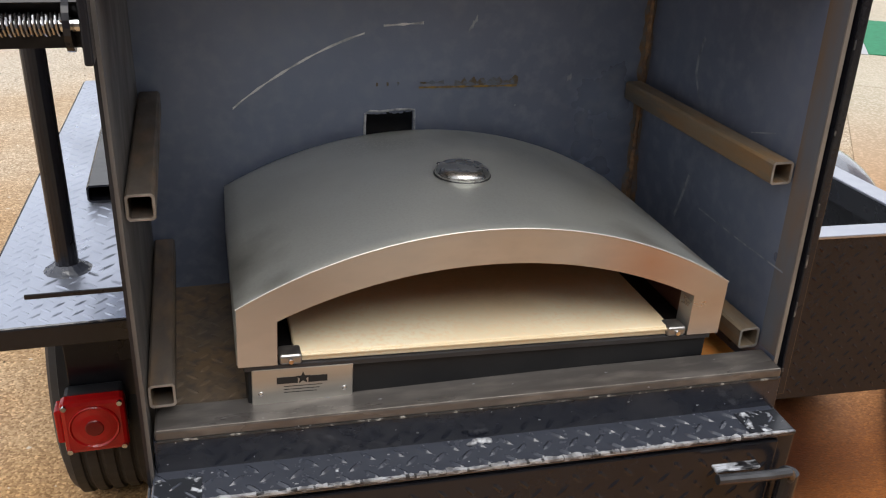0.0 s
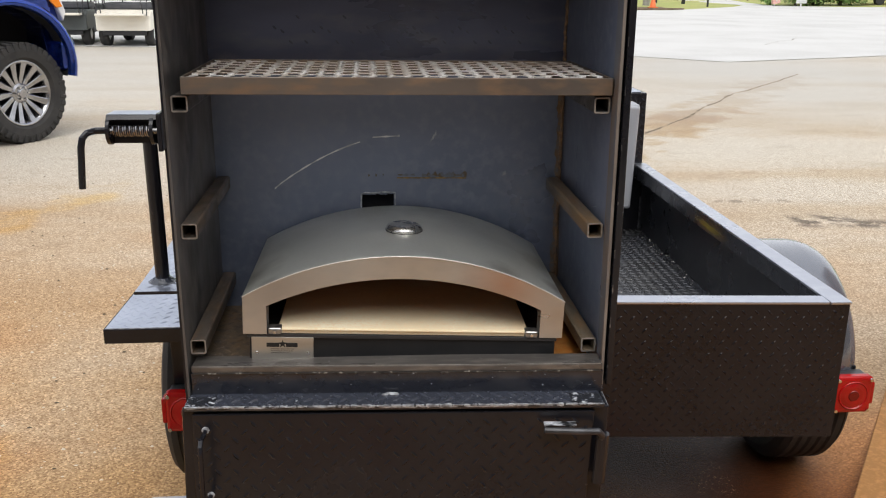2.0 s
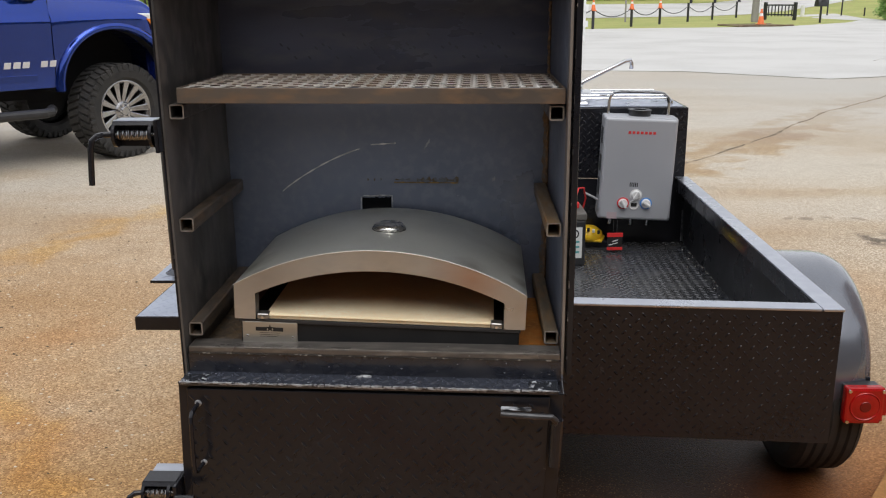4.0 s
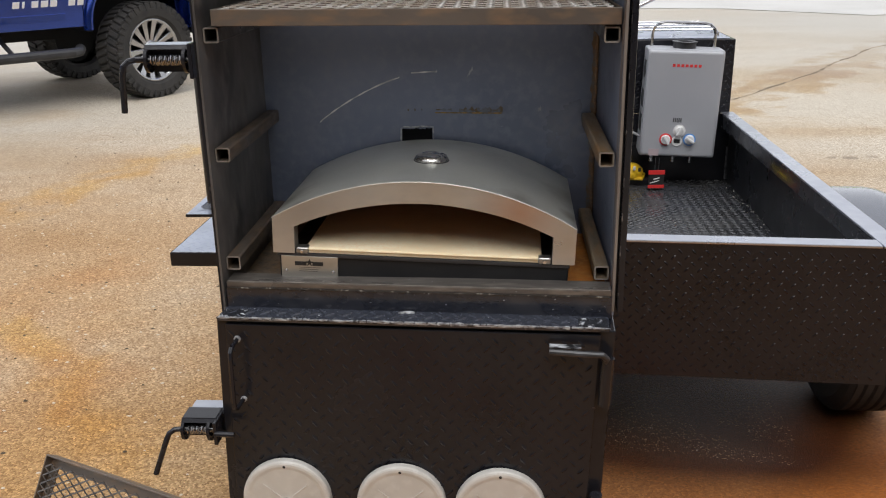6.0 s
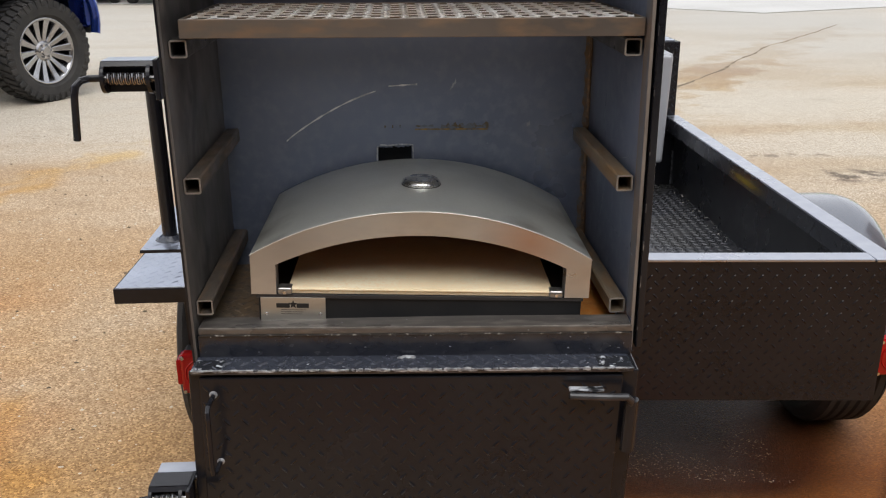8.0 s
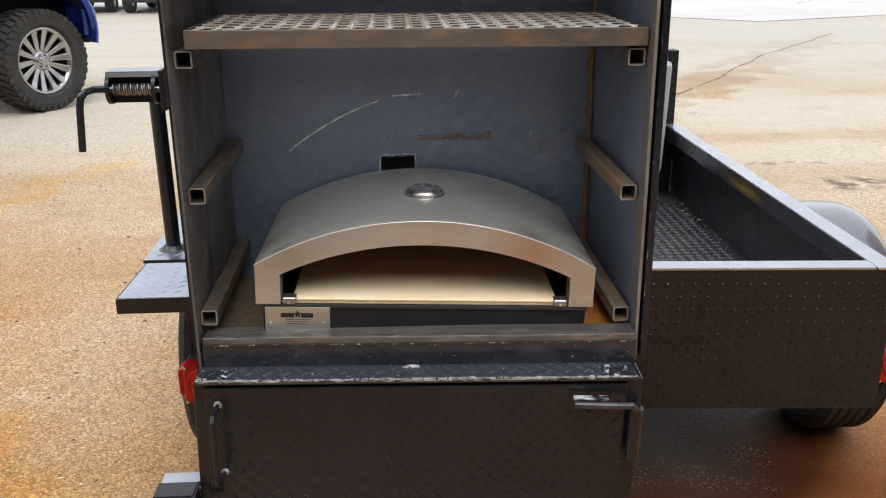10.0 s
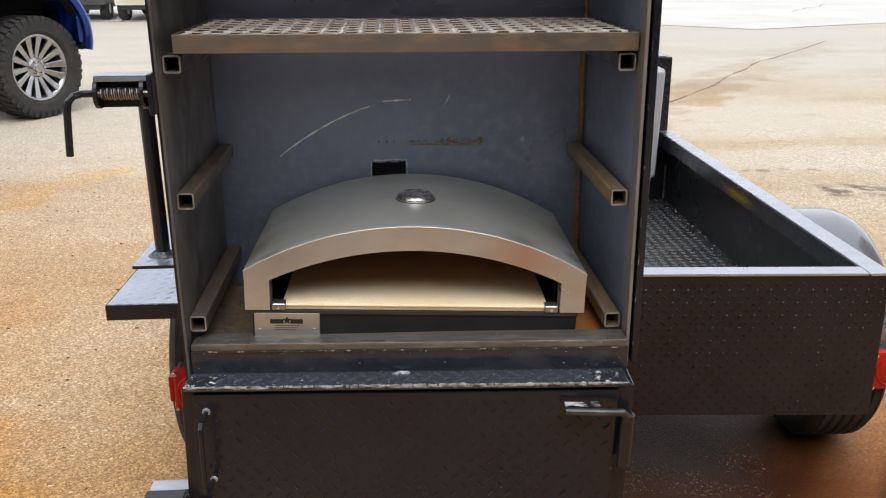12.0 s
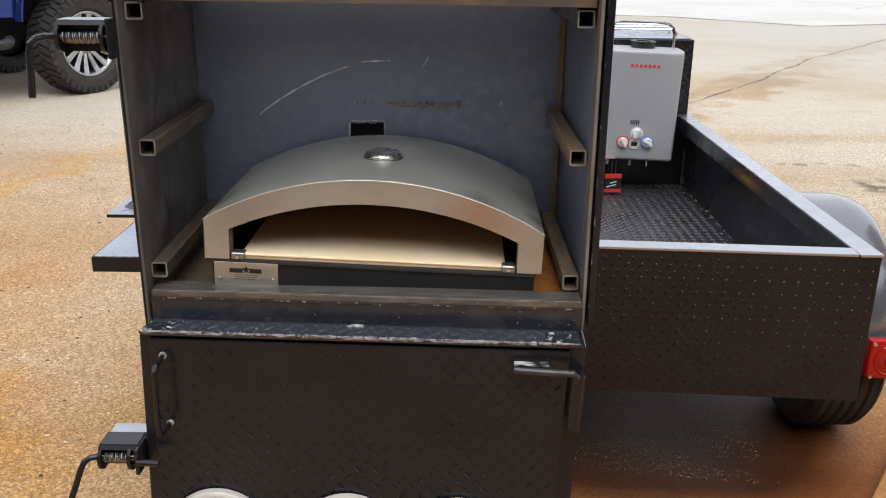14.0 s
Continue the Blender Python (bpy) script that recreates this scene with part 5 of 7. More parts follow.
smudge(STAINLESS, [((-0.29, 0.10, 0.155), 0.07, (0.45, 0.44, 0.43, 1), 0.9), ((0.19, 0.03, 0.20), 0.05, (0.50, 0.46, 0.42, 1), 0.9), ((0.29, 0.20, 0.15), 0.07, (0.55, 0.53, 0.50, 1), 0.9), ((0.05, 0.36, 0.22), 0.09, (0.70, 0.70, 0.69, 1), 0.9), ((0.292, 0.06, 0.148), 0.035, (0.42, 0.37, 0.32, 1), 0.9), ((-0.25, 0.012, 0.166), 0.035, (0.5, 0.48, 0.46, 1), 0.8)])
part("hood", hb, STAINLESS, oven, "dull brushed stainless arched hood with sooty smudges")
# face: the arch plate with its opening
fb = bmesh.new()
IW, Z_IN, Z_INTOP = 0.258, 0.128, 0.186
inner = [(-IW, Z_BASE)] + arch(Z_IN, Z_INTOP, IW) + [(IW, Z_BASE)]
o2 = [(-OW + 0.001, Z_BASE)] + arch(Z_CORNER, Z_TOP, OW - 0.001) + [(OW - 0.001, Z_BASE)]
ring = []
for (a, c), (d, e) in zip(o2, inner):
    ring.append([fb.verts.new((a, -0.002, c)), fb.verts.new((d, -0.002, e)), fb.verts.new((d * 0.998, 0.028, e)), fb.verts.new((a * 0.998, 0.004, c - 0.001))])
for A, B in zip(ring, ring[1:]):
    for q in range(3):
        fb.faces.new((A[q], A[q + 1], B[q + 1], B[q]))
# soft warm patches over the face, and a darker one at its left
fn = STAINLESS_FACE.node_tree
fs = fn.nodes["Principled BSDF"]
for place, size, tint, much in (((0.19, 0, 0.178), 0.10, (1.0, 0.66, 0.49, 1), 0.95), ((0.29, 0, 0.12), 0.05, (0.9, 0.80, 0.72, 1), 0.8), ((-0.235, 0, 0.165), 0.10, (0.80, 0.76, 0.74, 1), 0.8), ((0.02, 0, 0.215), 0.12, (1.0, 0.90, 0.78, 1), 0.6)):
    co, dv, fall, blend = (fn.nodes.new(k) for k in ("ShaderNodeTexCoord", "ShaderNodeVectorMath", "ShaderNodeMapRange", "ShaderNodeMix"))
    dv.operation, dv.inputs[1].default_value = "DISTANCE", place
    fall.inputs[1].default_value, fall.inputs[2].default_value, fall.inputs[3].default_value, fall.inputs[4].default_value = 0.0, size, much, 0.0
    blend.data_type, blend.blend_type = "RGBA", "MULTIPLY"
    blend.inputs[7].default_value = tint
    fn.links.new(co.outputs["Object"], dv.inputs[0])
    fn.links.new(dv.outputs["Value"], fall.inputs[0])
    fn.links.new(fall.outputs[0], blend.inputs[0])
    fn.links.new(fs.inputs["Base Color"].links[0].from_socket, blend.inputs[6])
    fn.links.new(blend.outputs[2], fs.inputs["Base Color"])
part("face", fb, STAINLESS_FACE, oven, "stainless arched face with faint warm and darker patches")
# a thin pale rod stands for the highlight on the hood's front edge
part("seam_lip", sweep([(x, -0.0018, z) for x, z in arch(Z_CORNER, Z_TOP + 0.0003, OW)], 0.0009, 6), mat("painted_edge_highlight", (0.55, 0.53, 0.50), 0.35, metal=0.4), oven, "bright ground edge")
# inner lining, base and stone
lb = bmesh.new()
li = [(-IW - 0.02, Z_BASE)] + arch(Z_IN + 0.006, Z_INTOP + 0.02, IW + 0.02) + [(IW + 0.02, Z_BASE)]
r0 = [lb.verts.new((x, 0.03, z)) for x, z in li]
r1 = [lb.verts.new((x, OD - 0.02, z)) for x, z in li]
for q in range(len(li) - 1):
    lb.faces.new((r0[q], r0[q + 1], r1[q + 1], r1[q]))
lb.faces.new(r1)
part("lining", lb, mat("smoked_inner_steel", (0.22, 0.10, 0.06), 0.5, metal=0.4, second=(0.15, 0.065, 0.04), scale=8), oven, "smoke-browned steel lining")
part("base", box(-OW + 0.012, OW - 0.012, 0.004, OD - 0.01, 0.0, Z_BASE - 0.002, 0.003), mat("matt_black_pan", (0.010, 0.0105, 0.012), 0.5, second=(0.016, 0.016, 0.017), scale=14, spec=0.3), oven, "satin black base pan")
part("base_lip", box(-OW + 0.008, OW - 0.010, 0.0, 0.02, Z_BASE - 0.008, Z_BASE - 0.001, 0.001), DARKSTEEL, oven)
part("stone", box(-0.238, 0.238, 0.004, 0.345, Z_BASE - 0.001, Z_BASE + 0.011, 0.0025), STONE, oven, "cream pizza stone, browned at the middle")
part("stone_edge", box(-0.238, 0.238, 0.0005, 0.004, Z_BASE + 0.0075, Z_BASE + 0.0095, 0.0005), STONE, oven)
for sx in (-1, 1):
    c = new("stone_clip")
    c.parent = oven
    x = sx * 0.243
    part("clip_plate", box(x - 0.013, x + 0.013, -0.003, 0.022, Z_BASE - 0.001, Z_BASE + 0.0125, 0.004, None, 3), mat("dull_clip_steel", (0.46, 0.45, 0.43), 0.28, metal=0.9, second=(0.30, 0.29, 0.28), scale=60), c, "bright bent clip")
    part("clip_screw", cyl((x, -0.0065, Z_BASE + 0.005), (x, -0.003, Z_BASE + 0.005), 0.003, n=8), CHROME, c)
# round thermometer dome on the hood
TM = Matrix.Translation((-0.001, 0.185, Z_TOP - 0.001)) @ Matrix.Diagonal((1.05, 1.05, 1.0, 1))
g = new("thermometer")
g.parent = oven
tagged(g, "round bright dome set in the hood")
part("dome", lathe([(0.0345, 0.0), (0.0352, 0.0030), (0.0342, 0.0065), (0.0315, 0.0100), (0.0275, 0.0126), (0.0245, 0.0134), (0.0225, 0.0128), (0.0200, 0.0130), (0.0120, 0.0148), (0.006, 0.0153), (0, 0.0154)], 48, TM), mat("worn_dome_steel", (0.68, 0.68, 0.66), 0.27, metal=0.95, second=(0.52, 0.52, 0.50), scale=40, rough_var=0.08), g, smooth=True)
part("dome_rim", lathe([(0.034, 0.0), (0.0362, 0.0004), (0.0362, 0.0014), (0.034, 0.0020)], 40, TM), DARKSTEEL, g, smooth=True)
# two small bright beads in place of the pale marks behind the dome
for x, z in ((-0.020, 0.002), (0.002, 0.004)):
    part("solder_bead", lathe([(0.0035, 0), (0.0026, 0.0022), (0, 0.003)], 10, TM @ Matrix.Translation((x, 0.041, 0))), CHROME, g, "bright bead behind the dome", smooth=True)
# maker's plate: bars and a star in place of the lettering
bd = new("name_plate")
bd.parent = oven
tagged(bd, "brushed metal plate with a dark mark")
part("plate", box(-OW + 0.016, -OW + 0.132, -0.0005, 0.003, 0.018, Z_BASE - 0.006, 0.0012), BADGE, bd)
zc = 0.050
part("mark_bar", box(-OW + 0.044, -OW + 0.068, -0.0011, -0.0005, zc - 0.0042, zc + 0.0042), INK, bd)
part("mark_bar", box(-OW + 0.080, -OW + 0.102, -0.0011, -0.0005, zc - 0.0042, zc + 0.0042), INK, bd)
star = [((0.0085 if i % 2 == 0 else 0.0036) * math.sin(i * math.pi / 5), (0.0085 if i % 2 == 0 else 0.0036) * math.cos(i * math.pi / 5)) for i in range(10)]
part("mark_star", prism(star, 0.0006, Matrix.Translation((-OW + 0.074, -0.0011, zc + 0.002))), INK, bd)
for i in range(3):
    part("mark_bar", box(-OW + 0.052, -OW + 0.096 - 0.003 * i, -0.0009, -0.0005, zc - 0.0085 - 0.004 * i, zc - 0.0078 - 0.004 * i), INK, bd)
for sx in (0.026, 0.122):
    part("rivet", lathe([(0.0032, 0), (0.0025, 0.0015), (0, 0.002)], 10, Matrix.Translation((-OW + sx, -0.0005, 0.034)) @ Matrix.Rotation(radians(90), 4, "X")), CHROME, bd)


# ---- shelf racks of angle iron and expanded metal ----
def expanded(w, d, lw, sw, r, waves=False):
    """Expanded metal over w x d: flat strands that part and meet; as waves, broad wavy strands run front to back with thin links between."""
    verts, faces = [], []

    def strand(p, q, half, thick, tilt):
        p, q = Vector(p), Vector(q)
        u = (q - p).normalized()
        s = u.cross(Vector((0, 0, 1))).normalized()
        t = (s + Vector((0, 0, tilt))).normalized() * half
        n = u.cross(t).normalized() * thick
        k = len(verts)
        for e in (p, q):
            verts.extend([e - t - n, e + t - n, e + t + n, e - t + n])
        faces.extend([(k, k + 1, k + 5, k + 4), (k + 1, k + 2, k + 6, k + 5), (k + 2, k + 3, k + 7, k + 6), (k + 3, k, k + 4, k + 7), (k, k + 3, k + 2, k + 1), (k + 4, k + 5, k + 6, k + 7)])

    nx, ny = int(w / lw), int(d / sw * 2)
    for j in range(ny):
        for i in range(nx + 1):
            if waves:
                x, y, a = (i + 0.3) * lw, j * sw / 2, lw * 0.10 * (-1) ** j
                if x < w - lw * 0.3:
                    strand((x - a, y, 0.0015), (x + a, y + sw / 2, 0.0015), r * 1.5, r * 0.35, 0.22 if a > 0 else -0.05)
                    if x + lw < w - lw * 0.3 and (i + j) % 2:
                        strand((x + a, y + sw / 2, 0.0008), (x + lw + a, y + sw / 2, 0.0008), r * 0.25, r * 0.25, 0.0)
                continue
            x, y = i * lw + (lw / 2 if j % 2 else 0), j * sw / 2
            for dx in (-lw / 2, lw / 2):
                if 0 <= x + dx <= w and x <= w and y + sw / 2 <= d:
                    strand((x, y, 0.0015), (x + dx, y + sw / 2, 0.0015), r, r * 0.4, 0.2)
    me = bpy.data.meshes.new("tmp")
    me.from_pydata(verts, [], faces)
    b = bmesh.new()
    b.from_mesh(me)
    bpy.data.meshes.remove(me)
    return b


def rack(label, m, w, d, lw, sw, dark=False, wire=0.0042, mesh=None):
    """A rack: four angle-iron sides, mitred, and a sheet of expanded metal inside."""
    t = thing("shelf_rack", label, "rack", m, group="shelf racks")
    h, th = (0.026 if dark else 0.030), 0.004
    for n, (x0, x1, y0, y1) in enumerate(((0, w, 0, th), (0, w, d - th, d), (0, th, th, d - th), (w - th, w, th, d - th))):
        part("frame_side", box(x0, x1, y0, y1, 0, h, 0.001), BAR if dark else RACK, t)
    for x0, x1, y0, y1 in ((th, w - th, th, 0.028), (th, w - th, d - 0.028, d - th), (th, 0.028, 0.028, d - 0.028), (w - 0.028, w - th, 0.028, d - 0.028)):
        part("frame_flange", box(x0, x1, y0, y1, h - 0.026, h - 0.022), RACK, t)
    b = expanded(w - 0.016, d - 0.016, lw, sw, wire, mesh is None)
    bmesh.ops.translate(b, vec=(0.008, 0.008, h - 0.0022), verts=b.verts)
    tagged(part("mesh_panel", b, mesh or MESH, t, "rusty expanded-metal mesh" if mesh else "bright expanded-metal mesh"), kind="stuff")
    return t


rack("angle-iron rack with bright expanded metal, on the middle rails", Matrix.Translation((-0.006, 0.944, 1.2165)) @ Matrix.Rotation(radians(0.35), 4, "Y"), 0.75, 0.338, 0.031, 0.050, False, 0.0034)
rack("angle-iron rack with bright expanded metal, on the upper rails", Matrix.Translation((-0.006, 0.950, 1.4455)) @ Matrix.Rotation(radians(0.35), 4, "Y"), 0.744, 0.338, 0.031, 0.050, True, 0.0034)
LEAN = Matrix(((0.917, 0.212, -0.339), (-0.400, 0.486, -0.778), (0.0, 0.848, 0.530))).to_4x4()
LEAN.translation = (-0.596, 0.980, 0.0)
spare = rack("spare angle-iron rack with expanded metal leaning on the cabinet", LEAN, 0.60, 0.236, 0.034, 0.020, False, 0.0018, BAR)


# ---- water heater ----
HT = Matrix.Translation((1.101, 2.985, 0.487)) @ Matrix.Rotation(radians(2.0), 4, "Y") @ Matrix.Rotation(radians(-2.5), 4, "Z")
heater = thing("water_heater", "silver-grey gas water heater with three white knobs", "water heater", HT)
HW, HH, HD = 0.305, 0.440, 0.120
part("body", box(0, HW, 0, HD, 0, HH, 0.008), WHITEGREY, heater)
part("front_cover", box(0.002, HW - 0.002, -0.018, 0.004, 0.004, HH - 0.004, 0.012, None, 3), WHITEGREY, heater)
part("flue_collar", lathe([(0.046, 0), (0.046, 0.022), (0.050, 0.022), (0.050, 0.026), (0.030, 0.026), (0.030, 0.004), (0, 0.004)], 32, Matrix.Translation((0.15, 0.06, HH))), DARKSTEEL, heater, "black flue collar")
hp = [(0.022, 0.09, HH)] + [(0.022, 0.09, HH + 0.055), (0.028, 0.09, HH + 0.078), (0.045, 0.09, HH + 0.092), (0.07, 0.09, HH + 0.097), (0.225, 0.09, HH + 0.097), (0.25, 0.09, HH + 0.092), (0.267, 0.09, HH + 0.078), (0.273, 0.09, HH + 0.055), (0.273, 0.09, HH)]
part("carry_loop", sweep(hp, 0.0065, 10), CHROME, heater, "bright bent tube carrying loop")
for i, (w0, w1) in enumerate(((0.098, 0.112), (0.115, 0.129), (0.132, 0.146), (0.149, 0.163), (0.166, 0.180), (0.183, 0.197), (0.200, 0.214))):
    part("print_bar", box(w0 + 0.002, w1 - 0.001, -0.0190, -0.0178, HH - 0.068, HH - 0.057), REDINK, heater)
for i in range(5):
    part("grille_slot", box(0.123 + i * 0.0075, 0.127 + i * 0.0075, -0.0190, -0.0178, 0.148, 0.166), INK, heater)
for (x, z, ink, a) in ((0.101, 0.075, REDINK, 35), (0.153, 0.113, LIGHTPLASTIC, -30), (0.197, 0.078, BLUEINK, 60)):
    k = new("control_knob")
    k.parent = heater
    tagged(k, "white control knob")
    face = Matrix.Translation((x, -0.018, z)) @ Matrix.Rotation(radians(90), 4, "X")
    part("scale_ring", lathe([(0.0255, 0.0), (0.0255, 0.0012), (0.020, 0.0014)], 28, face), ink, k)
    part("knob_body", lathe([(0.020, 0), (0.019, 0.012), (0.016, 0.015), (0, 0.015)], 28, face), LIGHTPLASTIC, k)
    part("knob_grip", box(-0.005, 0.005, -0.020, 0.020, 0.012, 0.023, 0.002, None, 2, face @ Matrix.Rotation(radians(a), 4, "Z")), LIGHTPLASTIC, k)
face = Matrix.Translation((0.147, -0.018, 0.070)) @ Matrix.Rotation(radians(90), 4, "X")
part("display_ring", lathe([(0.021, 0), (0.021, 0.004), (0.018, 0.005), (0.018, 0.001), (0, 0.001)], 28, face), LIGHTPLASTIC, heater)
part("display", box(0.135, 0.159, -0.0205, -0.0185, 0.062, 0.078), INK, heater)
part("sticker", box(0.036, 0.078, -0.0190, -0.0178, 0.006, 0.034), mat("mauve_sticker", (0.45, 0.36, 0.38), 0.5), heater)
for x in (0.06, 0.15, 0.22):
    part("pipe_stub", cyl((x, 0.06, -0.035), (x, 0.06, 0.002), 0.009, n=14), CHROME, heater)
part("gas_hose", sweep([(-0.002, 0.03, 0.075), (-0.015, 0.03, 0.083), (-0.03, 0.03, 0.09), (-0.06, 0.05, 0.10)], 0.005, 8), mat("grey_hose", (0.35, 0.35, 0.36), 0.5), heater)
for z in (0.10, 0.20, 0.32):
    part("side_slot", box(-0.0012, 0.0, 0.02, 0.085, z, z + 0.07), DARKSTEEL, heater)

# ---- sink unit behind it ----
sink = thing("sink_unit", "black tread-plate sink cabinet with bright rack bars", "sink")
SX0, SX1, SY0, SY1, SZ0, SZ1 = 0.15, 1.497, YF + 0.006, 3.66, 0.6325, 0.945
sb = box(SX0, SX1, SY0, SY1, SZ0, SZ1 - 0.002, 0.003)
tread(SX1 - SX0, SZ1 - SZ0 - 0.01, frame_m((SX0, SY0, SZ0 + 0.005), (1, 0, 0), (0, 0, 1)), sb)
part("cabinet_body", sb, BLACK, sink, "black tread-plate cabinet")
part("support_post", box(SX1 - 0.05, SX1, SY0 + 0.1, SY0 + 0.15, 0.30, SZ0), BLACK, sink)
part("support_post", box(SX0, SX0 + 0.05, SY0 + 0.1, SY0 + 0.15, 0.30, SZ0), BLACK, sink)
tb = box(SX0 + 0.02, SX1 - 0.02, SY0 + 0.015, SY1 - 0.015, SZ1 - 0.002, SZ1 + 0.004, 0.002)
# the drainer's pale colour carries the sky's reflection
part("sink_top", tb, PAINTED_SHEEN, sink, "drainer top, pale sky sheen put into its colour")
for y in (SY0 + 0.07, SY0 + 0.19, SY0 + 0.31, SY0 + 0.43):
    lpz = SZ1 + 0.030
    pts = [(0.95, y, SZ1), (0.95, y, lpz - 0.01), (0.96, y, lpz), (SX1 - 0.07, y, lpz), (SX1 - 0.06, y, lpz - 0.01), (SX1 - 0.06, y, SZ1)]
    part("rack_bar", sweep(pts, 0.0055, 10), CHROME, sink, "bright raised rack bar")
part("clear_knob", lathe([(0.016, 0), (0.016, 0.012), (0.024, 0.016), (0.026, 0.035), (0.022, 0.048), (0, 0.050)], 14, Matrix.Translation((1.082, 3.378, SZ1 + 0.004))), CLEARLENS, sink, "clear fluted plastic knob")
fc_ = new("faucet")
fc_.parent = sink
tagged(fc_, "chrome tap with a long swing spout")
fx, fy = 1.02, SY0 + 0.06
part("tap_base", box(fx - 0.05, fx + 0.05, fy - 0.025, fy + 0.025, SZ1 + 0.004, SZ1 + 0.018, 0.006), CHROME, fc_)
part("tap_body", lathe([(0.020, 0), (0.019, 0.04), (0.024, 0.045), (0.024, 0.07), (0.016, 0.085), (0, 0.087)], 20, Matrix.Translation((fx, fy, SZ1 + 0.016))), CHROME, fc_, smooth=True)
part("spout", sweep([(fx, fy, SZ1 + 0.08), (fx + 0.03, fy + 0.01, SZ1 + 0.105), (fx + 0.22, fy + 0.10, SZ1 + 0.185), (fx + 0.245, fy + 0.11, SZ1 + 0.188), (fx + 0.252, fy + 0.115, SZ1 + 0.175), (fx + 0.252, fy + 0.115, SZ1 + 0.15)], 0.009, 12), CHROME, fc_, smooth=True)
part("lever", sweep([(fx - 0.005, fy, SZ1 + 0.095), (fx + 0.07, fy + 0.06, SZ1 + 0.115)], 0.006, 8), CHROME, fc_)

# ---- loose things in the bed ----
bat = thing("battery", "black car battery with a white label", "battery", pose(0.928, 2.835, BZ + 0.0024, 0, 0, 2) @ Matrix.Diagonal((1.08, 1.08, 1.08, 1)))
part("case", box(-0.085, 0.085, -0.085, 0.085, 0, 0.175, 0.006), DARKSTEEL, bat)
part("lid", box(-0.088, 0.088, -0.088, 0.088, 0.175, 0.205, 0.006), mat("grey_brown_plastic", (0.13, 0.12, 0.11), 0.5), bat)
part("label", box(0.012, 0.072, -0.0865, -0.0852, 0.03, 0.15), WHITEPAINT, bat)
for z in (0.05, 0.07, 0.09):
    part("print_bar", box(0.02, 0.062, -0.0872, -0.0862, z, z + 0.008), mat("teal_print", (0.1, 0.35, 0.35), 0.5), bat)
part("print_ring", lathe([(0.018, 0), (0.018, 0.001), (0.013, 0.001)], 20, Matrix.Translation((0.042, -0.0862, 0.125)) @ Matrix.Rotation(radians(90), 4, "X")), INK, bat)
for x in (-0.05, 0.05):
    part("terminal", cyl((x, -0.03, 0.205), (x, -0.03, 0.222), 0.009, n=12), RIM, bat)
part("red_cable", sweep([(0.05, -0.03, 0.22), (0.055, -0.01, 0.25), (0.07, 0.03, 0.275), (0.095, 0.06, 0.27), (0.11, 0.10, 0.22), (0.10, 0.12, 0.16), (0.06, 0.11, 0.13), (0.03, 0.105, 0.20)], 0.0035, 8), REDINK, bat, "red cable")
clamp = box(-0.010, 0.010, -0.010, 0.010, 0, 0.022, 0.003)
bmesh.ops.transform(clamp, matrix=Matrix.Translation((0.055, -0.03, 0.212)), verts=clamp.verts)
part("cable_clamp", clamp, REDINK, bat, "red plastic clamp")

pump = thing("air_tool", "yellow plastic tool with a black and white band", "tool", pose(1.072, 3.065, 0.3725, 0, 0, -15))
part("shell", lathe([(0, 0), (0.055, 0.0), (0.066, 0.015), (0.062, 0.038), (0.040, 0.056), (0, 0.062)], 24), YELLOW, pump, smooth=True)
for i in range(6):
    part("stripe", box(-0.06 + i * 0.022, -0.049 + i * 0.022, -0.066, -0.055, 0.062 - i * 0.004, 0.078 - i * 0.004, 0.002), INK if i % 2 else WHITEPAINT, pump)
part("foot", box(-0.07, 0.07, -0.05, 0.05, -0.0005, 0.012, 0.005), YELLOW, pump)

tag = thing("hang_tag", "red and black card tag hung by a wire under the heater", "tag", pose(1.174, 2.945, 0.356, 0, 0, 3) @ Matrix.Diagonal((0.85, 0.85, 0.93, 1)))
part("card", box(-0.038, 0.038, 0, 0.004, 0.0, 0.080, 0.0008), INK, tag)
part("red_band", box(-0.0395, 0.0395, -0.001, 0.005, 0.062, 0.081, 0.0008), REDINK, tag)
part("red_band", box(-0.0395, 0.0395, -0.001, 0.005, -0.001, 0.014, 0.0008), REDINK, tag)
part("print_bar", box(-0.024, 0.022, -0.0012, 0, 0.028, 0.032, 0, None, 1, Matrix.Rotation(radians(-14), 4, "Y")), WHITEPAINT, tag)
part("print_bar", box(-0.004, 0.026, -0.0012, 0, 0.040, 0.045, 0, None, 1, Matrix.Rotation(radians(-14), 4, "Y")), WHITEPAINT, tag)
for x in (-0.010, 0.008):
    part("wire", cyl((x, 0.002, 0.078), (x + 0.002, 0.006, 0.139), 0.0014, n=6), RIM, tag)


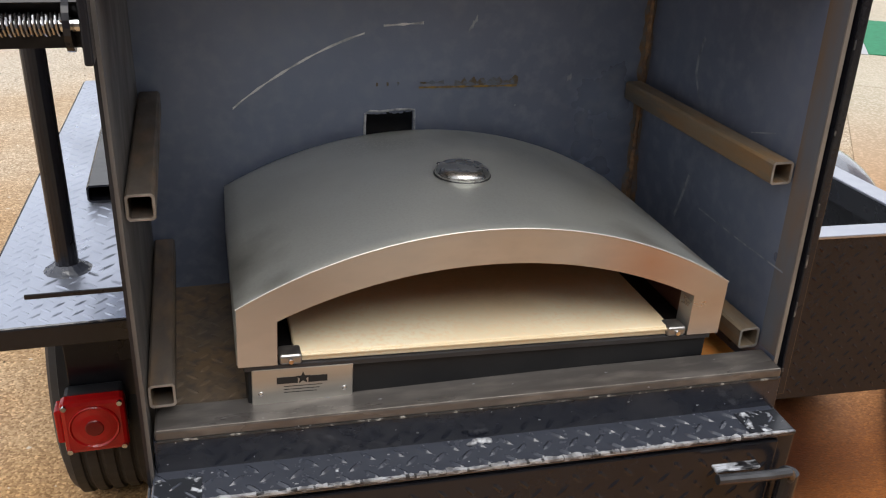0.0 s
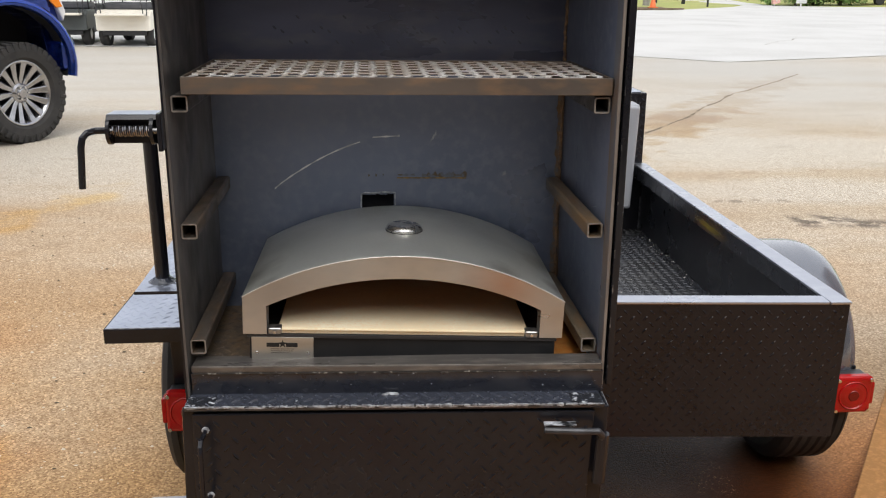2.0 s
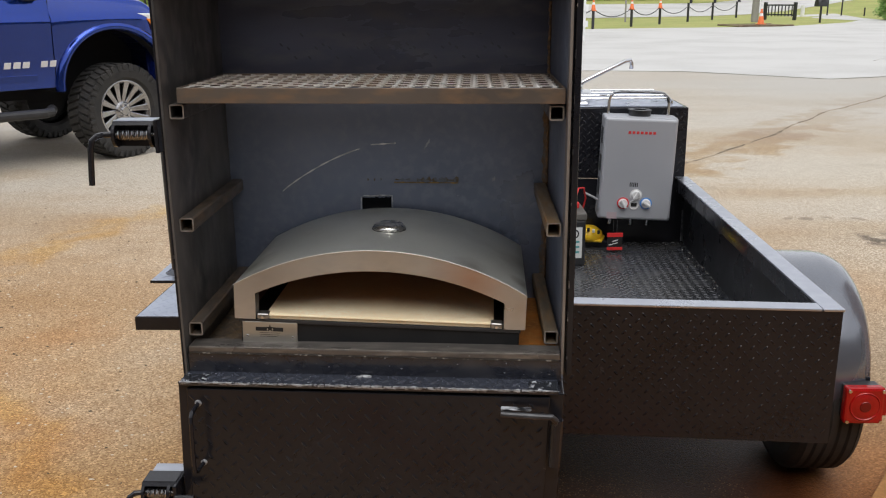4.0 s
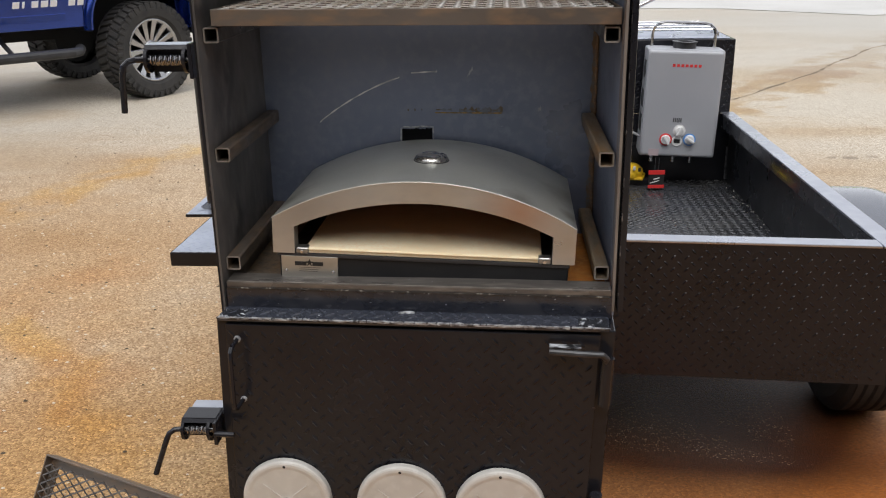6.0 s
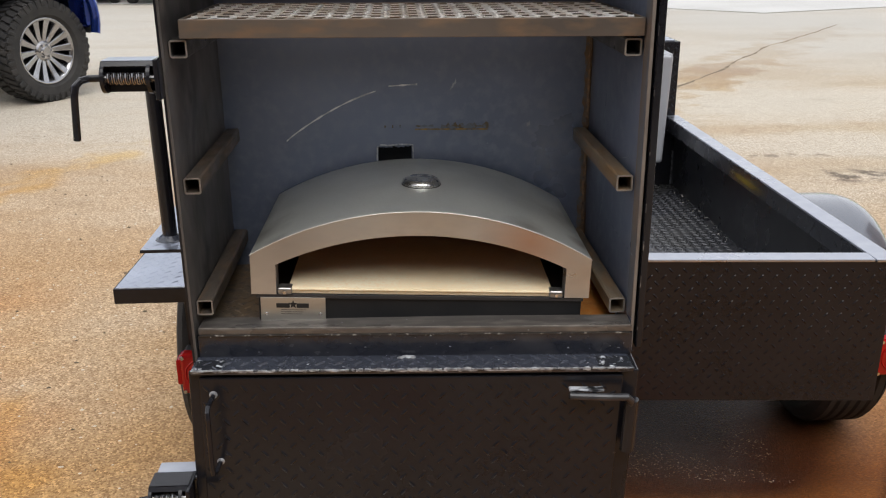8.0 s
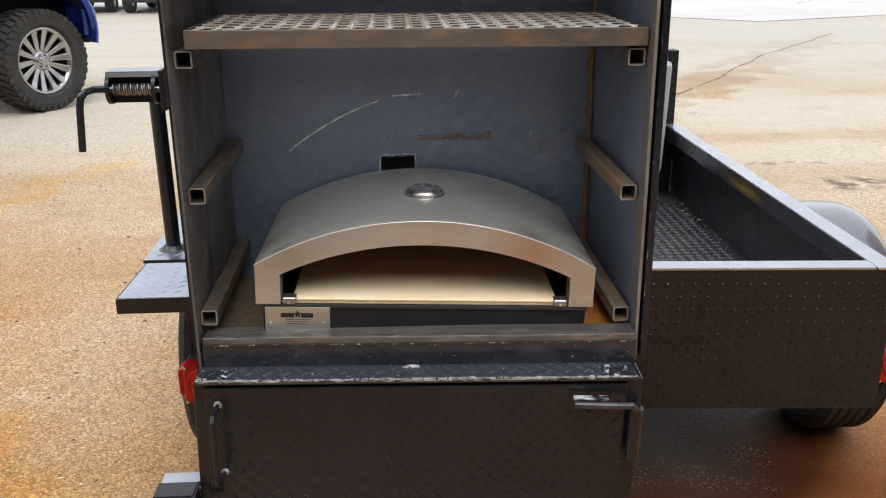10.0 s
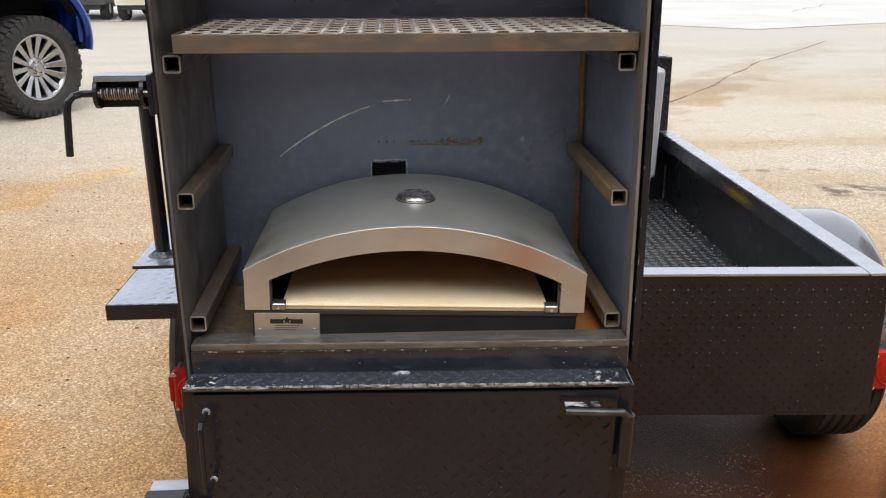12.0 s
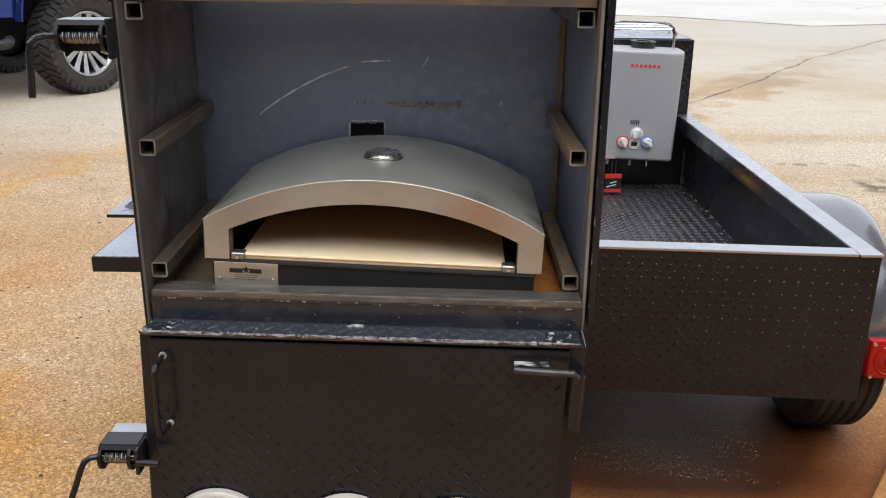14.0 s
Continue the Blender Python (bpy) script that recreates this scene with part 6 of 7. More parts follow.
def scatter(name, label, category, n, area, z, size, material, seed, hollow=False):
    """Loose bits strewn over a rectangle, joined as one."""
    r = random.Random(seed)
    verts, faces = [], []
    for _ in range(n):
        s = size * r.uniform(0.5, 1.5)
        x, y = r.uniform(area[0], area[1]), r.uniform(area[2], area[3])
        c = Vector((x, y, z - (dip(x, y) if hollow else 0.0)))
        a = r.uniform(0, 6.28)
        k = len(verts)
        for q in range(5):
            w = s * r.uniform(0.6, 1.1)
            verts.append(c + Vector((w * math.cos(a + q * 1.257), w * 0.7 * math.sin(a + q * 1.257), 0)))
        verts.append(c + Vector((0, 0, s * r.uniform(0.3, 0.7))))
        faces += [(k + q, k + (q + 1) % 5, k + 5) for q in range(5)]
    me = bpy.data.meshes.new(name)
    me.from_pydata(verts, [], faces)
    me.materials.append(material)
    return tagged(new(name, me), label, category, kind="stuff")


CRUMB = mat("pale_crumbs", (0.55, 0.52, 0.46), 0.8)
scatter("bed_debris", "pale crumbs and dust along the bed's side", "debris", 70, (1.465, 1.500, 1.5, 3.0), BZ + 0.0005, 0.0035, CRUMB, 41)
scatter("bed_debris", "pale dust specks on the bed floor", "debris", 90, (0.80, 1.48, 1.6, 2.9), BZ + 0.0006, 0.0018, CRUMB, 42)
scatter("leaf_litter", "dark leaf scraps and pebbles on the concrete", "litter", 260, (-3.0, -0.35, 1.0, 6.0), 0.001, 0.007, mat("dark_scraps", (0.10, 0.075, 0.05), 0.9), 43)
scatter("loose_gravel", "pale loose gravel bits on the concrete", "gravel", 700, (-2.6, -0.3, 0.8, 4.5), 0.001, 0.006, mat("pale_gravel", (0.66, 0.58, 0.46), 0.85), 44)
scatter("loose_gravel", "small wet gravel bits under the trailer's edge", "gravel", 3600, (0.80, 1.40, 1.50, 2.3), 0.0, 0.0024, mat("wet_gravel", (0.42, 0.27, 0.15), 0.25, second=(0.12, 0.075, 0.045), scale=300, spec=0.8),45, True)

flake = thing("paint_flake", "white lump of dried paint on the ledge", "paint flake")
fk = random.Random(51)
for i in range(5):
    b = lathe([(0.006, 0.0), (0.0055, 0.0015), (0.003, 0.003), (0, 0.0034)], 9, Matrix.Translation((0.333 + i * 0.0055, 0.905 + fk.uniform(-0.003, 0.003), LZ + 0.001)) @ Matrix.Rotation(i * 1.3, 4, "Z") @ Matrix.Diagonal((fk.uniform(0.7, 1.3), fk.uniform(0.4, 0.8), 1, 1)))
    part("lump", b, CHIPPED, flake)


# ---- wheelie bin and green mat on the apron ----
bn = thing("wheelie_bin", "pale mauve plastic wheeled bin on the apron", "bin", pose(2.515, 1.95, 0.006, 0, 0, -38))
bb = bmesh.new()
levels = [(0.0, 0.19, 0.17), (0.03, 0.20, 0.18), (0.5, 0.235, 0.22), (0.86, 0.26, 0.255), (0.88, 0.285, 0.28), (0.95, 0.285, 0.28)]
rows = []
for z, a, c in levels:
    rows.append([bb.verts.new((x * a, y * c, 0.14 + z)) for x, y in ((-1, -0.8), (-0.8, -1), (0.8, -1), (1, -0.8), (1, 0.8), (0.8, 1), (-0.8, 1), (-1, 0.8))])
for A, B in zip(rows, rows[1:]):
    for k in range(8):
        bb.faces.new((A[k], A[(k + 1) % 8], B[(k + 1) % 8], B[k]))
bb.faces.new(rows[0][::-1])
bb.faces.new(rows[-1])
part("bin_body", bb, PINKBIN, bn)
part("lid", box(-0.30, 0.30, -0.29, 0.32, 1.09, 1.13, 0.02), PINKBIN, bn)
part("grip", sweep([(-0.2, -0.28, 1.08), (-0.2, -0.36, 1.10), (0.2, -0.36, 1.10), (0.2, -0.28, 1.08)], 0.014, 8), PINKBIN, bn)
part("axle", cyl((-0.30, -0.12, 0.125), (0.30, -0.12, 0.125), 0.012, n=12), DARKSTEEL, bn)
for x in (-0.30, 0.30):
    part("bin_wheel", lathe([(0.0, -0.028), (0.09, -0.028), (0.118, -0.022), (0.125, 0), (0.118, 0.022), (0.09, 0.028), (0, 0.028)], 28, Matrix.Translation((x, -0.12, 0.125)) @ Matrix.Rotation(radians(90), 4, "Y")), mat("dusty_grey_rubber", (0.16, 0.13, 0.12), 0.8, second=(0.1, 0.085, 0.08), scale=20), bn)
part("foot", box(-0.2, 0.2, 0.12, 0.2, 0.0, 0.16, 0.01), PINKBIN, bn)

mt = thing("floor_mat", "green floor mat with white print and a grey edge", "mat", Matrix.Translation((4.806, 5.492, 0.006)) @ Matrix.Rotation(math.atan2(1.319, 0.90) - radians(90), 4, "Z"))
part("mat_sheet", box(0, 1.1, 0, 1.58, 0.0, 0.008, 0.003), GREEN, mt)
part("mat_border", box(-0.05, 0.0, -0.02, 1.60, 0.0, 0.006, 0.002), mat("grey_rubber_edge", (0.4, 0.4, 0.42), 0.7), mt)
for x, y, w, h in ((0.3, 1.15, 0.34, 0.10), (0.30, 0.97, 0.42, 0.12), (0.34, 0.78, 0.34, 0.06), (0.45, 0.62, 0.30, 0.06)):
    part("print_bar", box(x, x + w, y, y + h, 0.0075, 0.0095), WHITEPAINT, mt)


# ---- pickup truck ----
TRUCK_U = math.atan2(0.719, 0.695)
truck = thing("pickup_truck", "dark metallic blue lifted pickup truck with off-road tyres", "truck", Matrix.Translation((-2.67, 7.36, 0.0)) @ Matrix.Rotation(TRUCK_U, 4, "Z"))
TW = 1.93                       # body width; local x forward from the front axle, y to the far side


def arch_pts(cx, cz, r, a0, a1, n=18):
    return [(cx + r * math.cos(radians(a0 + (a1 - a0) * i / n)), cz + r * math.sin(radians(a0 + (a1 - a0) * i / n))) for i in range(n + 1)]


RA, AZ = -3.55, 0.665            # rear axle, height of the arches' centres
low = [(0.49, 0.92), (0.50, 1.08), (0.455, 1.30), (0.36, 1.395), (0.05, 1.445), (-0.35, 1.472), (-0.85, 1.485), (-2.95, 1.53), (-4.75, 1.53), (-4.75, 0.80)]
low += arch_pts(RA, AZ, 0.49, 200, -20)
low += [(-2.9, 0.66), (-0.85, 0.66)] + arch_pts(0.01, AZ, 0.49, 180, -5)
low += [(0.474, 0.56), (0.48, 0.86)]
bodyb = prism(low, TW - 0.17, Matrix.Translation((0, 0.22, 0)), None, 0.035)
part("body", bodyb, BLUEPAINT, truck, "dark metallic blue body")


def lerp(x, pts):
    """The height of a line of (x, z) points at x."""
    for (a, za), (c, zc) in zip(pts, pts[1:]):
        if a <= x <= c:
            return za + (zc - za) * (x - a) / (c - a)
    return pts[-1][1] if x > pts[-1][0] else pts[0][1]


TOPLINE = [(-4.75, 1.53), (-2.95, 1.53), (-0.85, 1.485), (-0.35, 1.478), (0.05, 1.452), (0.36, 1.402), (0.455, 1.31), (0.50, 1.10)]
SIDE = [(0.66, 0.055), (0.80, 0.040), (0.95, 0.030), (1.10, 0.020), (1.20, 0.010), (1.25, 0.008), (1.275, 0.022), (1.33, 0.030), (1.39, 0.040), (1.44, 0.050)]

FENDER = SIDE[:6] + [(1.275, 0.020), (1.31, 0.045), (1.35, 0.085), (1.40, 0.140), (1.44, 0.19)]


def side_skin(name, x0, x1, hood, label=""):
    """A pressed outer panel: belly, crease at hip height and a shoulder that rolls over to the top."""
    b = bmesh.new()
    rows = []
    n = max(6, int((x1 - x0) / 0.035))
    for i in range(n + 1):
        x = x0 + (x1 - x0) * i / n
        bot = 0.68
        for cx in (0.01, RA):
            if abs(x - cx) < 0.527:
                bot = max(bot, AZ + math.sqrt(0.53 ** 2 - (x - cx) ** 2))
        top = lerp(x, TOPLINE) if hood else min(lerp(x, TOPLINE), 1.445 if x > -2.87 else 1.53)
        bend = 0.09 * max(0.0, (x - 0.22) / 0.26) ** 2
        row = []
        for j in range(25):
            z = bot + (top - 0.045 - bot) * j / 24
            row.append((lerp(z, FENDER if hood else SIDE) + bend, z))
        y = row[-1][0]
        row += [(y + 0.006, top - 0.024), (y + 0.019, top - 0.008), (y + 0.042, top + 0.002)]
        row += [(y + 0.08, top + 0.008), (y + 0.12, top + 0.013), (0.42, top + 0.018)] if hood else [(0.10, top + 0.002)]
        rows.append([b.verts.new((x, *p)) for p in row])
    for A, B in zip(rows, rows[1:]):
        for k in range(len(A) - 1):
            b.faces.new((A[k], A[k + 1], B[k + 1], B[k])).smooth = True
    part(name, b, BLUEPAINT, truck, label)


side_skin("fender", -0.541, 0.485, True, "blue front fender with a rounded shoulder")
side_skin("front_door", -1.676, -0.549, False)
side_skin("rear_door", -2.846, -1.684, False)
side_skin("bed_side", -4.75, -2.854, False)
part("hood_crown", prism([(0.38, 1.37), (0.05, 1.44), (-0.35, 1.465), (-0.54, 1.475), (-0.54, 1.515), (-0.3, 1.507), (0.06, 1.478), (0.33, 1.412)], 1.30, Matrix.Translation((0, 0.36, 0)), None, 0.02), BLUEPAINT, truck)
# lower front bumper
part("bumper", box(0.46, 0.60, 0.06, TW, 0.58, 0.86, 0.05, None, 3), BLUEPAINT, truck, "blue front bumper")
part("bumper_seam", box(0.48, 0.56, 0.045, 0.054, 0.862, 0.87), HOLE, truck)
# wheel-arch flare and liners
def flare(cx, label):
    b = bmesh.new()
    rows = []
    for i in range(23):
        a = radians(182 - i * 196 / 22)
        rows.append([b.verts.new((cx + r * math.cos(a), y, AZ + r * math.sin(a))) for y, r in ((0.055, 0.565), (0.015, 0.557), (-0.012, 0.53), (-0.012, 0.502), (0.06, 0.487))])
    for A, B in zip(rows, rows[1:]):
        for k in range(4):
            b.faces.new((A[k], A[k + 1], B[k + 1], B[k]))
    for fc in b.faces:
        fc.smooth = True
    part("arch_flare", b, BLUEPAINT, truck, label)
    ln = bmesh.new()
    rows = []
    for i in range(19):
        a = radians(185 - i * 200 / 18)
        rows.append([ln.verts.new((cx + 0.492 * math.cos(a), y, AZ + 0.492 * math.sin(a))) for y in (0.06, 0.62)])
    for A, B in zip(rows, rows[1:]):
        ln.faces.new((A[0], A[1], B[1], B[0]))
    part("arch_liner", ln, HOLE, truck)


flare(0.01, "blue moulded wheel-arch flare")
flare(RA, "blue moulded wheel-arch flare")
part("underbody", box(-4.6, -0.62, 0.5, TW - 0.4, 0.55, 0.95), HOLE, truck)
part("underbody", box(-0.62, 0.42, 0.60, TW - 0.5, 0.50, 1.2), HOLE, truck)
# cab with glass
cabp = [(-0.53, 1.49), (-1.18, 2.06), (-1.48, 2.12), (-2.60, 2.12), (-2.85, 2.02), (-2.90, 1.52)]
cb = prism(cabp, TW - 0.06, Matrix.Translation((0, 0.08, 0)), None, 0.03)
for v in cb.verts:
    k = (v.co.z - 1.5) / 0.62
    mid = 0.05 + TW / 2
    v.co.y = mid + (v.co.y - mid) * (1 - 0.16 * max(0, k))
part("cab", cb, BLUEPAINT, truck)
sg = bmesh.new()
def pane(x0, x1, t0, t1):
    """One side window from the belt line up, bent inwards above it."""
    low_, mid_, top_ = ([sg.verts.new((x, 0.043 + max(0.0, z - 1.49) * 0.27, z)) for x in xs] for z, xs in ((1.43, (x0, x1)), (1.49, (x0 - 0.03, x1)), (2.0, (t0, t1))))
    sg.faces.new((low_[0], low_[1], mid_[1], mid_[0]))
    sg.faces.new((mid_[0], mid_[1], top_[1], top_[0]))


pane(-0.78, -1.64, -1.32, -1.64)
pane(-1.72, -2.62, -1.72, -2.48)
part("side_glass", sg, GLASS, truck, "dark side window glass")
wsb = bmesh.new()
wsb.faces.new([wsb.verts.new(p) for p in ((-0.56, 0.22, 1.535), (-0.56, TW - 0.12, 1.535), (-1.15, TW - 0.22, 2.045), (-1.15, 0.32, 2.045))])
part("windscreen", wsb, GLASS, truck, "dark windscreen")
for x in (-0.545, -1.68, -2.85):
    part("door_gap", box(x - 0.008, x + 0.008, 0.060, 0.098, 0.70, 1.42), HOLE, truck)
for x in (-1.80, -2.85):
    part("door_handle", box(x - 0.10, x + 0.10, 0.015, 0.05, 1.30, 1.34, 0.012), BLUEPAINT, truck)
part("rocker_moulding", prism([(-0.70, 0.74), (-2.98, 0.74), (-2.98, 0.80), (-0.70, 0.80)], 0.018, Matrix.Translation((0, 0.036, 0)), None, 0.004), BLUEPAINT, truck)
BRIGHTBAR = mat("bright_trim", (0.80, 0.80, 0.81), 0.3, metal=0.5)
# bright bars in place of the lettering
for i, w in enumerate((0.054, 0.02, 0.054, 0.058, 0.056, 0.0, 0.056, 0.052)):
    if w:
        u = -1.125 + i * 0.076
        part("name_bar", prism([(u, 0.860), (u + w, 0.860), (u + w + 0.012, 0.912), (u + 0.012, 0.912)], 0.010, Matrix.Translation((0, 0.024, 0)), None, 0.002), BRIGHTBAR, truck, "bright raised trim bar")
# mirror, running board, lamps, aerial
mr = new("mirror")
mr.parent = truck
tagged(mr, "black door mirror with a bright lens")
part("mirror_head", box(-0.79, -0.60, -0.20, 0.02, 1.47, 1.76, 0.035, None, 3), DARKSTEEL, mr)
part("mirror_lamp", box(-0.66, -0.592, -0.17, -0.06, 1.55, 1.70, 0.012), CLEARLENS, mr)
part("mirror_arm", box(-0.76, -0.64, -0.03, 0.10, 1.41, 1.49, 0.02), DARKSTEEL, mr)
part("running_board", sweep([(-0.62, 0.02, 0.50), (-0.66, -0.06, 0.485), (-0.72, -0.09, 0.48), (-3.0, -0.09, 0.48)], 0.042, 12), DARKSTEEL, truck, "black tubular side step")
for x in (-1.2, -2.2):
    part("step_bracket", cyl((x, -0.09, 0.48), (x, 0.3, 0.62), 0.02, n=8), DARKSTEEL, truck)
part("headlight", prism([(0.22, 1.275), (0.26, 1.295), (0.455, 1.285), (0.515, 1.10), (0.49, 1.02), (0.41, 1.20)], 0.40, Matrix.Translation((0, 0.030, 0)), None, 0.012), CLEARLENS, truck, "pale clear headlamp")
part("marker_lamp", prism([(0.33, 1.245), (0.445, 1.235), (0.485, 1.14), (0.43, 1.13)], 0.03, Matrix.Translation((0, 0.020, 0)), None, 0.006), AMBER, truck, "amber side marker lamp")
part("grille", box(0.45, 0.51, 0.45, TW - 0.35, 0.92, 1.28, 0.01), DARKSTEEL, truck)
part("aerial", sweep([(-0.33, 0.42, 1.53), (-0.36, 0.42, 1.9)], 0.004, 6), DARKSTEEL, truck)


def truck_wheel(m):
    w = wheel("wheel", 0.43, 0.30, 0.275, truck, m, "mud")
    turn = Matrix.Rotation(radians(90), 4, "X")
    part("rim_barrel", lathe([(0.268, -0.03), (0.272, 0.10), (0.285, 0.118), (0.279, 0.128), (0.262, 0.122), (0.245, 0.09), (0.24, -0.05)], 48, turn), RIM, w, "machined alloy rim", smooth=True)
    part("rim_back", cyl((0, 0.03, 0), (0, 0.04, 0), 0.262, n=40), HOLE, w)
    part("hub", lathe([(0.085, -0.02), (0.085, 0.080), (0.070, 0.092), (0.042, 0.094), (0.040, 0.112), (0.034, 0.116), (0, 0.116)], 24, turn), RIM, w)
    for k in range(7):
        a = (k + 0.2) * 2 * math.pi / 7
        b = bmesh.new()
        for s in (-1, 1):
            # forked spoke: two broad legs that part towards the rim, their faces dished
            rows = []
            for r, c, wd, yy in ((0.045, 0.008, 0.018, -0.074), (0.12, 0.028, 0.021, -0.084), (0.20, 0.046, 0.026, -0.102), (0.262, 0.060, 0.034, -0.120)):
                rows.append([b.verts.new(p) for p in ((r, yy + 0.035, s * c - wd), (r, yy + 0.004, s * c - wd), (r, yy, s * c - wd * 0.7), (r, yy, s * c + wd * 0.7), (r, yy + 0.004, s * c + wd), (r, yy + 0.035, s * c + wd))])
            for A, B in zip(rows, rows[1:]):
                for q in range(6):
                    b.faces.new((A[q], A[(q + 1) % 6], B[(q + 1) % 6], B[q]))
            b.faces.new(rows[-1])
        bmesh.ops.transform(b, matrix=Matrix.Rotation(a, 4, "Y"), verts=b.verts)
        part("spoke", b, RIM, w)
    for k in range(6):
        a = k * math.pi / 3
        part("lug_nut", cyl((0.055 * math.cos(a), -0.10, 0.055 * math.sin(a)), (0.055 * math.cos(a), -0.118, 0.055 * math.sin(a)), 0.009, n=8), CHROME, w)
    return w


truck_wheel(Matrix.Translation((0.02, 0.14, 0.425)) @ Matrix.Rotation(radians(14), 4, "Z"))
truck_wheel(Matrix.Translation((0, TW - 0.05, 0.43)) @ Matrix.Rotation(radians(194), 4, "Z"))
truck_wheel(Matrix.Translation((RA, 0.14, 0.43)))
truck_wheel(Matrix.Translation((RA, TW - 0.05, 0.43)) @ Matrix.Rotation(radians(180), 4, "Z"))


# ---- golf carts ----
CARTBODY = mat("dark_green_grey_moulding", (0.075, 0.085, 0.085), 0.35, second=(0.06, 0.068, 0.07), scale=3)


def golf_cart(label, m, seat_mat, pale=False):
    t = thing("golf_cart", label, "golf cart", m, group="parked golf carts")
    tub = prism([(-1.1, 0.32), (-1.1, 0.62), (-0.95, 0.72), (-0.35, 0.72), (-0.25, 0.40), (0.45, 0.40), (0.6, 0.78), (0.95, 0.80), (1.15, 0.62), (1.18, 0.34)], 1.1, Matrix.Translation((0, -0.55, 0)), None, 0.03)
    part("body", tub, CREAM if pale else CARTBODY, t, "cream moulded body" if pale else "dark moulded body")
    part("chassis", box(-1.05, 1.05, -0.44, 0.44, 0.22, 0.33, 0.02), DARKSTEEL, t)
    part("roof", prism([(-1.25, 1.72), (-1.22, 1.87), (-0.3, 1.93), (0.7, 1.925), (1.1, 1.88), (1.16, 1.74), (1.0, 1.82), (-1.1, 1.82)], 1.16, Matrix.Translation((0, -0.58, 0)), None, 0.03), CREAM, t, "cream moulded roof")
    for sy in (-0.5, 0.5):
        part("roof_post", sweep([(0.72, sy, 0.78), (0.50, sy * 0.98, 1.84)], 0.014, 8), DARKSTEEL, t)
        part("bag_post", sweep([(-1.15, sy, 0.62), (-1.0, sy, 1.2), (-1.15, sy * 0.98, 1.82)], 0.012, 8), DARKSTEEL, t)
        part("roof_post", sweep([(-0.62, sy, 0.70), (-0.74, sy, 1.1), (-0.62, sy * 0.98, 1.84)], 0.014, 8), DARKSTEEL, t)
        part("roof_brace", sweep([(-0.70, sy, 1.0), (-0.95, sy, 1.84)], 0.011, 8), DARKSTEEL, t)
        part("backrest", box(-0.60, -0.50, sy * 0.52 - 0.22, sy * 0.52 + 0.22, 0.90, 1.22, 0.03), seat_mat, t)
        for x in (-0.75, 0.85):
            wv = new("wheel")
            wv.parent = t
            part("tyre", lathe([(0.11, -0.08), (0.2, -0.09), (0.225, -0.06), (0.228, 0.06), (0.2, 0.09), (0.11, 0.08)], 28, Matrix.Translation((x, sy * 0.92, 0.228)) @ Matrix.Rotation(radians(90), 4, "X")), RUBBER, wv, smooth=True)
            part("hubcap", cyl((x, sy * 0.92 - 0.07, 0.228), (x, sy * 0.92 + 0.07, 0.228), 0.11, n=20), WHITEPAINT, wv)
    part("seat", box(-0.60, -0.10, -0.50, 0.50, 0.72, 0.86, 0.04), seat_mat, t)
    part("armrest", sweep([(-0.45, -0.5, 0.86), (-0.42, -0.54, 1.02), (-0.2, -0.54, 1.02), (-0.15, -0.5, 0.86)], 0.014, 8), DARKSTEEL, t)
    part("bag_rack", sweep([(-1.1, -0.42, 0.62), (-1.2, -0.42, 0.95), (-1.2, 0.42, 0.95), (-1.1, 0.42, 0.62)], 0.014, 8), DARKSTEEL, t)
    part("rear_deck", box(-1.35, -0.85, -0.48, 0.48, 0.62, 0.66, 0.01), CREAM, t)
    part("steering_wheel", lathe([(0.17, 0), (0.18, 0.012), (0.19, 0), (0.18, -0.012), (0.17, 0)], 24, Matrix.Translation((0.35, -0.25, 1.08)) @ Matrix.Rotation(radians(-55), 4, "Y")), DARKSTEEL, t)
    part("steering_column", sweep([(0.35, -0.25, 1.08), (0.65, -0.25, 0.78)], 0.016, 8), DARKSTEEL, t)
    part("bumper", box(1.16, 1.24, -0.5, 0.5, 0.36, 0.46, 0.02), DARKSTEEL, t)
    return t


for i, (x, y, a, sm) in enumerate(((-4.6, 19.6, 88, GREYSEAT), (-6.0, 19.8, 92, GREYSEAT), (-7.45, 19.5, 86, CREAM), (-8.9, 19.8, 90, CREAM), (-10.4, 19.7, 93, GREYSEAT))):
    pale = i in (0, 2, 3)
    golf_cart("%s golf cart with %s seats and a cream roof" % ("cream" if pale else "dark", "grey" if sm is GREYSEAT else "cream"), pose(x, y, 0, 0, 0, a), sm, pale)

# white rail fence behind the carts
fence = thing("white_fence", "white painted board fence with three rails", "fence")
for i in range(14):
    part("post", box(-22 + i * 2.0, -21.87 + i * 2.0, 28.9, 29.03, 0, 1.75, 0.01), WHITEPAINT, fence)
for z in (0.45, 0.95, 1.5):
    part("rail", box(-22, 4.2, 28.86, 28.9, z, z + 0.20, 0.005), WHITEPAINT, fence)
vs = thing("sign_board", "tall narrow white sign with dark print", "sign", pose(-9.9, 27.0, 0, 0, 0, 5))
part("panel", box(-0.24, 0.24, 0, 0.03, 0.2, 2.72, 0.005), WHITEPAINT, vs)
for z, w in ((2.28, 0.15), (2.10, 0.11), (2.02, 0.12)):
    part("print_bar", box(-w, w, -0.004, 0, z, z + 0.035), INK, vs)
cr = lathe([(0.06, -0.002), (0.085, -0.002), (0.085, 0.002), (0.06, 0.002), (0.06, -0.002)], 24, Matrix.Translation((0.0, -0.003, 1.62)) @ Matrix.Rotation(radians(90), 4, "X"))
part("print_ring", cr, INK, vs)
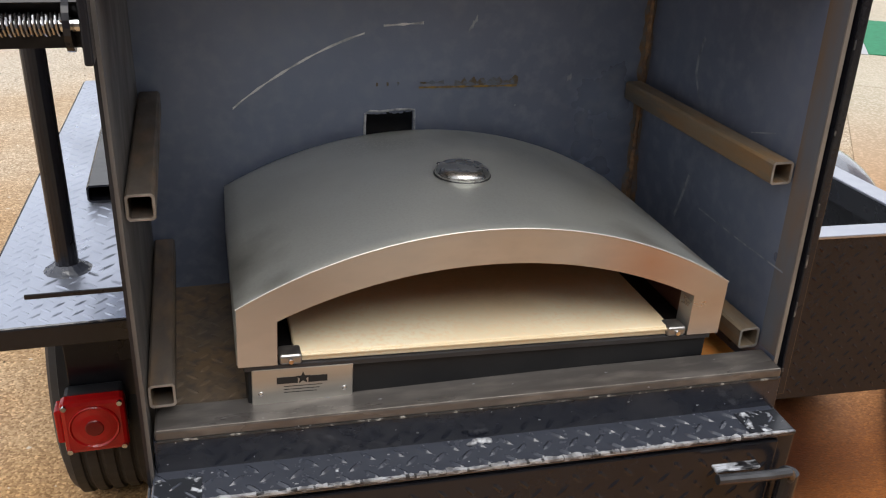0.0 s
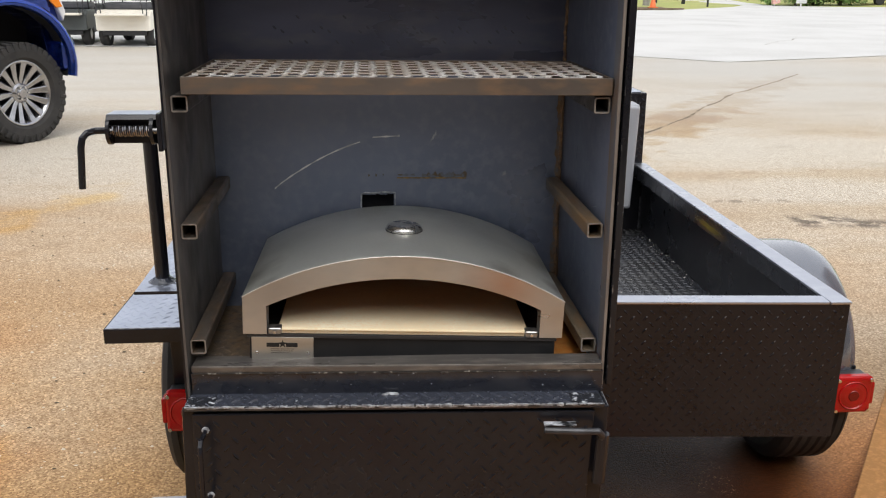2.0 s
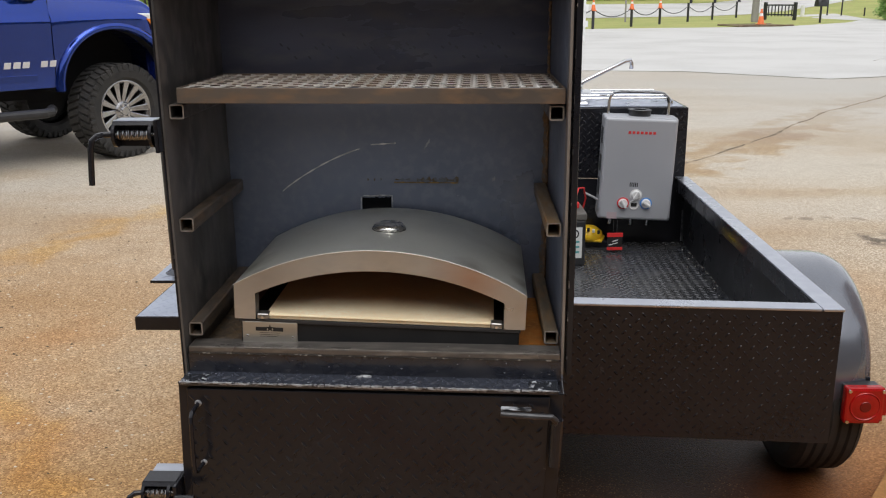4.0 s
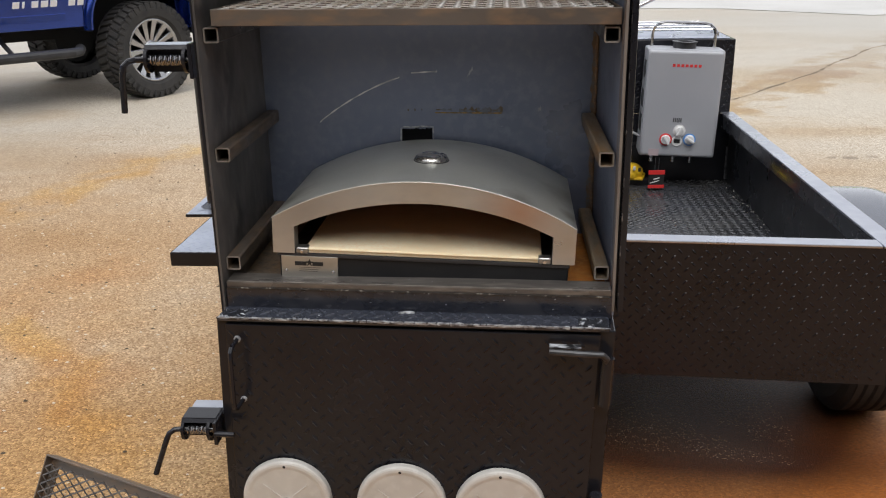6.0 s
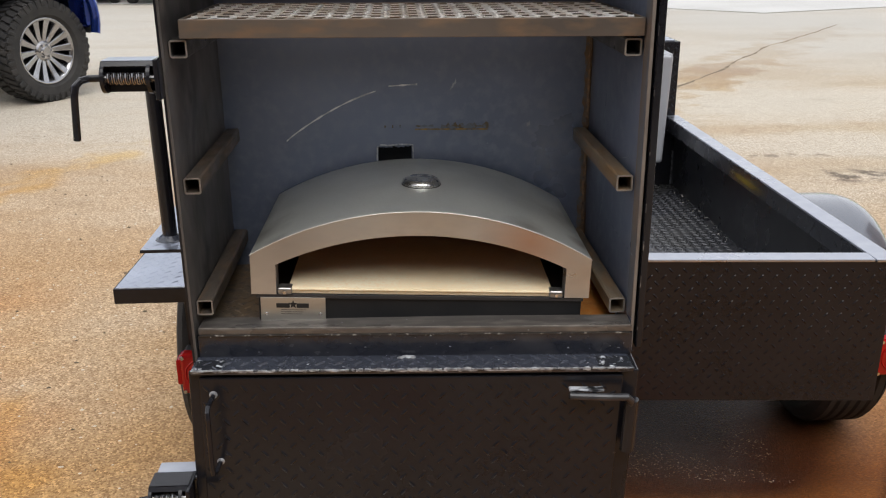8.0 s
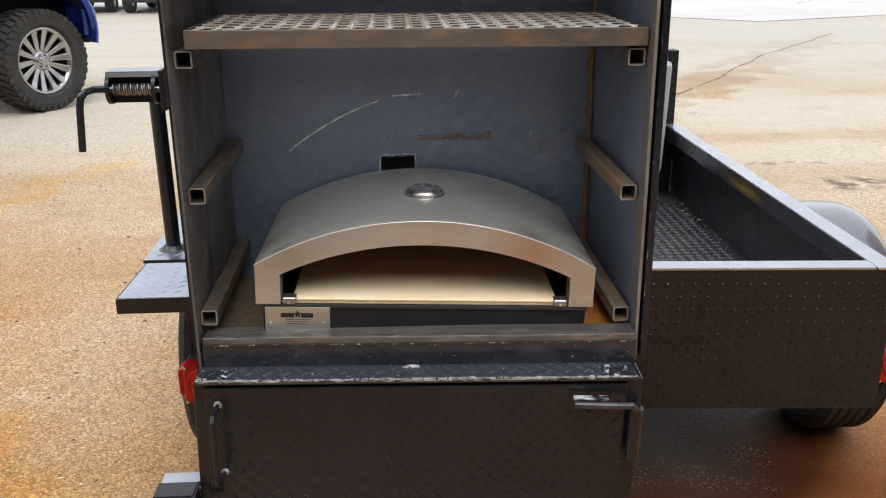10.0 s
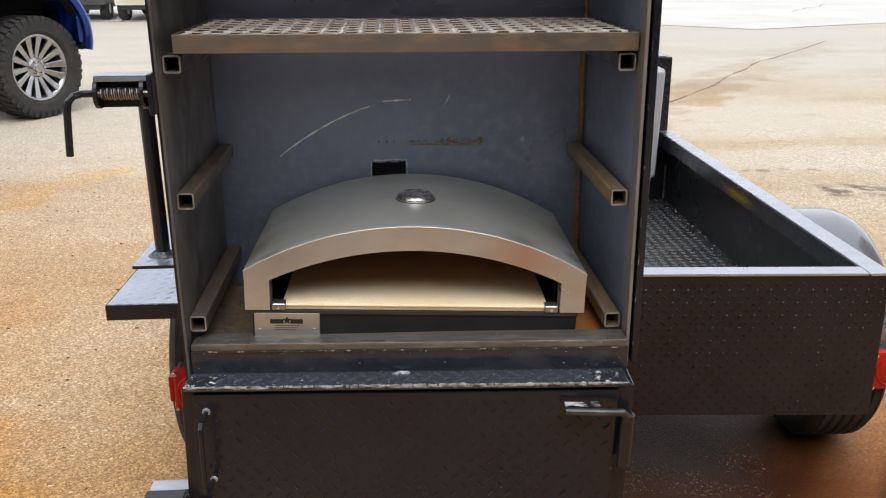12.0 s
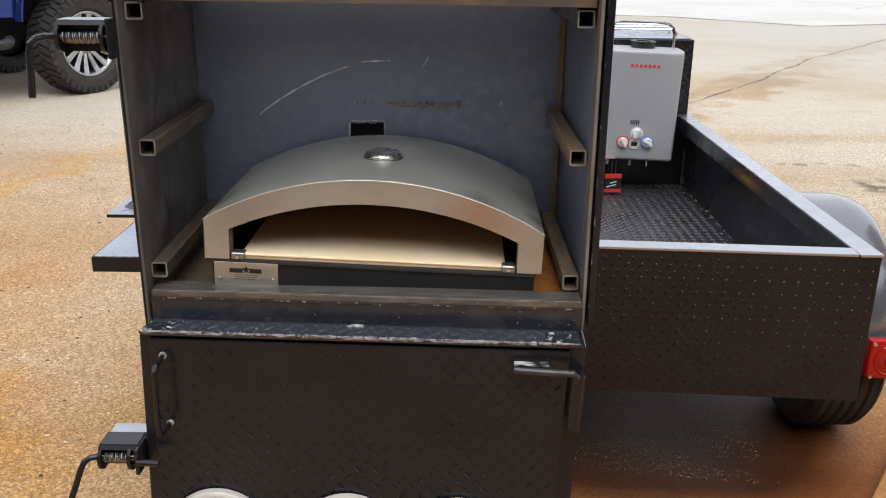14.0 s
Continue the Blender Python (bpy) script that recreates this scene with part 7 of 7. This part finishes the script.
for x in (-0.2, 0.2):
    part("leg", box(x - 0.02, x + 0.02, 0.03, 0.06, 0, 2.6), WHITEPAINT, vs)


# ---- roadside things ----
chain = thing("chain_fence", "low black posts linked by a sagging chain", "fence")
PX = [(5.77, 39.9), (8.0, 43.2), (9.95, 46.3), (12.3, 50.4), (14.6, 54.2), (17.0, 57.8)]
PX = [(2.6, 34.6 + 1.5)] + PX
for x, y in PX:
    part("post", cyl((x, y, rise(y) - 0.05), (x, y, rise(y) + 1.0), 0.065, n=12), DARKSTEEL, chain)
for (x0, y0), (x1, y1) in zip(PX, PX[1:]):
    pts = [(x0 + (x1 - x0) * k / 10, y0 + (y1 - y0) * k / 10, rise(y0) * (1 - k / 10) + rise(y1) * k / 10 + 0.85 - 0.36 * (1 - (k / 5 - 1) ** 2)) for k in range(11)]
    part("chain", sweep(pts, 0.022, 5), DARKSTEEL, chain)


def cone(label, m):
    t = thing("traffic_cone", label, "cone", m, group="orange traffic cones")
    part("cone_body", lathe([(0.17, 0.03), (0.15, 0.05), (0.035, 0.70), (0.0, 0.71)], 20), ORANGE, t, smooth=True)
    part("base", box(-0.2, 0.2, -0.2, 0.2, 0, 0.035, 0.01), ORANGE, t)
    part("white_band", lathe([(0.094, 0.37), (0.072, 0.50)], 20), WHITEPAINT, t)
    return t


for x, y in PX[1:4]:
    cone("orange traffic cone put over a chain post", pose(x, y, rise(y) + 0.78) @ Matrix.Diagonal((0.7, 0.7, 0.72, 1)))
cone("orange traffic cone with a white band on the island", pose(13.9, 42.6, 0.07))
# brick edging round the cone
edge = thing("brick_edging", "low reddish brick edging on the island", "edging", Matrix.Translation((13.9, 41.7, 0)) @ Matrix.Rotation(radians(12), 4, "Z"))
BRK = mat("red_brown_brick", (0.20, 0.14, 0.10), 0.85, second=(0.14, 0.10, 0.08), scale=5, random_tint=0.2)
me_brick = None
for i in range(13):
    for k, y in enumerate((0.0, 2.0)):
        if me_brick is None:
            ob = link("brick", box(0.004, 0.206, 0, 0.10, 0, 0.075, 0.006), BRK, edge)
            me_brick = ob.data
        else:
            ob = new("brick", me_brick)
            ob.parent = edge
        ob.matrix_local = Matrix.Translation((-1.37 + i * 0.21, y, 0))
part("soil", box(-1.36, 1.36, 0.1, 2.0, 0, 0.05, 0.02), mat("bare_soil", (0.16, 0.11, 0.07), 0.95, second=(0.2, 0.18, 0.07), scale=2), edge)

pole = thing("utility_pole", "tall pale steel lamp pole", "pole")
part("pole_shaft", cyl((15.4, 48.6, 0), (15.6, 48.6, 11.0), 0.135, 0.11, 20), mat("galvanised_pole", (0.42, 0.44, 0.44), 0.5, metal=0.4, second=(0.34, 0.36, 0.36), scale=2), pole)
part("pole_sleeve", cyl((15.4, 48.6, 0), (15.42, 48.6, 1.3), 0.19, 0.18, 20), WOODPOLE, pole)
lampp = thing("street_lamp", "thin grey street lamp beyond the road", "lamp")
part("lamp_shaft", cyl((21.0, 66.5, rise(66.5, 21)), (21.5, 66.5, 8.5), 0.09, 0.06, 12), WHITEPAINT, lampp)
part("lamp_head", box(21.1, 21.6, 66.2, 66.8, 6.0, 6.15, 0.03), WHITEPAINT, lampp)
tp = thing("telephone_pole", "far wooden telephone pole with a crossarm", "pole")
part("shaft", cyl((42, 92, rise(92, 42)), (42, 92, 8.4), 0.15, 0.11, 10), WOODPOLE, tp)
part("crossarm", box(41.0, 43.0, 91.9, 92.1, 7.9, 8.1, 0.02), WOODPOLE, tp)

gate = thing("gate_section", "short black picket gate at the island", "gate", pose(18.0, 52.6, 0, 0, 0, -55))
for x in (-1.0, 1.0):
    part("gate_post", box(x - 0.08, x + 0.08, -0.08, 0.08, 0, 0.98, 0.01), DARKSTEEL, gate)
for z in (0.25, 0.78):
    part("gate_rail", box(-1.0, 1.0, -0.03, 0.03, z, z + 0.08), DARKSTEEL, gate)
for i in range(8):
    part("picket", box(-0.8 + i * 0.225, -0.75 + i * 0.225, -0.02, 0.02, 0.2, 0.86), DARKSTEEL, gate)
mb = thing("mailbox", "black mailbox on a post", "mailbox", pose(18.2, 46.9, 0, 0, 0, 10))
part("mail_post", cyl((0, 0, 0), (0, 0, 0.85), 0.055, n=12), DARKSTEEL, mb)
part("mail_body", prism([(-0.20, 0)] + arch_pts(0, 0.16, 0.20, 180, 0, 10) + [(0.20, 0)], 0.55, Matrix.Translation((0.28, 0, 0.80)) @ Matrix.Rotation(radians(90), 4, "Z")), DARKSTEEL, mb)
part("mail_flag", box(-0.1, 0.1, -0.22, -0.2, 1.02, 1.14), DARKSTEEL, mb)
for i, (x, y, h, w) in enumerate(((21.0, 57.5, 0.70, 0.12), (22.9, 58.5, 0.95, 0.045), (23.4, 57.5, 1.05, 0.045), (24.6, 57.0, 0.5, 0.045))):
    mk = thing("marker_post", "pale short marker post in the grass" if i == 0 else "thin dark marker post in the grass", "post", group="marker posts")
    part("post", cyl((x, y, rise(y, x)), (x, y, rise(y, x) + h), w, n=10), WHITEPAINT if i == 0 else DARKSTEEL, mk)

bill = thing("billboard", "wide billboard with a white panel and a row of car pictures", "billboard", Matrix.Translation((20.2, 75.5, rise(75.5, 20.2))) @ Matrix.Rotation(radians(-8), 4, "Z"))
part("panel", box(-2.75, 2.75, 0, 0.15, 1.45, 3.45, 0.02), WHITEPAINT, bill)
part("catwalk", box(-2.5, 2.3, -0.6, 0.0, 1.25, 1.33, 0.02), WHITEPAINT, bill)
for x in (-1.9, 0.0, 1.9):
    part("leg", cyl((x, 0.2, -0.3), (x, 0.2, 1.5), 0.12, n=10), DARKSTEEL, bill)
PIC = [(("print_silver", (0.42, 0.42, 0.45)), (0.30, 0.24, 0.22)), (("print_red", (0.62, 0.10, 0.08)), (0.50, 0.42, 0.20)), (("print_dark", (0.13, 0.14, 0.18)), (0.42, 0.44, 0.48)), (("print_blue", (0.07, 0.13, 0.50)), (0.45, 0.46, 0.44)), (("print_brown", (0.35, 0.16, 0.12)), (0.30, 0.30, 0.33))]
for i, ((ink, tint), back) in enumerate(PIC):
    x = -2.65 + i * 1.07
    part("picture", box(x, x + 1.05, -0.012, 0, 1.95, 3.02), mat("print_ground_%s" % "abcde"[i], back, 0.6, second=tuple(c * 0.6 for c in back), scale=2.5), bill)
    part("picture_road", box(x, x + 1.05, -0.016, -0.012, 1.95, 2.22), mat("print_road_%s" % "abcde"[i], (0.16, 0.16, 0.17), 0.6), bill)
    car_m = Matrix.Translation((x + 0.5, -0.028, 2.15))
    part("picture_car", prism([(-0.44, 0), (-0.46, 0.22), (-0.24, 0.30), (-0.10, 0.52), (0.22, 0.52), (0.34, 0.30), (0.47, 0.24), (0.47, 0)], 0.01, car_m), mat(ink, tint, 0.5, second=tuple(c * 0.7 for c in tint), scale=4), bill)
    part("picture_glass", prism([(-0.15, 0.31), (-0.06, 0.48), (0.19, 0.48), (0.27, 0.31)], 0.01, Matrix.Translation((x + 0.5, -0.033, 2.15))), INK, bill)
    for wx in (-0.27, 0.28):
        part("picture_tyre", cyl((x + 0.5 + wx, -0.036, 2.15), (x + 0.5 + wx, -0.026, 2.15), 0.12, n=14), INK, bill)
part("print_bar", box(-0.7, 0.8, -0.012, 0, 3.15, 3.28), INK, bill)
part("print_bar", box(-0.3, 0.4, -0.012, 0, 1.75, 1.85), INK, bill)

lucky = thing("block_sign", "stack of pink and teal blocks with white letters", "sign", pose(22.55, 48.4, 0) @ Matrix.Diagonal((0.8, 0.8, 0.95, 1)))
TEAL, CORAL = mat("teal_paint", (0.28, 0.58, 0.56), 0.5), mat("coral_paint", (0.74, 0.42, 0.36), 0.5)
part("mast", cyl((0, 0.1, 0), (0, 0.1, 2.9), 0.05, n=10), WHITEPAINT, lucky)
for i, ch in enumerate("YKCUL"):
    z = 0.36 + i * 0.50
    a = (-8, 6, -5, 9, -6)[i]
    blk = part("block", box(-0.26, 0.26, -0.14, 0.14, -0.22, 0.22, 0.03, None, 2, Matrix.Translation((0.03 * (-1) ** i, 0, z)) @ Matrix.Rotation(radians(a), 4, "Y")), CORAL if i % 2 == 0 else TEAL, lucky)
    cu = bpy.data.curves.new("letter", "FONT")
    cu.body, cu.size, cu.extrude, cu.align_x, cu.align_y = ch, 0.42, 0.01, "CENTER", "CENTER"
    tx = new("letter", cu)
    dg = bpy.context.evaluated_depsgraph_get()
    me = bpy.data.meshes.new_from_object(tx.evaluated_get(dg))
    bpy.data.objects.remove(tx)
    lo = new("letter", me)
    me.materials.clear()
    me.materials.append(WHITEPAINT)
    lo.parent = blk
    lo.matrix_local = Matrix.Translation((0.03 * (-1) ** i, -0.152, z)) @ Matrix.Rotation(radians(90), 4, "X") @ Matrix.Rotation(radians(-a), 4, "Z")
    part("star", prism([((0.13 if q % 2 == 0 else 0.055) * math.sin(q * math.pi / 5), (0.13 if q % 2 == 0 else 0.055) * math.cos(q * math.pi / 5)) for q in range(10)], 0.03, Matrix.Translation((0.42 * (-1) ** i, 0, z + 0.1))), CORAL if i % 2 else WHITEPAINT, lucky)
fig = thing("yard_sign", "pale small sign panels beside the bushes", "sign", pose(24.0, 48.3, 0))
for z, x in ((0.15, 0.0), (0.55, 0.12), (0.9, -0.04)):
    part("panel", box(x - 0.3, x + 0.3, 0, 0.03, z, z + 0.25, 0.02), LIGHTPLASTIC, fig)
part("stake", box(-0.03, 0.03, 0.03, 0.06, 0, 1.1), WHITEPAINT, fig)
ysn = thing("road_sign", "grey backed road sign on a thin post", "sign", pose(8.9, 50.5, 0))
part("post", cyl((0, 0, 0), (0, 0, 2.9), 0.05, n=8), WOODPOLE, ysn)
part("plate", box(-0.2, 0.2, -0.05, -0.02, 2.1, 2.95, 0.01), mat("sign_back", (0.4, 0.45, 0.48), 0.4, metal=0.5), ysn)
ys2 = thing("road_sign", "small pale sign beyond the road", "sign", pose(24.6, 76.0, rise(76, 24.6)))
part("post", cyl((0, 0, 0), (0, 0, 0.5), 0.04, n=8), WOODPOLE, ys2)
part("plate", box(-0.45, 0.45, -0.05, -0.02, 0.25, 0.85, 0.01), mat("cream_sign", (0.6, 0.52, 0.45), 0.6), ys2)
shed = thing("shed", "low white building far across the road", "building", pose(6.5, 92, rise(92)))
part("wall", box(-5, 5, 0, 6, 0, 2.2), WHITEPAINT, shed)
part("roof", prism([(-5.6, 2.2), (0, 3.0), (5.6, 2.2), (5.6, 2.05), (-5.6, 2.05)], 6.6, Matrix.Translation((0, -0.3, 0))), mat("green_grey_roof", (0.16, 0.22, 0.24), 0.5), shed)
for x in (-3.5, -0.5, 2.5):
    part("window", box(x, x + 1.2, -0.03, 0.0, 0.8, 1.7), GLASS, shed)
car = thing("red_car", "bright red car parked by the bushes", "car", pose(31.6, 51.6, 0, 0, 0, 8))
part("body", prism([(-2.1, 0.35), (-2.15, 0.75), (-1.4, 0.9), (-0.9, 1.38), (0.6, 1.40), (1.2, 0.95), (2.05, 0.82), (2.15, 0.4)], 1.7, None, None, 0.06), mat("red_car_paint", (0.5, 0.02, 0.03), 0.25, coat=1.0), car)
part("side_glass", box(-0.95, 0.75, -0.01, 0.02, 0.95, 1.28, 0.005), GLASS, car)
for x in (-1.35, 1.3):
    part("wheel", cyl((x, -0.02, 0.32), (x, 0.2, 0.32), 0.32, n=24), RUBBER, car)


# ---- trees ----
def leafy(m, much=0.5):
    """Lets light through a leaf material."""
    N, L = m.node_tree.nodes, m.node_tree.links
    b, out = N["Principled BSDF"], N["Material Output"]
    tr, mx = N.new("ShaderNodeBsdfTranslucent"), N.new("ShaderNodeMixShader")
    L.new(b.inputs["Base Color"].links[0].from_socket, tr.inputs["Color"])
    mx.inputs[0].default_value = much
    L.new(b.outputs[0], mx.inputs[1])
    L.new(tr.outputs[0], mx.inputs[2])
    L.new(mx.outputs[0], out.inputs["Surface"])


for m in (LEAF_A, LEAF_B, LEAF_C):
    leafy(m)


def leaf_mesh(name, n, place, size, material, seed):
    """A crown of many small bent leaf sprays; place(r) gives a point and an outward direction."""
    r = random.Random(seed)
    verts, faces = [], []
    for _ in range(n):
        p, d = place(r)
        s = size * r.uniform(0.6, 1.4)
        nrm = (Vector(d) * 1.1 + Vector((r.uniform(-0.8, 0.8), r.uniform(-0.8, 0.8), r.uniform(-0.3, 1.1)))).normalized()
        u = nrm.orthogonal().normalized()
        u.rotate(Matrix.Rotation(r.uniform(0, 6.28), 3, nrm))
        v = nrm.cross(u)
        k = len(verts)
        p = Vector(p)
        verts += [p - u * s, p + v * s * 0.55 + nrm * s * 0.12, p + u * s, p - v * s * 0.55 - nrm * s * 0.1]
        faces += [(k, k + 1, k + 3), (k + 1, k + 2, k + 3)]
    me = bpy.data.meshes.new(name)
    me.from_pydata(verts, [], faces)
    me.materials.append(material)
    return me


def broad_tree(label, h, w, seed, material, n=14000, size=0.15):
    r = random.Random(seed)
    t = thing("tree", label, "tree", group="roadside woods")
    b = cyl((0, 0, -0.3), (0, 0, h * 0.62), 0.03 * h, 0.012 * h, 9)
    lobes = []
    for i in range(17):
        a = r.uniform(0, 6.28)
        z = h * r.uniform(0.06, 0.84)
        d = w * r.uniform(0.25, 0.62) * (1.15 - 0.7 * abs(z / h - 0.5))
        c = Vector((d * math.cos(a), d * math.sin(a), z))
        lobes.append((c, w * r.uniform(0.30, 0.5)))
        cyl((0, 0, z * 0.55), c, 0.010 * h, 0.004 * h, 6, b)
    lobes.append((Vector((0, 0, h * 0.86)), w * 0.38))
    lobes.append((Vector((0, 0, h * 0.6)), w * 0.55))
    part("trunk", b, DARKBARK, t)
    def place(q):
        c, rad = q.choice(lobes)
        d = Vector((q.gauss(0, 1), q.gauss(0, 1), q.gauss(0, 0.85))).normalized()
        return c + d * rad * q.uniform(0.72, 1.05), d
    cr = new("crown", leaf_mesh("crown", n, place, size, material, seed + 1))
    cr.parent = t
    return t


def conifer(label, h, w, seed, n=2600, size=0.11):
    r = random.Random(seed)
    t = thing("conifer", label, "tree", group="conifers by the lot")
    b = cyl((0, 0, -0.1), (0, 0, h * 0.95), 0.03 * h, 0.005 * h, 8)
    tips = []
    for i in range(60):
        z = h * (0.04 + 0.92 * i / 60)
        a = i * 2.4 + r.uniform(-0.4, 0.4)
        L = w * (1 - (z / h) ** 1.3) * r.uniform(0.65, 1.1) + 0.08
        tips.append((Vector((0, 0, z)), Vector((L * math.cos(a), L * math.sin(a), z + L * r.uniform(0.15, 0.55)))))
        cyl((0, 0, z), tips[-1][1], 0.012, 0.004, 4, b)
    part("trunk", b, DARKBARK, t)
    def place(q):
        p0, p1 = q.choice(tips)
        k = q.uniform(0.25, 1.05)
        d = (p1 - p0).normalized()
        return p0.lerp(p1, k) + Vector((q.gauss(0, 0.09), q.gauss(0, 0.09), q.gauss(0, 0.09))) * w, d + Vector((0, 0, 0.6))
    cr = new("crown", leaf_mesh("crown", n, place, size, LEAF_C, seed + 1))
    cr.parent = t
    return t


KINDS = [broad_tree("tall leafy green tree in the far woods", 11.5, 4.2, 11, LEAF_A), broad_tree("broad leafy green tree in the far woods", 10, 4.8, 12, LEAF_A),
         broad_tree("light green leafy tree in the far woods", 9.5, 4.4, 13, LEAF_B), broad_tree("slim leafy green tree in the far woods", 12.5, 3.6, 14, LEAF_A),
         broad_tree("low pale green shrub at the edge of the woods", 3.2, 2.4, 15, LEAF_B, 2200, 0.13)]
first = [True] * 5
rt = random.Random(21)


def plant(k, x, y, s):
    m = Matrix.Translation((x, y, rise(y, x) - 0.2)) @ Matrix.Rotation(rt.uniform(0, 6.28), 4, "Z") @ Matrix.Diagonal((s, s, s * rt.uniform(0.9, 1.1), 1))
    if first[k]:
        first[k] = False
        KINDS[k].matrix_world = m
    else:
        o = copy_thing(KINDS[k], Matrix.Identity(4))
        o.matrix_world = m


# the wood line across the road, lower towards the far bend
for row in range(3):
    x = -78.0
    while x < 150:
        y = 90 + row * 9 + rt.uniform(-3, 3) + max(0, x - 20) * 0.95
        tall = 1.12 if x < 26 else max(0.56, 1.12 - (x - 26) * 0.05)
        plant(rt.choice((0, 0, 1, 1, 2, 3)), x, y, tall * rt.uniform(0.85, 1.15) * (1 + 0.06 * row))
        x += rt.uniform(3.4, 5.6) * (1.0 if x < 62 else 1.6)
for i in range(64):
    x = -60 + i * 1.75 + rt.uniform(-1, 1)
    plant(4, x, 86.5 + rt.uniform(-1.5, 1.5) + max(0, x - 20) * 0.92, rt.uniform(0.6, 1.3))
# nearer trees behind the carts
for x, y, k, s in ((-24, 52, 1, 0.9), (-18.5, 50, 0, 0.95), (-13.5, 52, 3, 0.85), (-10, 47, 2, 0.80), (-6.2, 50, 2, 0.85), (-1.5, 54, 1, 0.9), (-30, 54, 0, 1.0), (3, 60, 0, 0.9)):
    plant(k, x, y, s)
CON = [conifer("dark green cedar at the edge of the lot", 4.1, 1.9, 31, 7000, 0.12), conifer("bushy young cedar at the edge of the lot", 2.5, 1.5, 32, 4500, 0.11)]
CON[0].matrix_world = Matrix.Translation((27.3, 50.4, 0))
CON[1].matrix_world = Matrix.Translation((24.2, 49.4, 0))
for x, y, k, s in ((28.3, 51.2, 0, 0.70), (25.2, 50.2, 1, 1.05), (26.2, 51.4, 1, 1.15), (23.2, 50.4, 1, 0.6), (34.5, 56.0, 0, 0.95), (36.0, 57.0, 0, 0.8)):
    o = copy_thing(CON[k], Matrix.Identity(4))
    o.matrix_world = Matrix.Translation((x, y, 0)) @ Matrix.Rotation(x, 4, "Z") @ Matrix.Diagonal((s, s, s, 1))

# far wooded hill
hb = bmesh.new()
rows = []
for j in range(14):
    y = 420 + j * 40
    row = []
    for i in range(61):
        x = -700 + i * 28
        z = 3 + (46 + 14 * min(1.0, max(0.0, (x - 60) / 120))) * math.exp(-((y - 700) / 190) ** 2) * (0.55 + 0.30 * math.sin(x * 0.006 + 1.0) + 0.15 * math.sin(x * 0.017)) + rt.uniform(-1.2, 1.2)
        row.append(hb.verts.new((x, y, z if j else 2)))
    rows.append(row)
for A, B in zip(rows, rows[1:]):
    for i in range(60):
        hb.faces.new((A[i], A[i + 1], B[i + 1], B[i]))
tagged(link("backdrop_hill", hb, HILL, smooth=True), "low wooded hill on the horizon", "hill", kind="structure")

# the lot and all that stands on it, set to the level of the trailer's wheels
ON_TRAILER = {"utility_trailer", "oven_cabinet", "pizza_oven", "shelf_rack", "water_heater", "sink_unit", "battery", "air_tool", "hang_tag", "bed_debris", "paint_flake"}
for ob in scene.objects:
    if ob.type in {"MESH", "EMPTY"} and ob.parent is None and (ob == spare or ob.name.split(".")[0] not in ON_TRAILER):
        ob.matrix_basis = SITE @ ob.matrix_basis
